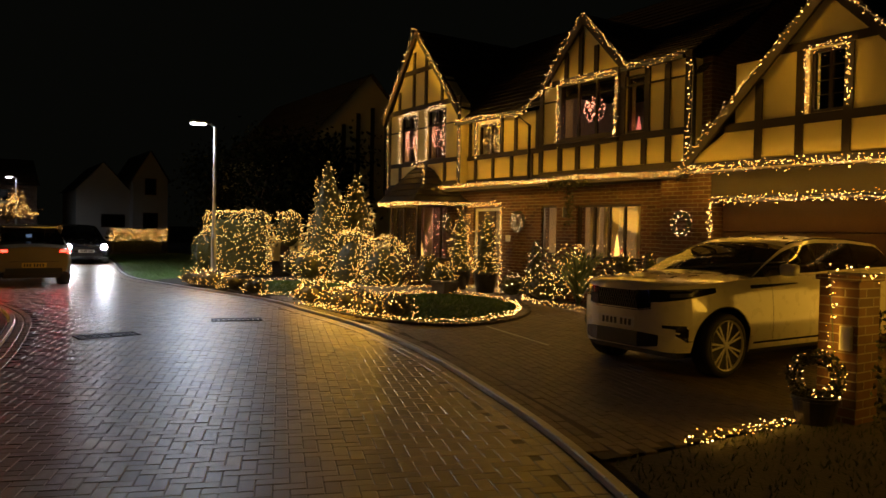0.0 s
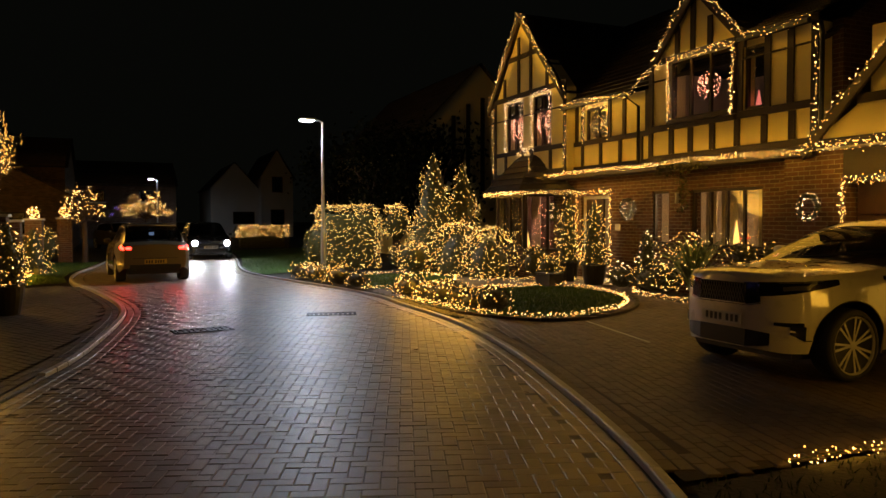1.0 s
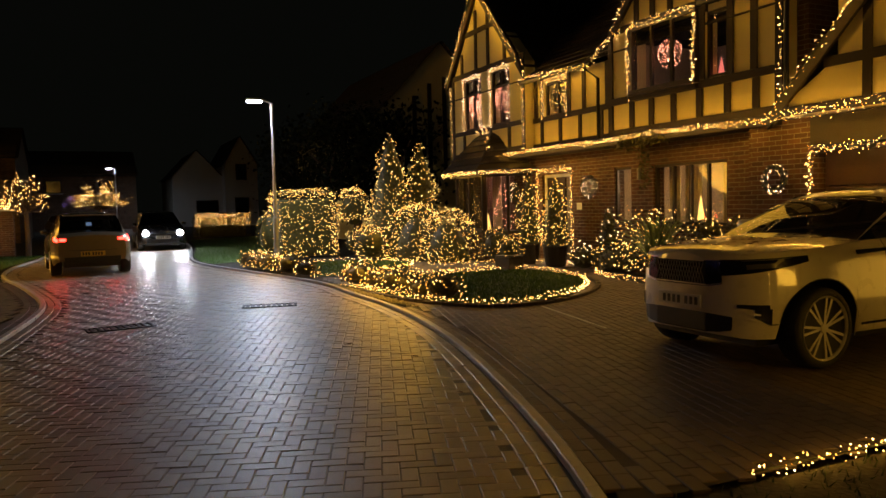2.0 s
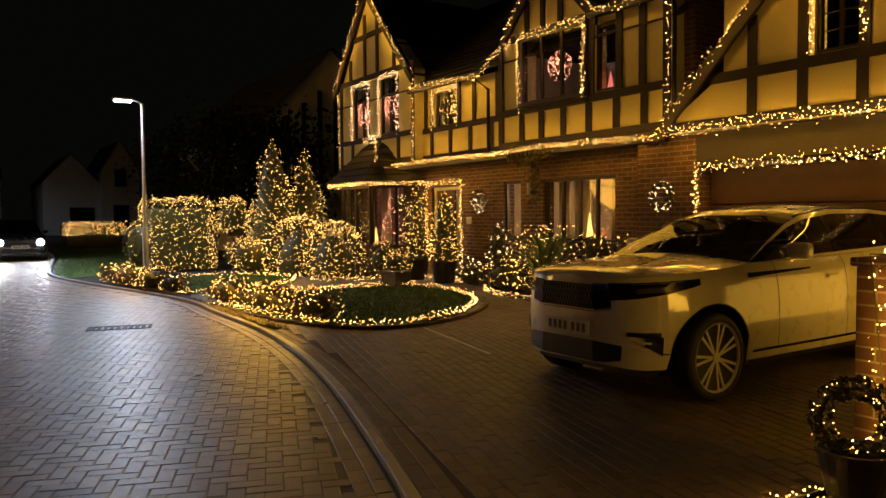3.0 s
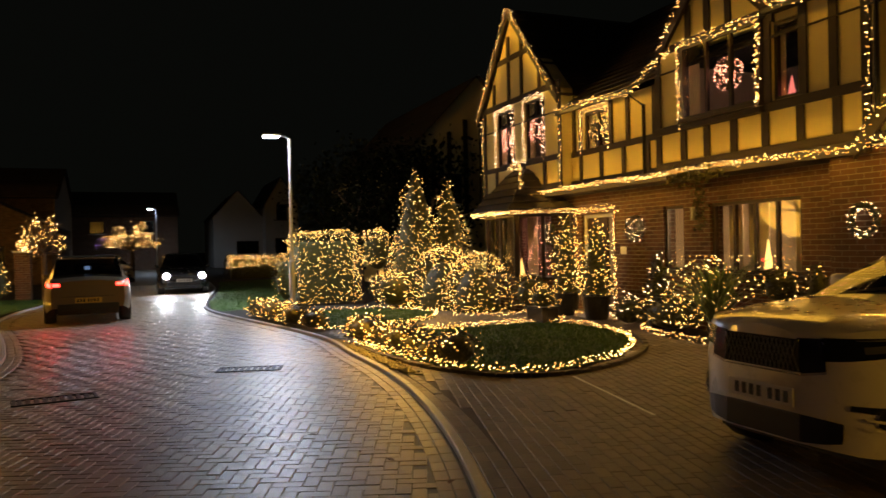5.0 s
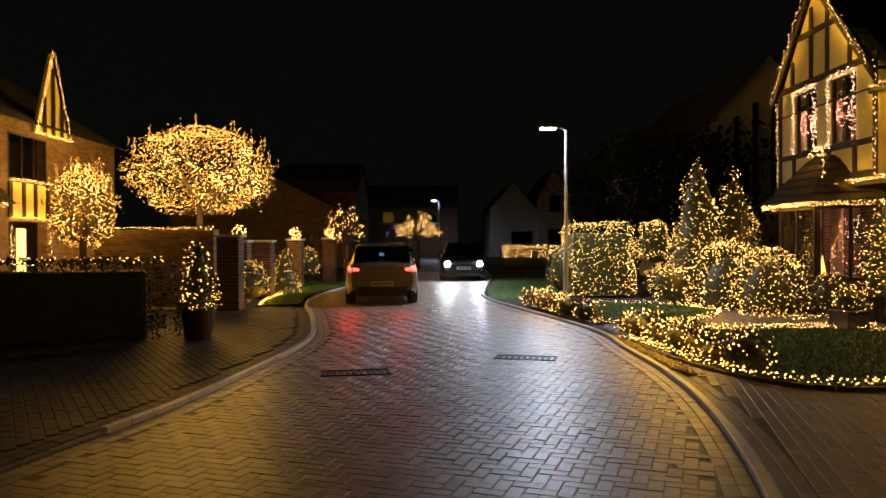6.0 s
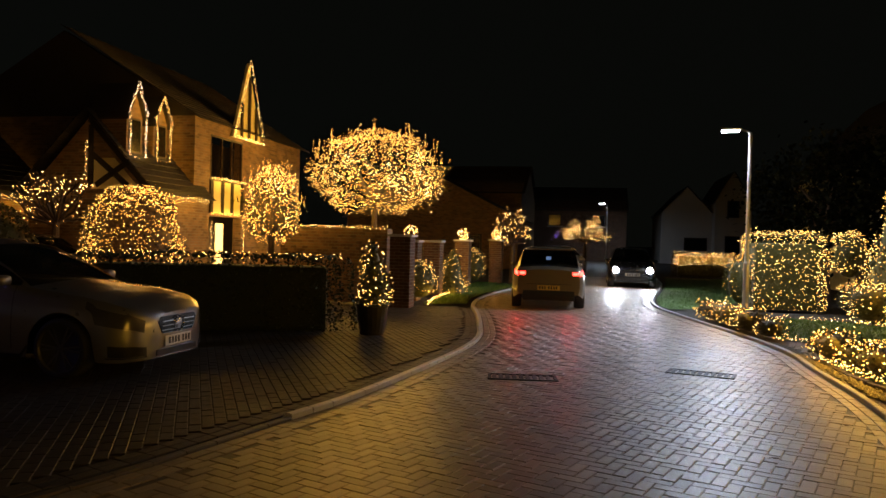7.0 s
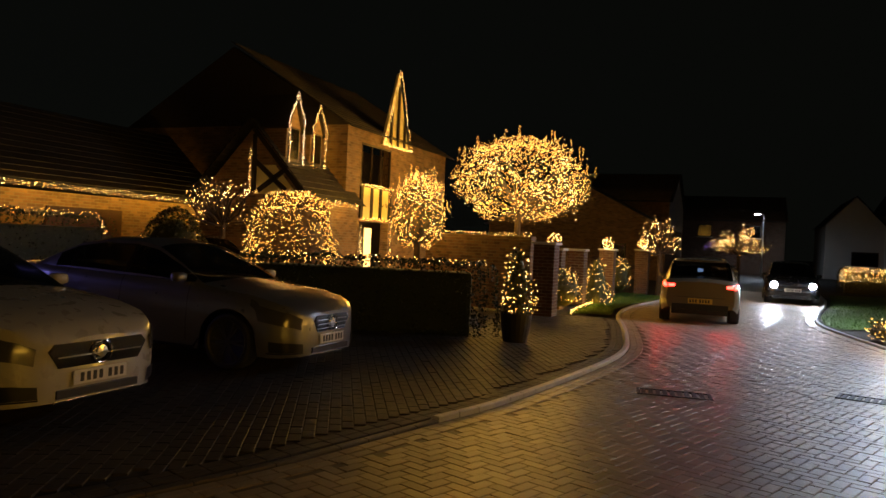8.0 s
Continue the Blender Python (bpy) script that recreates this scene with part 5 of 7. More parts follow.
st = thing("window_tree", "small pink glowing tree on the bedroom sill", "ornament")
part("cone", lathe(bmesh.new(), [(0.055, 3.58), (0.03, 3.72), (0.005, 3.86)], 10, Matrix.Translation((-5.25, 4.3, 0))), glowing("pink_glow", (1.0, 0.22, 0.18), 1.1), st)
q, _ = shell("cone", 110, (0.8, 0.6, 1.3))
fairy(q + np.array([-13.2, 4.6, 0.7]), "pink lit tree seen inside the bay window", M_PINK, name="indoor_tree_lights")
q, _ = shell("cone", 60, (0.6, 0.5, 1.2))
fairy(q + np.array([-6.2, 5.2, 0.8]), "warm lit tree seen inside the front room", M_WARM, name="indoor_tree_lights")

# pillar, hoop wreath and hedge beside the driveway
pr = thing("brick_pillar", "square brick gate pillar with lights and a steel box", "pillar", m=pose(1.67, -0.73, 0))
part("shaft", B(-0.165, 0.165, -0.165, 0.165, 0, 1.18, bevel=0.006), M_BRICK, pr)
part("cap", B(-0.19, 0.19, -0.19, 0.19, 1.182, 1.23, bevel=0.012), M_BRICK, pr)
part("steel_box", B(0.03, 0.13, -0.20, -0.167, 0.62, 0.82, bevel=0.01), M_STEEL, pr)
garland([(1.6, -0.94, 1.25), (1.66, -0.93, 1.0), (1.62, -0.93, 0.7), (1.7, -0.93, 0.35), (1.66, -0.95, 0.05)], "warm fairy lights hanging down the brick pillar", 24, 0.04, r=0.005)
garland([(1.58, -0.9, 1.25), (2.2, -0.85, 1.25), (4.0, -0.85, 1.26), (7.5, -0.85, 1.26)], "warm fairy lights along the dark hedge top", 34, 0.04, r=0.006)
shrub("box", 1.42, 2.7, (0.5, 2.6, 1.05), "clipped hedge between two driveways hung with lights", 650, 1600, 0.05, name="hedge", category="hedge", r=0.008)
shrub("box", 4.98, -0.62, (6.1, 0.7, 1.2), "dark clipped boundary hedge", 0, 6500, 0.05, mat=M_YEW, name="hedge", category="hedge", lump=0.05)
wreath(1.62, -1.1, 0.40, 0.165, "leafy hoop wreath with warm lights in a low pot", 80, M_WARM, 0.05, tilt=82, turn=35, bulb=0.0042)
tr = thing("plant_pot", "low dark pot holding a lit wreath", "plant pot", m=pose(1.62, -1.1, 0.0, 0, 0, 35))
part("pot", lathe(bmesh.new(), [(0.13, 0), (0.16, 0.12), (0.175, 0.22), (0.19, 0.225), (0.19, 0.25), (0.165, 0.25), (0.16, 0.22)], 20), M_POT, tr, smooth=False)
part("soil", lathe(bmesh.new(), [(0.01, 0.225), (0.16, 0.23)], 16), M_SOIL, tr)
garland([(1.47, -2.5, 0.04), (1.5, -1.9, 0.05), (1.53, -1.3, 0.04), (1.5, -0.8, 0.04)], "warm fairy lights laid along the driveway's edge", 40, 0.03, r=0.005)


# ---------------------------------------------------------------- street lamps
def street_lamp(x, y, h, label, turn=0):
    ob = thing("street_lamp", label, "street lamp", "street lamps", m=pose(x, y, 0, 0, 0, turn))
    part("post", lathe(bmesh.new(), [(0.075, 0), (0.075, 1.2), (0.05, 1.25), (0.04, h)], 14), M_STEEL, ob)
    part("bracket", tube(bmesh.new(), [(0, 0, h - 0.02), (0, -0.12, h + 0.05), (0, -0.26, h + 0.07)], 0.028), M_STEEL, ob)
    part("lantern", B(-0.11, 0.11, -0.7, -0.22, h + 0.045, h + 0.12, bevel=0.03), M_STEEL, ob)
    part("lens", B(-0.09, 0.09, -0.66, -0.28, h + 0.012, h + 0.044, bevel=0.008), M_LED, ob, "lit white lamp lens")


street_lamp(-16.65, -0.77, 4.4, "tall galvanised street lamp with lit white head")
street_lamp(-61.3, -3.35, 4.95, "distant lit street lamp")


# ---------------------------------------------------------------- cars
def wheel(parent, x, y, r, side, mat=None, w=0.24, spokes=5):
    """Tyre, rim and twin spokes; the outer face looks to side (+1 or -1 along y)."""
    m = pose(x, y, r, -90 * side, 0, 0)
    ob = new("wheel")
    ob.parent = parent
    ob.matrix_local = m
    part("tyre", lathe(bmesh.new(), [(r * 0.78, -w), (r * 0.93, -w), (r, -w * 0.85), (r, -w * 0.15), (r * 0.95, -0.005), (r * 0.81, 0.0), (r * 0.78, -0.02)], 40), M_RUBBER, ob, smooth=True)
    bm = bmesh.new()
    lathe(bm, [(r * 0.75, -w * 0.8), (r * 0.81, -0.012), (r * 0.79, 0.004), (r * 0.75, -0.01), (r * 0.72, -w * 0.5)], 40)
    lathe(bm, [(0.01, -0.012), (r * 0.12, -0.014), (r * 0.14, -0.045)], 16)
    for k in range(spokes):
        for off in (-0.105, 0.105):
            a = 2 * math.pi * k / spokes + off
            a2 = 2 * math.pi * k / spokes + off * 1.25
            u = Vector((math.cos(a), math.sin(a), 0))
            o = Vector((math.cos(a2), math.sin(a2), 0))
            n = Vector((-u.y, u.x, 0))
            c = [u * r * 0.12 + n * r * 0.03, u * r * 0.12 - n * r * 0.03, o * r * 0.77 - n * r * 0.033, o * r * 0.77 + n * r * 0.033]
            up = [bm.verts.new(p + Vector((0, 0, z))) for p, z in zip(c, (-0.02, -0.02, -0.012, -0.012))]
            dn = [bm.verts.new(p + Vector((0, 0, -0.06))) for p in c]
            bm.faces.new(up)
            bm.faces.new(dn[::-1])
            for i in range(4):
                bm.faces.new((up[i], dn[i], dn[(i + 1) % 4], up[(i + 1) % 4]))
    part("rim", bm, mat or M_ALLOY, ob)
    part("brake_disc", lathe(bmesh.new(), [(0.02, -0.1), (r * 0.5, -0.1), (r * 0.5, -0.12)], 24), M_IRON, ob)
    part("well", lathe(bmesh.new(), [(0.02, -w * 0.97), (r * 0.7, -w * 0.97)], 20), M_BLACK, ob)
    return ob


class Car:
    """A car lofted from a few curves along its length; +x is forward, s runs back from the nose."""

    def __init__(self, spec):
        self.p = spec
        self.L = spec["L"]

    def c(self, key, s):
        t = self.p[key]
        return np.interp(s, [a for a, _ in t], [b for _, b in t])

    def low(self, s):
        z = self.c("sill", s)
        for a in self.p["axles"]:
            R = self.p["arch"]
            d = np.abs(s - a)
            z = np.where(d < R, np.maximum(z, self.p["r"] + np.sqrt(np.maximum(R * R - d * d, 0))), z)
        return z

    def side(self, s, u):
        """A point of the body's side: u = 0 at the lower edge, 1 at the shoulder."""
        w, zt, zs = self.c("width", s), self.c("deck", s), self.c("sill", s)
        z = self.low(s) + u * (zt - self.low(s))
        v = (z - zs) / (zt - zs)
        k = np.interp(v, [0, 0.12, 0.35, 0.6, 0.8, 0.93, 1.0], [0.945, 0.985, 1.0, 0.995, 0.975, 0.945, 0.90])
        return np.stack([self.L / 2 - s, w * k, z], -1)

    def top(self, s, u):
        """A point of the bonnet or boot: u = 0 at the shoulder, 1 on the centre line."""
        w, zt = self.c("width", s), self.c("deck", s)
        y = w * 0.90 * (1 - u)
        return np.stack([self.L / 2 - s, y, zt + self.p.get("crown", 0.05) * (1 - (1 - u) ** 2.2)], -1)

    def cabin(self, s, u):
        """A point of the greenhouse: u 0..1 up the side glass, 1..2 across the roof."""
        yb = self.c("width", s) * 0.90 - 0.02
        zb, zr = self.c("deck", s) - 0.01, self.c("roof", s)
        yt = np.maximum(yb - (zr - zb) * self.p.get("lean", 0.42), 0.2)
        a = np.clip(u, 0, 1)
        b = np.clip(u - 1, 0, 1)
        y = np.where(u <= 1, yb + (yt - yb) * (a ** 1.25), yt * (1 - b))
        z = np.where(u <= 1, zb + (zr - 0.05 - zb) * a, zr - 0.05 + 0.05 * (1 - (1 - b) ** 3))
        return np.stack([self.L / 2 - s, y, z], -1)

    def patch(self, fn, s, u, side, out=0.0, flip=False):
        S, U = np.meshgrid(s, u, indexing="ij")
        g = fn(S.ravel(), U.ravel()).reshape(len(s), len(u), 3).copy()
        g[..., 1] += out
        g[..., 0] += out * np.where(g[..., 0] > self.L / 2 - 0.3, 1, np.where(g[..., 0] < -self.L / 2 + 0.3, -1, 0))
        g[..., 1] *= side
        bm = bmesh.new()
        v = [[bm.verts.new(q) for q in row] for row in g]
        for i in range(len(s) - 1):
            for j in range(len(u) - 1):
                f = (v[i][j], v[i + 1][j], v[i + 1][j + 1], v[i][j + 1])
                bm.faces.new(f)
        return bm

    def mirrored(self, fn, s, u, out=0.0):
        bm = self.patch(fn, s, u, 1, out)
        me = bpy.data.meshes.new("half")
        b2 = self.patch(fn, s, u, -1, out)
        b2.to_mesh(me)
        b2.free()
        bm.from_mesh(me)
        bpy.data.meshes.remove(me)
        bmesh.ops.remove_doubles(bm, verts=bm.verts, dist=0.002)
        return bm


def build_car(name, label, spec, m, paint, plate_front=True, lit=None, group=""):
    """A car of body, glasshouse, wheels, lamps and trim."""
    c = Car(spec)
    L = c.L
    ob = thing(name, label, "car", group, m=m)
    s = np.unique(np.concatenate([np.linspace(0, 0.5, 9), np.linspace(0.5, L - 0.4, 60), np.linspace(L - 0.4, L, 8)] + [np.linspace(a - spec["arch"], a + spec["arch"], 25) for a in spec["axles"]]))
    bm = c.mirrored(c.side, s, np.linspace(0, 1, 14))
    me = bpy.data.meshes.new("t")
    b2 = c.mirrored(c.top, s, np.linspace(0, 1, 7))
    b2.to_mesh(me)
    b2.free()
    bm.from_mesh(me)
    bpy.data.meshes.remove(me)
    bmesh.ops.remove_doubles(bm, verts=bm.verts, dist=0.003)
    # close nose and tail
    for sx in (0.0, L):
        ring_ = [c.side(np.array([sx]), np.array([u]))[0] for u in np.linspace(0, 1, 14)] + [c.top(np.array([sx]), np.array([u]))[0] for u in np.linspace(0, 1, 7)[1:]]
        full = [tuple(q) for q in ring_] + [(q[0], -q[1], q[2]) for q in ring_[::-1][1:]]
        bm.faces.new([bm.verts.new(q) for q in full])
    bmesh.ops.remove_doubles(bm, verts=bm.verts, dist=0.003)
    body = part("body", bm, paint, ob, smooth=True)
    mod = body.modifiers.new("edges", "EDGE_SPLIT")
    mod.split_angle = radians(38)
    under = bmesh.new()
    wi = float(np.max([b for _, b in spec["width"]]))
    box(under, -L / 2 + 0.25, L / 2 - 0.25, -wi + 0.29, wi - 0.29, 0.2, 0.7)
    part("underbody", under, M_BLACK, ob)
    # glasshouse
    w0, w1, r0, r1 = spec["screen"]
    sw = np.linspace(w0, w1, 10)
    U2 = np.linspace(1, 2, 8)
    part("windscreen", c.mirrored(c.cabin, sw, U2), M_CARGLASS, ob, smooth=True)
    part("roof", c.mirrored(c.cabin, np.linspace(w1, r0, 24), U2), spec.get("roofpaint", paint), ob, smooth=True)
    part("rear_window", c.mirrored(c.cabin, np.linspace(r0, r1, 10), U2), M_CARGLASS, ob, smooth=True)
    for sd in (1, -1):
        a = spec["doors"]
        part("side_frame", c.patch(c.cabin, np.linspace(w0, r1, 50), np.linspace(0, 0.1, 3), sd, 0.001), paint, ob, smooth=True)
        part("roof_rail", c.patch(c.cabin, np.linspace(w0, r1, 50), np.linspace(0.9, 1.0, 3), sd, 0.001), spec.get("roofpaint", paint), ob, smooth=True)
        for x0, x1 in zip(a, a[1:]):
            part("side_window", c.patch(c.cabin, np.linspace(x0 + 0.03, x1 - 0.03, 14), np.linspace(0.1, 0.9, 6), sd), M_CARGLASS, ob, smooth=True)
        for x in a[1:-1]:
            part("pillar", c.patch(c.cabin, np.linspace(x - 0.035, x + 0.035, 3), np.linspace(0.1, 0.9, 6), sd, 0.003), M_GLOSSBLACK, ob, smooth=True)
        part("front_pillar", c.patch(c.cabin, np.linspace(w0, a[0] + 0.03, 8), np.linspace(0.1, 0.9, 5), sd, 0.0), spec.get("cpaint", paint), ob, smooth=True)
        part("rear_pillar", c.patch(c.cabin, np.linspace(a[-1] - 0.03, r1, 8), np.linspace(0.1, 0.9, 5), sd, 0.0), spec.get("cpaint", paint), ob, smooth=True)
        # mirror
        mz, mb = spec.get("mirror", (0.11, 0.18))
        p = c.cabin(np.array([a[0] + mb]), np.array([0.12]))[0]
        bm = box(bmesh.new(), p[0] - 0.06, p[0] + 0.07, p[1] + 0.02, p[1] + 0.08 + mz, p[2] - 0.01, p[2] - 0.01 + mz, bevel=0.045)
        bmesh.ops.scale(bm, vec=(1, sd, 1), verts=bm.verts)
        part("mirror", bm, paint, ob, smooth=True)
        # door gaps and handles
        for x in (a[0] + 0.05, a[1], a[2] if len(a) > 2 else a[1] + 0.9):
            part("door_gap", c.patch(c.side, np.array([x - 0.004, x + 0.004]), np.linspace(0.12, 1.0, 12), sd, 0.0015), M_BLACK, ob)
        for x in (a[1] - 0.22, a[1] + 0.75):
            part("door_handle", c.patch(c.side, np.linspace(x - 0.09, x + 0.09, 5), np.linspace(0.78, 0.83, 3), sd, 0.015), paint, ob)
        part("sill_trim", c.patch(c.side, np.linspace(spec["axles"][0] + spec["arch"], spec["axles"][1] - spec["arch"], 20), np.linspace(0.0, 0.05, 3), sd, 0.006), M_BLACK, ob)
        # lamps
        h0, h1, u0, u1 = spec["headlamp"]
        part("headlight", c.patch(c.side, np.linspace(h0, h1, 14), np.linspace(u0, u1, 5), sd, 0.006), M_HEAD if lit == "head" else M_LENS, ob, "lit white headlight" if lit == "head" else "", smooth=True)
        t0, t1, v0, v1 = spec["taillamp"]
        part("tail_light", c.patch(c.side, np.linspace(L - t0, L - t1, 10), np.linspace(v0, v1, 5), sd, 0.008), M_TAIL if lit == "tail" else M_REDPLASTIC, ob, "lit red tail light" if lit == "tail" else "", smooth=True)
        for sx in spec["axles"]:
            wheel(ob, L / 2 - sx, sd * (wi - 0.02), spec["r"], sd, spec.get("rim"), spokes=spec.get("spokes", 5))
    f = L / 2
    for z0, z1, half, mt, nm in spec["front"]:
        part(nm, B(f - 0.02, f + 0.012, -half, half, z0, z1, bevel=0.008), mt, ob)
    for z0, z1, half, mt, nm in spec["back"]:
        part(nm, B(-f - 0.012, -f + 0.02, -half, half, z0, z1, bevel=0.008), mt, ob)
    pz = spec["plate"]
    pf = part("number_plate", B(f + 0.014, f + 0.024, -0.26, 0.26, pz - 0.055, pz + 0.055, bevel=0.004), M_PLATE, ob)
    for k in range(7):
        y0 = -0.2 + 0.06 * k + (0.03 if k > 3 else 0)
        part("plate_bar", B(f + 0.0245, f + 0.027, y0, y0 + 0.035, pz - 0.035, pz + 0.035), M_BLACK, pf)
    pz = spec["rplate"]
    pb = part("number_plate", B(-f - 0.024, -f - 0.014, -0.26, 0.26, pz - 0.055, pz + 0.055, bevel=0.004), M_REARPLATE, ob)
    for k in range(7):
        y0 = -0.2 + 0.06 * k + (0.03 if k > 3 else 0)
        part("plate_bar", B(-f - 0.027, -f - 0.0245, y0, y0 + 0.035, pz - 0.035, pz + 0.035), M_BLACK, pb)
    return ob, c


SUV = dict(mirror=(0.14, 0.33), spokes=7, L=4.69, r=0.345, arch=0.415, axles=(0.75, 3.55),
           width=[(0, 0.30), (0.03, 0.44), (0.08, 0.55), (0.16, 0.66), (0.3, 0.76), (0.5, 0.835), (0.8, 0.885), (2.4, 0.91), (4.2, 0.90), (4.52, 0.83), (4.69, 0.72)],
           sill=[(0, 0.30), (0.15, 0.27), (0.6, 0.28), (1.2, 0.235), (3.2, 0.24), (4.3, 0.28), (4.65, 0.38), (4.8, 0.45)],
           deck=[(0, 0.935), (0.05, 0.962), (0.2, 0.985), (0.7, 1.015), (1.4, 1.06), (2.5, 1.075), (4.3, 1.13), (4.7, 1.10), (4.8, 1.0)],
           roof=[(1.25, 1.08), (1.6, 1.25), (2.0, 1.42), (2.3, 1.50), (2.8, 1.55), (3.5, 1.548), (4.15, 1.50), (4.45, 1.36), (4.68, 1.12)],
           screen=(1.25, 2.12, 4.12, 4.68), doors=(1.5, 2.6, 3.5, 4.2), lean=0.40, crown=0.05, cpaint=M_GLOSSBLACK,
           headlamp=(0.14, 0.40, 0.83, 0.885), taillamp=(0.4, 0.02, 0.7, 0.86), plate=0.565, rplate=0.85,
           front=[(0.72, 0.915, 0.30, M_GLOSSBLACK, "grille"), (0.31, 0.475, 0.30, M_BLACK, "lower_intake"), (0.70, 0.712, 0.30, M_CHROME, "grille_lip")],
           back=[(0.42, 0.6, 0.7, M_BLACK, "rear_bumper")])
HATCH = dict(L=4.25, r=0.32, arch=0.38, axles=(0.86, 3.48),
             width=[(0, 0.6), (0.1, 0.76), (0.4, 0.86), (1.0, 0.895), (3.4, 0.895), (3.9, 0.86), (4.15, 0.80), (4.25, 0.72)],
             sill=[(0, 0.3), (0.2, 0.22), (3.9, 0.25), (4.25, 0.36)],
             deck=[(0, 0.7), (0.15, 0.78), (1.1, 0.93), (2.4, 0.97), (3.7, 1.02), (4.1, 0.98), (4.25, 0.9)],
             roof=[(0.95, 0.93), (1.4, 1.2), (1.8, 1.41), (2.2, 1.48), (2.9, 1.48), (3.5, 1.43), (3.85, 1.28), (4.12, 1.0)],
             screen=(0.95, 1.8, 3.5, 4.12), doors=(1.1, 2.2, 3.15, 3.6), lean=0.38, crown=0.05,
             headlamp=(0.05, 0.5, 0.72, 0.92), taillamp=(0.2, 0.03, 0.80, 0.92), plate=0.5, rplate=0.52,
             front=[(0.52, 0.64, 0.5, M_BLACK, "grille"), (0.32, 0.45, 0.55, M_BLACK, "lower_intake")],
             back=[(0.31, 0.45, 0.60, M_BLACK, "rear_bumper"), (0.60, 0.608, 0.52, M_BLACK, "boot_gap")])
SALOON = dict(spokes=6, rim=M_STEELDARK, L=4.58, r=0.32, arch=0.375, axles=(0.82, 3.58),
              width=[(0, 0.44), (0.05, 0.6), (0.14, 0.72), (0.32, 0.82), (0.7, 0.875), (3.6, 0.885), (4.2, 0.85), (4.5, 0.76), (4.58, 0.7)],
              sill=[(0, 0.2), (0.2, 0.18), (1.2, 0.2), (4.2, 0.24), (4.58, 0.36)],
              deck=[(0, 0.63), (0.1, 0.73), (0.35, 0.81), (0.6, 0.86), (1.35, 0.95), (2.6, 0.98), (3.8, 1.03), (4.4, 1.03), (4.58, 0.95)],
              roof=[(1.2, 0.96), (1.6, 1.18), (2.05, 1.38), (2.4, 1.44), (2.9, 1.44), (3.3, 1.37), (3.7, 1.2), (4.05, 1.04)],
              screen=(1.2, 2.05, 3.3, 4.05), doors=(1.34, 2.4, 3.3, 3.6), lean=0.42, crown=0.05,
              headlamp=(0.04, 0.55, 0.62, 0.88), taillamp=(0.3, 0.0, 0.62, 0.9), plate=0.37, rplate=0.75,
              front=[(0.22, 0.29, 0.4, M_BLACK, "lower_intake"), (0.195, 0.212, 0.42, M_CHROME, "bumper_lip")],
              back=[(0.38, 0.5, 0.6, M_BLACK, "rear_bumper")])

suv, suv_c = build_car("suv", "white sport utility car parked on the driveway", SUV, pose(-0.87, 1.57, 0.006, 0, 0, -90), M_WHITEPAINT)
f = SUV["L"] / 2


def wedge(s0, s1, lo, hi, sd, out):
    """A tapered patch on the side, by the heights of its lower and upper edge at its front and back end."""
    def shape(S, U):
        t = (S - s0) / (s1 - s0)
        z = (lo[0] + (lo[1] - lo[0]) * t) * (1 - U) + (hi[0] + (hi[1] - hi[0]) * t) * U
        low = suv_c.low(S)
        return suv_c.side(S, np.clip((z - low) / (suv_c.c("deck", S) - low), 0, 1))
    return suv_c.patch(shape, np.linspace(s0, s1, 14), np.linspace(0, 1, 5), sd, out)


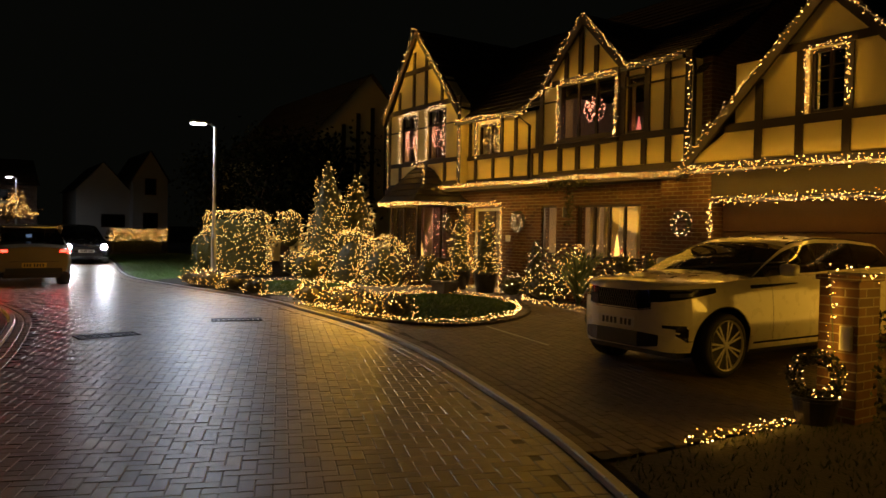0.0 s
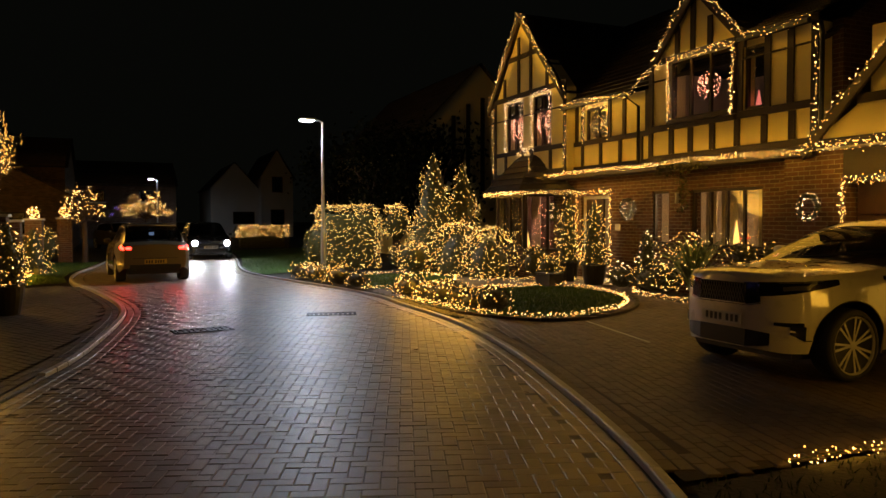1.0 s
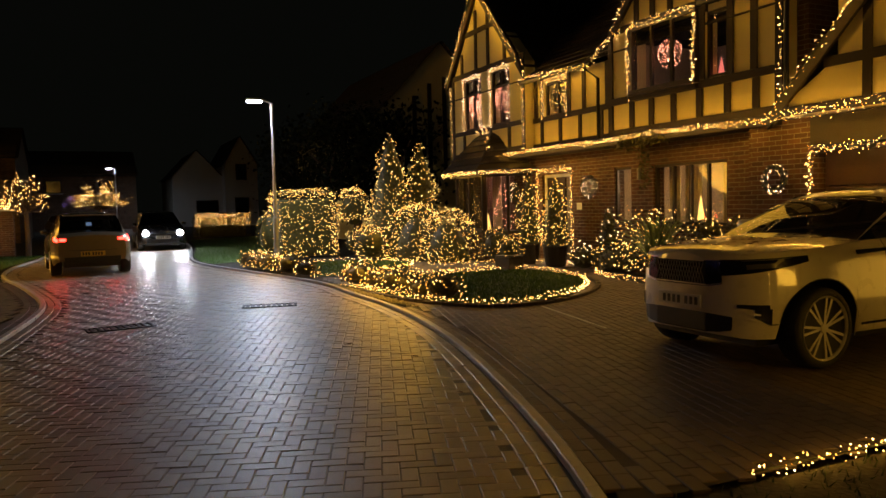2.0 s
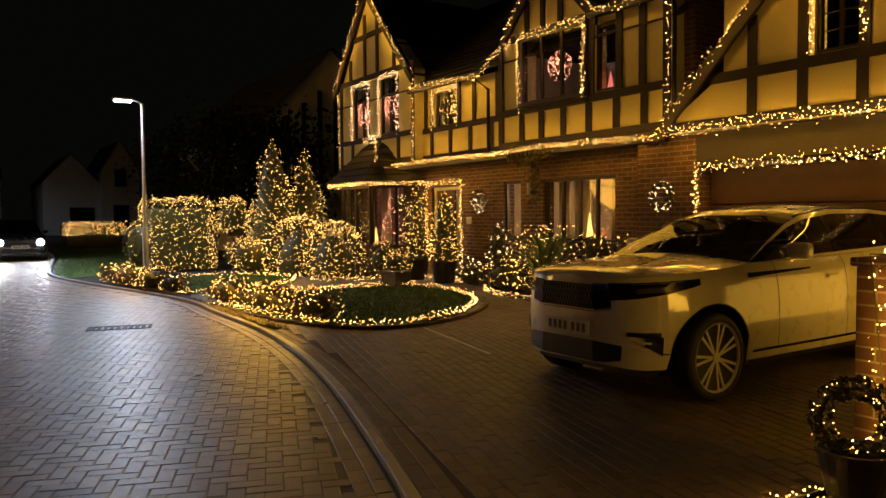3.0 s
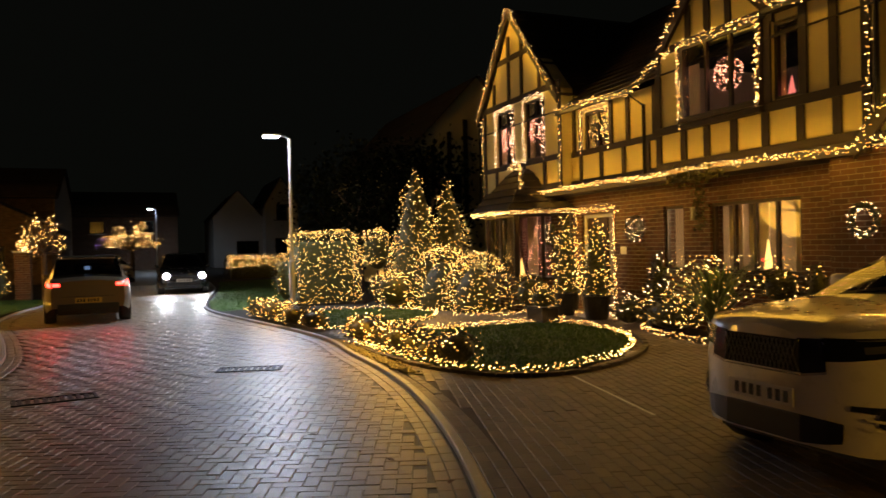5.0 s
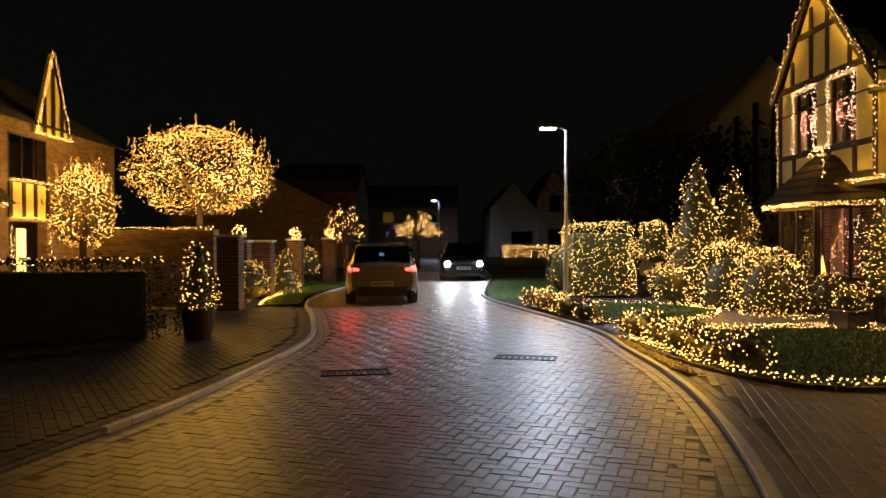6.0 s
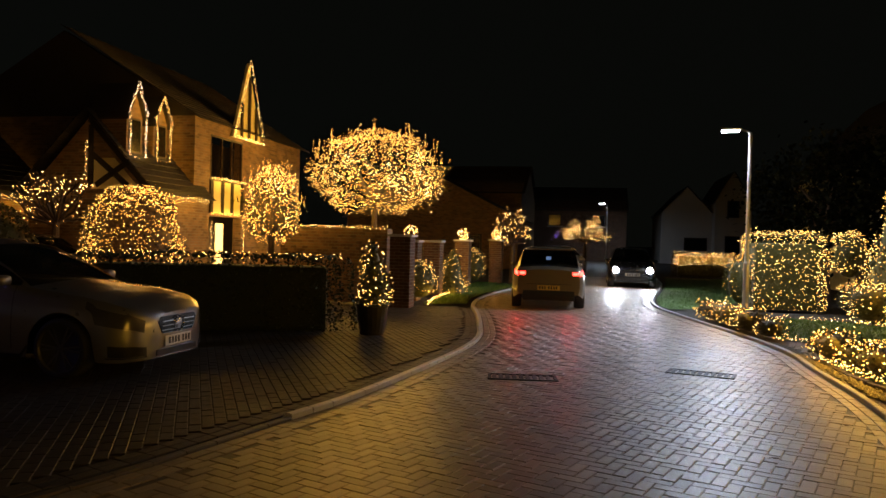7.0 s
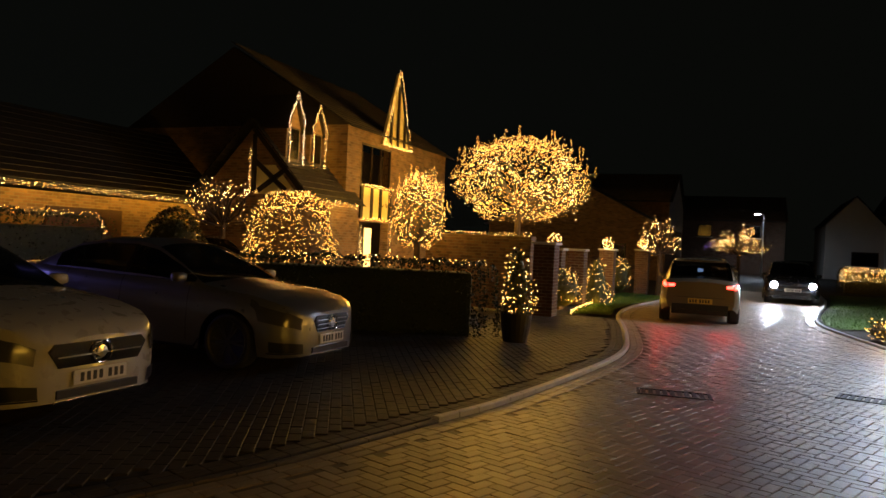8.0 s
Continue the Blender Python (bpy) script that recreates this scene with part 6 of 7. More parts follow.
# diamond mesh of the grille, dark band to the lamps, side vents and bumper fins
for k in range(16):
    for lean_ in (1, -1):
        y0 = -0.30 + 0.034 * k
        pts = [(y0, 0.725), (y0 + 0.005, 0.725), (y0 + 0.075, 0.91), (y0 + 0.07, 0.91)]
        part("grille_bar", prism(bmesh.new(), [(lean_ * y, z) for y, z in pts], "x", f + 0.0125, f + 0.017), M_STEELDARK, suv)
for sd in (1, -1):
    part("grille_wing", wedge(0.0, 0.035, (0.715, 0.745), (0.925, 0.93), sd, 0.006), M_GLOSSBLACK, suv, smooth=True)
    part("grille_lip", wedge(0.0, 0.035, (0.70, 0.73), (0.713, 0.743), sd, 0.008), M_CHROME, suv, smooth=True)
    part("lamp_housing", wedge(0.035, 0.62, (0.80, 0.915), (0.935, 0.965), sd, 0.004), M_GLOSSBLACK, suv, "dark lamp housing", smooth=True)
    part("daytime_lamp", wedge(0.12, 0.46, (0.925, 0.945), (0.932, 0.951), sd, 0.008), M_STEELDARK, suv, smooth=True)
    part("intake_corner", wedge(0.0, 0.07, (0.31, 0.34), (0.475, 0.455), sd, 0.006), M_BLACK, suv, smooth=True)
    part("bumper_vent", wedge(0.085, 0.27, (0.535, 0.515), (0.565, 0.565), sd, 0.006), M_GLOSSBLACK, suv, smooth=True)
    part("bumper_vent", wedge(0.17, 0.285, (0.46, 0.39), (0.545, 0.53), sd, 0.007), M_GLOSSBLACK, suv, smooth=True)
    for k in range(2):
        part("vent_fin", wedge(0.13, 0.21, (0.485 - 0.05 * k, 0.475 - 0.05 * k), (0.505 - 0.05 * k, 0.49 - 0.05 * k), sd, 0.012), M_WHITEPAINT, suv, smooth=True)
    part("bumper_crease", wedge(0.285, 0.335, (0.395, 0.395), (0.405, 0.405), sd, 0.005), M_BLACK, suv, smooth=True)
    part("wing_vent", wedge(1.17, 2.05, (0.945, 0.985), (0.985, 0.995), sd, 0.006), M_GLOSSBLACK, suv, smooth=True)
    part("side_strip", suv_c.patch(suv_c.side, np.linspace(1.2, 3.1, 20), np.linspace(0.125, 0.152, 2), sd, 0.007), M_GLOSSBLACK, suv, smooth=True)
    part("arch_lining", suv_c.patch(suv_c.side, np.linspace(0.34, 1.16, 30), np.linspace(0.0, 0.03, 2), sd, 0.004), M_BLACK, suv, smooth=True)
    part("roof_bar", tube(bmesh.new(), [tuple(suv_c.cabin(np.array([q]), np.array([1.04]))[0] * np.array([1, sd, 1])) for q in np.linspace(2.2, 4.0, 12)], 0.012), M_GLOSSBLACK, suv)

hatch, hc = build_car("hatchback", "hatchback driving off with red tail lights lit, amber light in its paint", HATCH, pose(-17.05, -5.63, 0, 0, 0, 184.6), M_AMBERLIT, lit="tail")
part("spoiler", B(-HATCH["L"] / 2 + 0.52, -HATCH["L"] / 2 + 0.80, -0.56, 0.56, 1.395, 1.43, bevel=0.012), M_AMBERLIT, hatch)
part("rear_wiper", B(-HATCH["L"] / 2 + 0.2, -HATCH["L"] / 2 + 0.22, -0.2, 0.02, 1.05, 1.065), M_BLACK, hatch)
part("rear_glow", B(-HATCH["L"] / 2 + 0.75, -HATCH["L"] / 2 + 0.76, -0.06, 0.06, 1.16, 1.24), M_SCREEN, hatch, "bluish screen glow behind the rear window")
for sd in (0.62, -0.62):
    part("tail_lamp_block", B(-HATCH["L"] / 2 - 0.01, -HATCH["L"] / 2 + 0.05, sd - 0.07, sd + 0.07, 0.82, 0.89, bevel=0.02), M_TAIL, hatch, "lit red tail light")
dark, _ = build_car("hatchback", "dark car facing along the road with headlights on", HATCH, pose(-27.3, -3.02, 0, 0, 0, 0), M_DARKPAINT)
for sd in (0.6, -0.6):
    part("lit_headlight", lathe(bmesh.new(), [(0.01, 0.03), (0.075, 0.028), (0.105, 0.01), (0.105, -0.02)], 18, Matrix.Translation((HATCH["L"] / 2 + 0.0, sd, 0.66)) @ pose(0, 0, 0, 0, 90, 0)), M_HEAD, dark, "lit white headlight")
silver, sc = build_car("saloon", "silver saloon parked nose out on the driveway", SALOON, pose(-5.0, -11.33, 0.018, 0, 0, 90), M_SILVER)
white, wc = build_car("saloon", "white car with round chrome badge parked on the driveway", SALOON, pose(-1.87, -11.59, 0.018, 0, 0, 90), M_DIMWHITE)
for ob in (silver, white):
    fx = SALOON["L"] / 2
    gw = 0.38 if ob is silver else 0.47
    part("grille", prism(bmesh.new(), [(-gw, 0.585), (-gw + 0.05, 0.64), (gw - 0.05, 0.64), (gw, 0.585), (gw - 0.08, 0.455), (-gw + 0.08, 0.455)], "x", fx - 0.16, fx + 0.012), M_GLOSSBLACK, ob)
    for k in range(3) if ob is silver else (1,):
        part("grille_bar", B(fx + 0.013, fx + 0.024, -gw + 0.06, gw - 0.06, 0.485 + 0.048 * k, 0.496 + 0.048 * k), M_CHROME, ob)
    bm = bmesh.new()
    tube(bm, [(fx + 0.03, 0.09 * math.cos(a), 0.55 + 0.09 * math.sin(a)) for a in np.linspace(0, 2 * math.pi, 25)], 0.008)
    lathe(bm, [(0.004, 0.018), (0.05, 0.014), (0.062, 0.0)], 20, Matrix.Translation((fx + 0.014, 0, 0.55)) @ pose(0, 0, 0, 0, 90, 0))
    part("badge", bm, M_CHROME, ob, "round chrome badge")
    cc = sc if ob is silver else wc
    for sd in (1, -1):
        part("side_intake", cc.patch(cc.side, np.linspace(0.03, 0.3, 8), np.linspace(0.1, 0.3, 4), sd, 0.005), M_BLACK, ob, smooth=True)
        part("intake_trim", cc.patch(cc.side, np.linspace(0.03, 0.33, 8), np.linspace(0.07, 0.095, 2), sd, 0.009), M_CHROME, ob, smooth=True)
far_car, _ = build_car("hatchback", "pale parked car at the far end of the road", HATCH, pose(-39.0, -6.2, 0, 0, 0, 20), M_SILVER)


# ---------------------------------------------------------------- across the road
shrub("box", -8.7, -10.6, (0.8, 4.6, 1.22), "dark clipped hedge between two driveways", 0, 6000, 0.06, mat=M_YEW, turn=-159 + 180, name="hedge", category="hedge")
garland([(-9.4, -8.65, 1.24), (-8.4, -11.4, 1.24), (-7.95, -12.6, 1.24)], "warm fairy lights along the hedge top", 22, 0.04)
shrub("box", -6.2, -16.2, (5.0, 0.9, 1.75), "dark clipped hedge behind the parked cars", 0, 5000, 0.06, mat=M_YEW, turn=8, name="hedge", category="hedge")
garland([(-4.0, -15.8, 1.78), (-6.5, -16.15, 1.78), (-8.4, -16.45, 1.78), (-8.7, -16.45, 1.2)], "warm fairy lights along the dark hedge top", 20, 0.05)
potted(-8.95, -7.95, 0.26, 0.5, 1.05, "hedge end", 230)

# lit shrub and trees
shrub("ball", -11.6, -14.05, (1.85, 1.85, 2.5), "large rounded bush covered in warm fairy lights", 3900, 5000, 0.07, lump=0.3, mat=M_RUSTLEAF, bulb_mat=M_AMBER, r=0.0078)


def bare_tree(x, y, h, crown, cz, label, bulbs, leaves=0, mat=None, seed=1, r=0.0105):
    """A tree of trunk, limbs and fine twigs, wound with lights."""
    g = np.random.default_rng(seed)
    ob = thing("tree", label, "tree", m=pose(x, y, 0))
    bm = bmesh.new()
    tube(bm, [(0, 0, 0), (0.03, 0.02, cz * 0.3), (0, 0, cz - crown[2] * 0.5)], 0.11, 0.08, 8)
    part("trunk", bm, M_BARK, ob)
    bm = bmesh.new()
    tips = []
    base = Vector((0, 0, cz - crown[2] * 0.55))
    for i in range(26):
        a = g.uniform(0, 2 * math.pi)
        e = g.uniform(-0.35, 1.0)
        q = Vector((math.cos(a) * crown[0] * math.sqrt(max(0.05, 1 - e * e)), math.sin(a) * crown[1] * math.sqrt(max(0.05, 1 - e * e)), crown[2] * e)) + Vector((0, 0, cz))
        q = base.lerp(q, g.uniform(0.85, 1.1))
        mid = base.lerp(q, 0.5) + Vector(g.normal(0, 0.12, 3))
        tube(bm, [base, mid, q], 0.04, 0.012, 5)
        tips.append((base, mid, q))
        for _ in range(7):
            t = g.uniform(0.35, 1)
            p0 = mid.lerp(q, t)
            p1 = p0 + Vector(g.normal(0, 0.35, 3)) * crown[0] * 0.4 + Vector((0, 0, 0.1 * crown[2]))
            tube(bm, [p0, p1], 0.012, 0.004, 4)
            tips.append((p0, p0.lerp(p1, 0.5), p1))
    part("branching", bm, M_BARK, ob)
    pts = []
    for _ in range(bulbs):
        a_, b_, c_ = tips[g.integers(len(tips))]
        t = g.uniform(0, 1)
        q = (a_.lerp(b_, t * 2) if t < 0.5 else b_.lerp(c_, t * 2 - 1)) + Vector(g.normal(0, 0.05, 3))
        pts.append((q.x + x, q.y + y, q.z))
    if leaves:
        lp = []
        for _ in range(leaves):
            a_, b_, c_ = tips[g.integers(len(tips))]
            q = b_.lerp(c_, g.uniform(0, 1)) + Vector(g.normal(0, 0.1, 3))
            lp.append(tuple(q))
        link("crown", leaves_mesh(lp, 0.07), M_LEAF, ob)
    fairy(pts, "warm fairy lights wound through a tree's branches", mat, r, name="fairy_light_net")
    return ob


def lit_crown(x, y, z, rx, rz, n, label, seed):
    """A dense clipped crown: limbs and twigs close to its outline, bulbs all over and upright shoots."""
    g = np.random.default_rng(seed)
    bare_tree(x, y, 0, (rx * 0.85, rx * 0.85, rz * 0.85), z, label, n // 4, 1500, seed=seed)
    q = g.normal(0, 1, (n, 3))
    q /= np.linalg.norm(q, axis=1)[:, None]
    q[:, 2] = np.where(q[:, 2] < -0.75, -q[:, 2], q[:, 2])
    k = (0.86 + 0.14 * np.array([noise.noise(Vector(v) * 2.4) for v in q]))[:, None] * g.uniform(0.82, 1.05, (n, 1))
    q[:, :2] *= (1 - 0.4 * np.clip(-q[:, 2:], 0, 1))
    p = q * k * np.array([rx, rx, rz]) + np.array([x, y, z])
    shoots = []
    for _ in range(46):
        a, rr = g.uniform(0, 2 * math.pi), rx * math.sqrt(g.uniform(0, 0.95))
        zz = z + rz * math.sqrt(max(0, 1 - (rr / rx) ** 2)) * 0.9
        for t in np.arange(0, g.uniform(0.1, 0.45), 0.035):
            shoots.append((x + rr * math.cos(a) + g.normal(0, 0.015), y + rr * math.sin(a) + g.normal(0, 0.015), zz + t - 0.1))
    fairy(np.concatenate([p, np.array(shoots)]), "dense warm fairy lights over a clipped tree crown", M_AMBER, r=0.0078, name="fairy_light_net")


lit_crown(-19.4, -11.1, 3.4, 2.4, 1.7, 5000, "round-headed tree covered in warm fairy lights", 3)
lit_crown(-14.7, -12.35, 2.15, 0.82, 1.28, 1250, "small round-headed tree covered in warm fairy lights", 7)
bare_tree(-25.4, -7.45, 2.4, (0.75, 0.75, 0.8), 2.0, "small bare tree wound with fairy lights", 260, seed=4)
bare_tree(-39.4, -4.9, 2.8, (1.3, 1.3, 0.8), 2.1, "spreading bare tree wound with yellow lights", 620, seed=5)
bare_tree(-13.1, -17.2, 2.8, (0.9, 0.9, 0.9), 2.2, "bare tree wound with fairy lights behind the hedge", 220, seed=6)
garland([(-39.4, -6.7, 1.8), (-39.4, -6.3, 2.3), (-39.4, -6.0, 2.1)], "violet fairy lights by the far tree", 24, 0.08, M_BLUE)


def pillar(x, y, h, label, lantern=False):
    ob = thing("brick_pillar", label, "pillar", "brick gate pillars", m=pose(x, y, 0))
    part("shaft", B(-0.24, 0.24, -0.24, 0.24, 0, h, bevel=0.006), M_BRICK, ob)
    part("cap", B(-0.29, 0.29, -0.29, 0.29, h + 0.002, h + 0.06, bevel=0.012), M_KERB, ob)
    if lantern:
        wreath(x, y, h + 0.24, 0.13, "small lit hoop on top of a brick pillar", 70, M_WARM, 0.05, turn=90, bulb=0.016)


pillar(-13.9, -8.75, 1.62, "dark unlit brick gate pillar")
pillar(-18.2, -8.95, 1.5, "brick gate pillar beside the verge")
pillar(-22.0, -8.75, 1.55, "brick gate pillar with lit hoop on top", True)
pillar(-25.7, -8.1, 1.6, "brick gate pillar with lit hoop on top", True)
pillar(-16.1, -9.1, 1.5, "brick gate pillar beside the verge", True)
bw = thing("garden_wall", "buff brick garden wall with lights along its top", "wall", kind="structure")
cant(-14.6, -9.2, -15.5, -12.3, 0, 1.8, 0.22, "brick_face", M_OCHRE, bw)
cant(-26.0, -9.35, -14.4, -9.35, 0, 0.75, 0.22, "brick_face", M_OCHRE, bw)
garland([(-14.52, -9.3, 1.84), (-15.38, -12.3, 1.84)], "warm fairy lights along the garden wall", 20, 0.03)
garland([(-14.75, -8.3, 0.06), (-16.5, -8.5, 0.06), (-21.5, -8.5, 0.06)], "warm fairy lights laid along the verge", 24, 0.03)
shrub("ball", -15.7, -8.75, (1.0, 0.9, 1.0), "leafy bush with warm fairy lights before the pillars", 280, 1500, 0.06)
shrub("cone", -18.9, -8.5, (0.9, 0.9, 1.35), "small conifer with warm fairy lights on the verge", 240, 1200, 0.06, name="conifer", category="conifer")
shrub("ball", -23.5, -8.6, (0.8, 0.8, 1.3), "small lit bush between brick pillars", 170, 900, 0.06)

# house across the road
lh = thing("house", "brick house across the road with lit dormers and oriel", "house")
part("wing_wall", B(-17.0, -14.3, -19.0, -15.4, 0, 2.6), M_OCHRE, lh)
part("wing_gable", prism(bmesh.new(), [(-15.4, 2.603), (-19.0, 2.603), (-17.2, 4.55)], "x", -17.0, -14.3), M_OCHRE, lh)
for a, b in (((-17.15, 2.7), (-17.15, 4.3)), ((-15.5, 2.66), (-17.2, 4.45)), ((-17.0, 2.75), (-16.1, 3.35)), ((-17.1, 3.55), (-16.1, 2.75))):
    d = Vector((b[0] - a[0], b[1] - a[1])).normalized()
    n = Vector((-d.y, d.x)) * 0.07
    part("timber", prism(bmesh.new(), [(a[0] + n.x, a[1] + n.y), (b[0] + n.x, b[1] + n.y), (b[0] - n.x, b[1] - n.y), (a[0] - n.x, a[1] - n.y)], "x", -14.28, -14.24), M_TIMBER, lh)
slope(roof_slope((-14.05, -15.15, 2.5), (-17.0, -15.15, 2.5), (-17.0, -17.2, 4.7), (-14.05, -17.2, 4.7)), M_TILE, lh)
slope(roof_slope((-17.0, -19.3, 2.5), (-14.05, -19.3, 2.5), (-14.05, -17.2, 4.7), (-17.0, -17.2, 4.7)), M_TILE, lh)
for dx0, dx1, top in ((-14.98, -14.2, 5.42), (-16.12, -15.38, 5.3)):
    dm = new("dormer")
    dm.parent = lh
    cx = (dx0 + dx1) / 2
    part("front", prism(bmesh.new(), [(dx0 + 0.06, 3.45), (dx1 - 0.06, 3.45), (dx1 - 0.06, 4.55), (cx, top - 0.15), (dx0 + 0.06, 4.55)], "y", -17.2, -16.15), M_OCHRE, dm)
    part("window_frame", B(dx0 + 0.16, dx1 - 0.16, -16.146, -16.1, 3.6, 4.5), M_UPVC, dm)
    part("pane", B(dx0 + 0.21, dx1 - 0.21, -16.098, -16.092, 3.65, 4.45), M_GLOSSBLACK, dm)
    for e in (dx0, dx1):
        part("dormer_roof", prism(bmesh.new(), [(e, 4.5), (cx, top), (cx, top - 0.07), (e, 4.43)], "y", -17.2, -16.05), M_TILE, dm)
    garland([(dx0 + 0.05, -16.03, 3.5), (dx0 + 0.05, -16.03, 4.5), (dx0 - 0.02, -16.03, 4.6), (cx, -16.03, top), (dx1 + 0.02, -16.03, 4.6), (dx1 - 0.05, -16.03, 4.5), (dx1 - 0.05, -16.03, 3.45), (dx0 + 0.05, -16.03, 3.45)], "warm fairy lights outlining a roof dormer", 34, 0.03, M_COLD if dx1 > -15 else M_WARM)
part("render_panel", prism(bmesh.new(), [(-17.15, 2.66), (-15.75, 2.66), (-17.15, 4.15)], "x", -14.298, -14.282), M_RENDER, lh)
garland([(-14.2, -17.0, 2.72), (-14.2, -17.25, 2.75), (-14.2, -17.25, 3.9)], "warm fairy lights on the gable end", 22, 0.03)
garland([(-14.1, -15.1, 2.5), (-16.6, -15.1, 2.5)], "warm fairy lights along the low eaves", 30, 0.05)
part("main_wall", wall_mesh(-24, -16.42, 0, 4.9, -15.78, -15.5, [(-19.3, -17.3, 0.05, 2.1), (-19.3, -17.3, 3.2, 4.5)]), M_OCHRE, lh)
part("end_wall", B(-16.7, -16.42, -24, -15.783, 0, 4.9), M_OCHRE, lh)
# tile colour puts the unlit wall's darkness on this gable
part("main_gable", prism(bmesh.new(), [(-15.5, 4.903), (-24, 4.903), (-19.75, 7.4)], "x", -16.7, -16.42), M_TILE, lh, "gable end darkened with tile colour")
slope(roof_slope((-16.2, -15.2, 4.75), (-24.2, -15.2, 4.75), (-24.2, -19.7, 7.5), (-16.2, -19.7, 7.5)), M_TILE, lh)
part("back_wall", B(-24, -16.7, -24, -23.7, 0, 4.9), M_OCHRE, lh)
part("room_wall", B(-24, -16.7, -18.0, -17.9, 0, 4.8), M_ROOM, lh)
part("oriel_gable", prism(bmesh.new(), [(-20.35, 4.6), (-18.45, 4.6), (-19.4, 7.05)], "y", -15.47, -15.38), M_RENDER, lh)
for x in (-19.9, -19.4, -18.9):
    timber(x, 4.65, x, 5.7 if x != -19.4 else 6.6, 0.12, y=-15.38 + 0.04, parent=lh, t=-0.035)
window(-19.3, -17.3, 3.2, 4.5, -15.56, lh, 3)
for x in (-19.25, -18.6, -18.0, -17.35):
    part("timber", B(x - 0.08, x + 0.08, -15.497, -15.44, 2.2, 3.15), M_TIMBER, lh)
part("render_panel", B(-19.3, -17.3, -15.498, -15.47, 2.2, 3.15), M_RENDER, lh)
part("doorway", B(-18.3, -17.9, -15.62, -15.58, 0.1, 1.9), M_CANDLE, lh, "brightly lit glazed porch")
garland([(-20.45, -15.3, 4.6), (-19.4, -15.3, 7.12), (-18.4, -15.3, 4.6), (-20.45, -15.3, 4.6)], "warm fairy lights outlining a pointed gable", 30, 0.03)
for z in (3.22, 2.18):
    garland([(-19.4, -15.4, z), (-17.25, -15.4, z)], "warm fairy lights across the oriel front", 34, 0.03)
garland([(-19.3, -15.4, 0.2), (-19.3, -15.4, 2.0)], "warm fairy lights beside the porch", 30, 0.06)
garland([(-17.3, -15.4, 0.2), (-17.3, -15.4, 2.0)], "warm fairy lights beside the porch", 30, 0.06)

# long low garage beyond the parked cars
gg = thing("garage", "low buff brick garage with lights under its eaves", "garage")
part("wall", B(-16.5, -8.8, -24, -20.1, 0, 2.35), M_OCHRE, gg)
part("door", B(-12.5, -10.2, -20.097, -20.04, 0.02, 2.0), M_DARKDOOR, gg)
slope(roof_slope((-8.5, -19.8, 2.4), (-16.8, -19.8, 2.4), (-16.8, -22.2, 4.6), (-8.5, -22.2, 4.6)), M_TILE, gg)
slope(roof_slope((-16.8, -24.3, 2.4), (-8.5, -24.3, 2.4), (-8.5, -22.2, 4.6), (-16.8, -22.2, 4.6)), M_TILE, gg)
garland([(-8.6, -19.75, 2.48), (-16.0, -19.75, 2.42)], "warm fairy lights along the garage eaves", 30, 0.05)
nw = thing("house", "brick end wall of a neighbouring house", "house")
part("wall", B(-8.0, -3.0, -26, -19.5, 0, 3.2), M_OCHRE, nw)
slope(roof_slope((-2.8, -19.2, 3.2), (-8.3, -19.2, 3.2), (-8.3, -22.7, 6.8), (-2.8, -22.7, 6.8)), M_TILE, nw)
shrub("ball", -9.9, -15.9, (1.4, 1.4, 2.0), "dark leafy bush beside the garage", 0, 1800, 0.08)
dcar, _ = build_car("hatchback", "dark car parked behind the hedge", HATCH, pose(-11.6, -16.6, 0, 0, 0, 60), M_DARKPAINT)


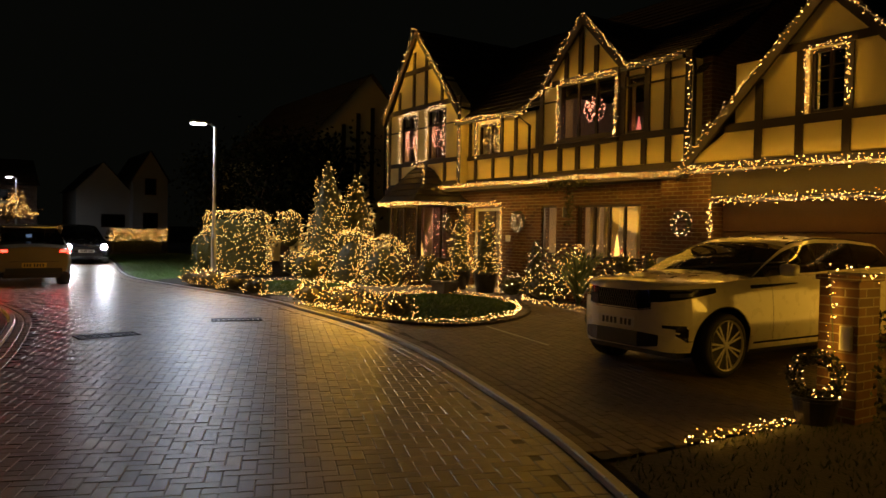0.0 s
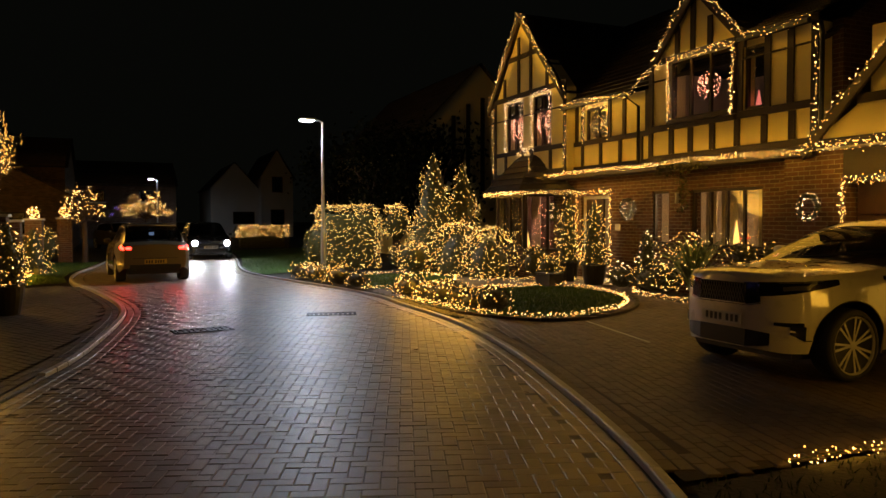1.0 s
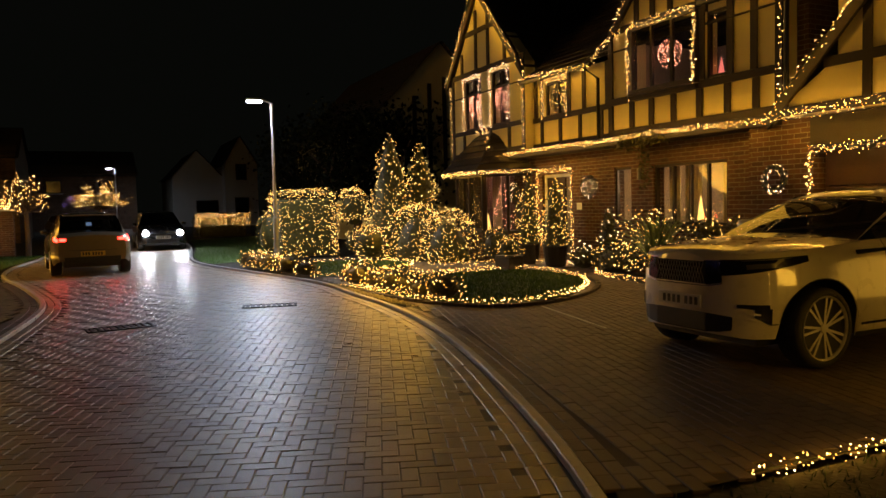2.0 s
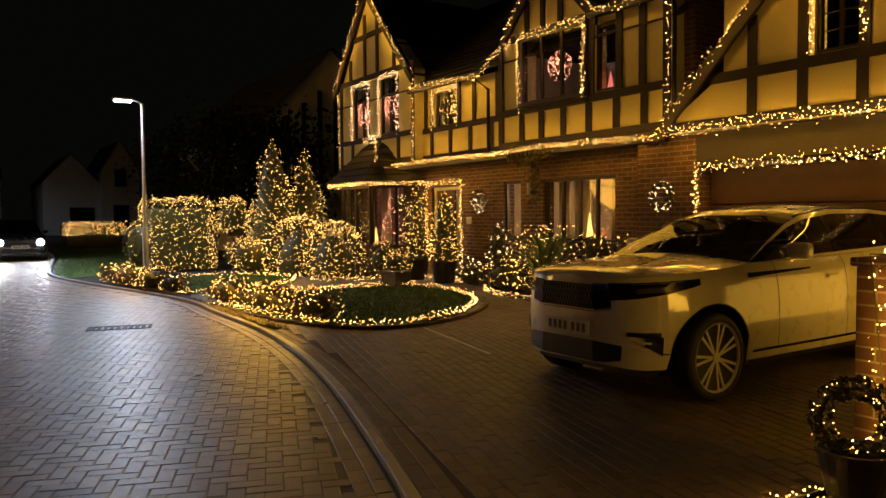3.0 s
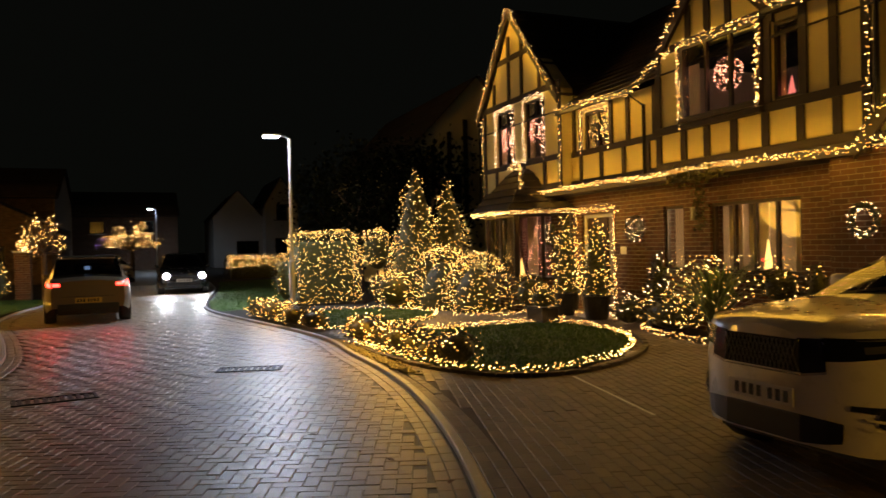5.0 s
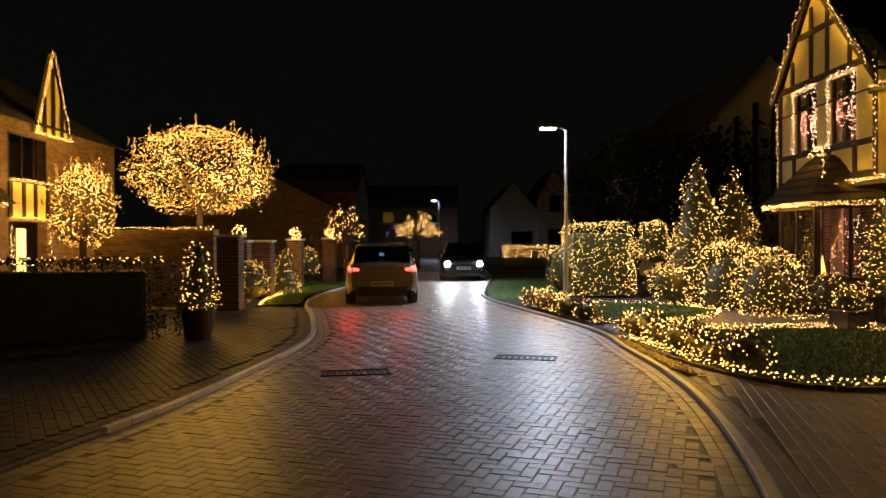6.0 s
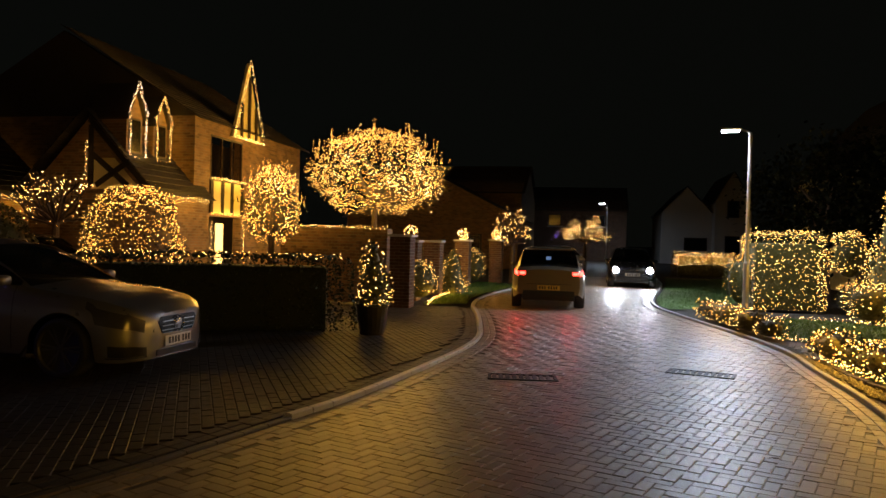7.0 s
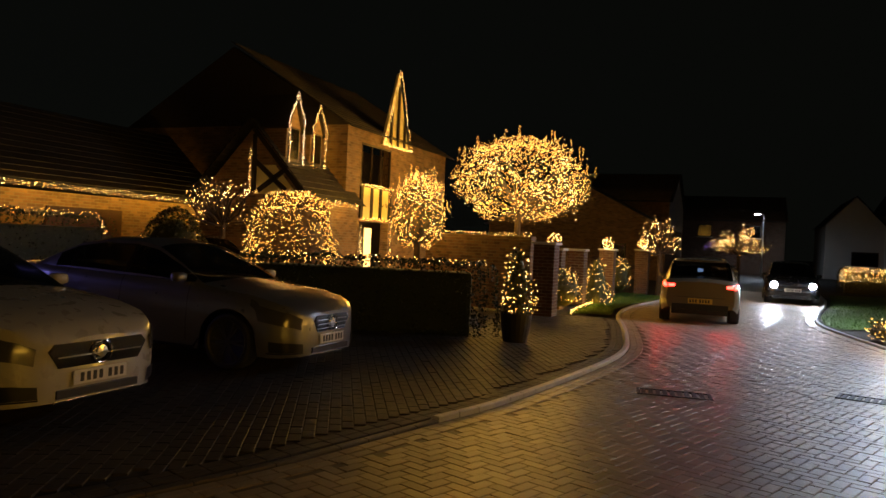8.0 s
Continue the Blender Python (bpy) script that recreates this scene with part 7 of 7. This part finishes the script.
# ---------------------------------------------------------------- houses further off
def far_house(x0, x1, y0, y1, eave, ridge, wall, label, axis="x", wins=()):
    """A plain gabled house; the ridge runs along the axis. Windows stand on the +x end: (y, z, w, h)."""
    ob = thing("house", label, "house", "distant houses")
    part("wall", B(x0, x1, y0, y1, 0, eave), wall, ob)
    if axis == "x":
        my = (y0 + y1) / 2
        part("gable", prism(bmesh.new(), [(y0, eave), (y1, eave), (my, ridge)], "x", x0, x1), wall, ob)
        slope(roof_slope((x0 - 0.2, y0 - 0.25, eave - 0.2), (x1 + 0.2, y0 - 0.25, eave - 0.2), (x1 + 0.2, my, ridge + 0.05), (x0 - 0.2, my, ridge + 0.05)), M_TILE, ob)
        slope(roof_slope((x1 + 0.2, y1 + 0.25, eave - 0.2), (x0 - 0.2, y1 + 0.25, eave - 0.2), (x0 - 0.2, my, ridge + 0.05), (x1 + 0.2, my, ridge + 0.05)), M_TILE, ob)
    else:
        mx = (x0 + x1) / 2
        part("gable", prism(bmesh.new(), [(x0, eave), (x1, eave), (mx, ridge)], "y", y0, y1), wall, ob)
        slope(roof_slope((x1 + 0.25, y0 - 0.2, eave - 0.2), (x1 + 0.25, y1 + 0.2, eave - 0.2), (mx, y1 + 0.2, ridge + 0.05), (mx, y0 - 0.2, ridge + 0.05)), M_TILE, ob)
        slope(roof_slope((x0 - 0.25, y1 + 0.2, eave - 0.2), (x0 - 0.25, y0 - 0.2, eave - 0.2), (mx, y0 - 0.2, ridge + 0.05), (mx, y1 + 0.2, ridge + 0.05)), M_TILE, ob)
    for y, z, w, h in wins:
        wd = new("window")
        wd.parent = ob
        part("frame", B(x1 + 0.002, x1 + 0.06, y - w / 2, y + w / 2, z, z + h), M_UPVC, wd)
        part("pane", B(x1 + 0.062, x1 + 0.07, y - w / 2 + 0.08, y + w / 2 - 0.08, z + 0.08, z + h - 0.08), M_GLOSSBLACK, wd)
        part("sill", B(x1 + 0.002, x1 + 0.12, y - w / 2 - 0.08, y + w / 2 + 0.08, z - 0.08, z - 0.003), M_WHITEWALL, wd)
    return ob


far_house(-76, -66, 6.0, 9.0, 5.6, 8.2, M_WHITEWALL, "pale rendered house with steep gable at the road's end", wins=((7.5, 4.2, 1.0, 1.5), (7.5, 0.6, 1.3, 2.0)))
far_house(-78, -67.5, 1.6, 6.0, 4.6, 7.0, M_WHITEWALL, "pale rendered house wing with low gable", wins=((4.6, 1.2, 2.0, 1.2),))
far_house(-80, -67, -14, -1.5, 4.8, 7.2, M_BRICK, "dark brick house at the road's end", "y", wins=((-4, 3.2, 1.2, 1.1), (-8, 3.2, 1.2, 1.1)))
far_house(-50, -40, -19, -8.7, 3.0, 5.5, M_OCHRE, "brick house behind the lit tree", wins=((-11.5, 0.8, 1.4, 1.2),))
far_house(-62, -50, -18, -9.5, 5.2, 7.5, M_OCHRE, "dark brick house beyond the pillars", "y")
neighbour = far_house(-36, -24.5, 5.0, 11.5, 4.9, 8.3, M_RENDER, "half-timbered neighbouring house in the dark", wins=((7.0, 3.2, 1.0, 1.2),))
for yy in (5.6, 6.3, 7.0, 7.7, 8.4, 9.1, 9.8, 10.5):
    part("timber", B(-24.495, -24.45, yy - 0.09, yy + 0.09, 2.8, 5.0 + 2.0 * max(0, 1 - abs(yy - 8.25) / 2.6)), M_TIMBER, neighbour)

# lit hedge and dark trees by the far bend
shrub("box", -38.3, 1.2, (0.8, 3.1, 1.25), "low hedge hung with warm fairy lights", 0, 2500, 0.08, name="hedge", category="hedge")
q = np.stack([np.full(330, -37.8) + rng.normal(0, 0.04, 330), rng.uniform(-0.3, 2.7, 330), 0.55 + 0.75 * rng.random(330) ** 0.7], 1)
fairy(q, "curtain of warm fairy lights hung on a low hedge", r=0.011, name="fairy_light_net")


def dark_tree(x, y, h, w, seed):
    g = np.random.default_rng(seed)
    ob = thing("tree", "dark leafy tree standing against the night sky", "tree", "dark trees", m=pose(x, y, 0))
    bm = bmesh.new()
    tube(bm, [(0, 0, 0), (0.1, 0, h * 0.3), (0, 0.1, h * 0.65)], 0.22, 0.08, 8)
    for i in range(9):
        a = g.uniform(0, 6.28)
        tube(bm, [(0, 0, h * (0.25 + 0.04 * i)), (math.cos(a) * w * 0.4, math.sin(a) * w * 0.4, h * (0.4 + 0.05 * i))], 0.07, 0.02, 5)
    part("trunk", bm, M_BARK, ob)
    pts = []
    for _ in range(22):
        c = Vector((g.normal(0, w * 0.3), g.normal(0, w * 0.3), h * g.uniform(0.35, 0.95)))
        pts.append(np.array(c) + g.normal(0, 0.42, (130, 3)))
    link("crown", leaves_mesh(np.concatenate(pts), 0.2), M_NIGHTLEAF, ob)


for i, (x, y, h, w) in enumerate(((-22, 2.5, 4.6, 2.2), (-24, 4.2, 5.2, 2.6), (-20.5, 4.5, 4.8, 2.2), (-30, 3.6, 5.0, 2.6))):
    dark_tree(x, y, h, w, 20 + i)

# single paving blocks where the camera passes nearest
proto = paver_mesh(np.zeros(1), np.zeros(1), np.zeros(1), 0.2, 0.1, tilt=0.0)
proto.materials.append(M_PAVERO)
for x, y, a in near_blocks:
    pb = new("paving_block", proto)
    pb.parent = road
    pb.matrix_local = pose(x, y, rng.normal(0, 0.0012), math.degrees(rng.normal(0, 0.006)), math.degrees(rng.normal(0, 0.006)), math.degrees(a))
proto = proto.copy()
proto.materials[0] = M_DRIVEO
for x, y, a in near_drive:
    pb = new("paving_block", proto)
    pb.parent = drive
    pb.matrix_local = pose(x, y, 0.004 + rng.normal(0, 0.0012), math.degrees(rng.normal(0, 0.006)), math.degrees(rng.normal(0, 0.006)), math.degrees(a))
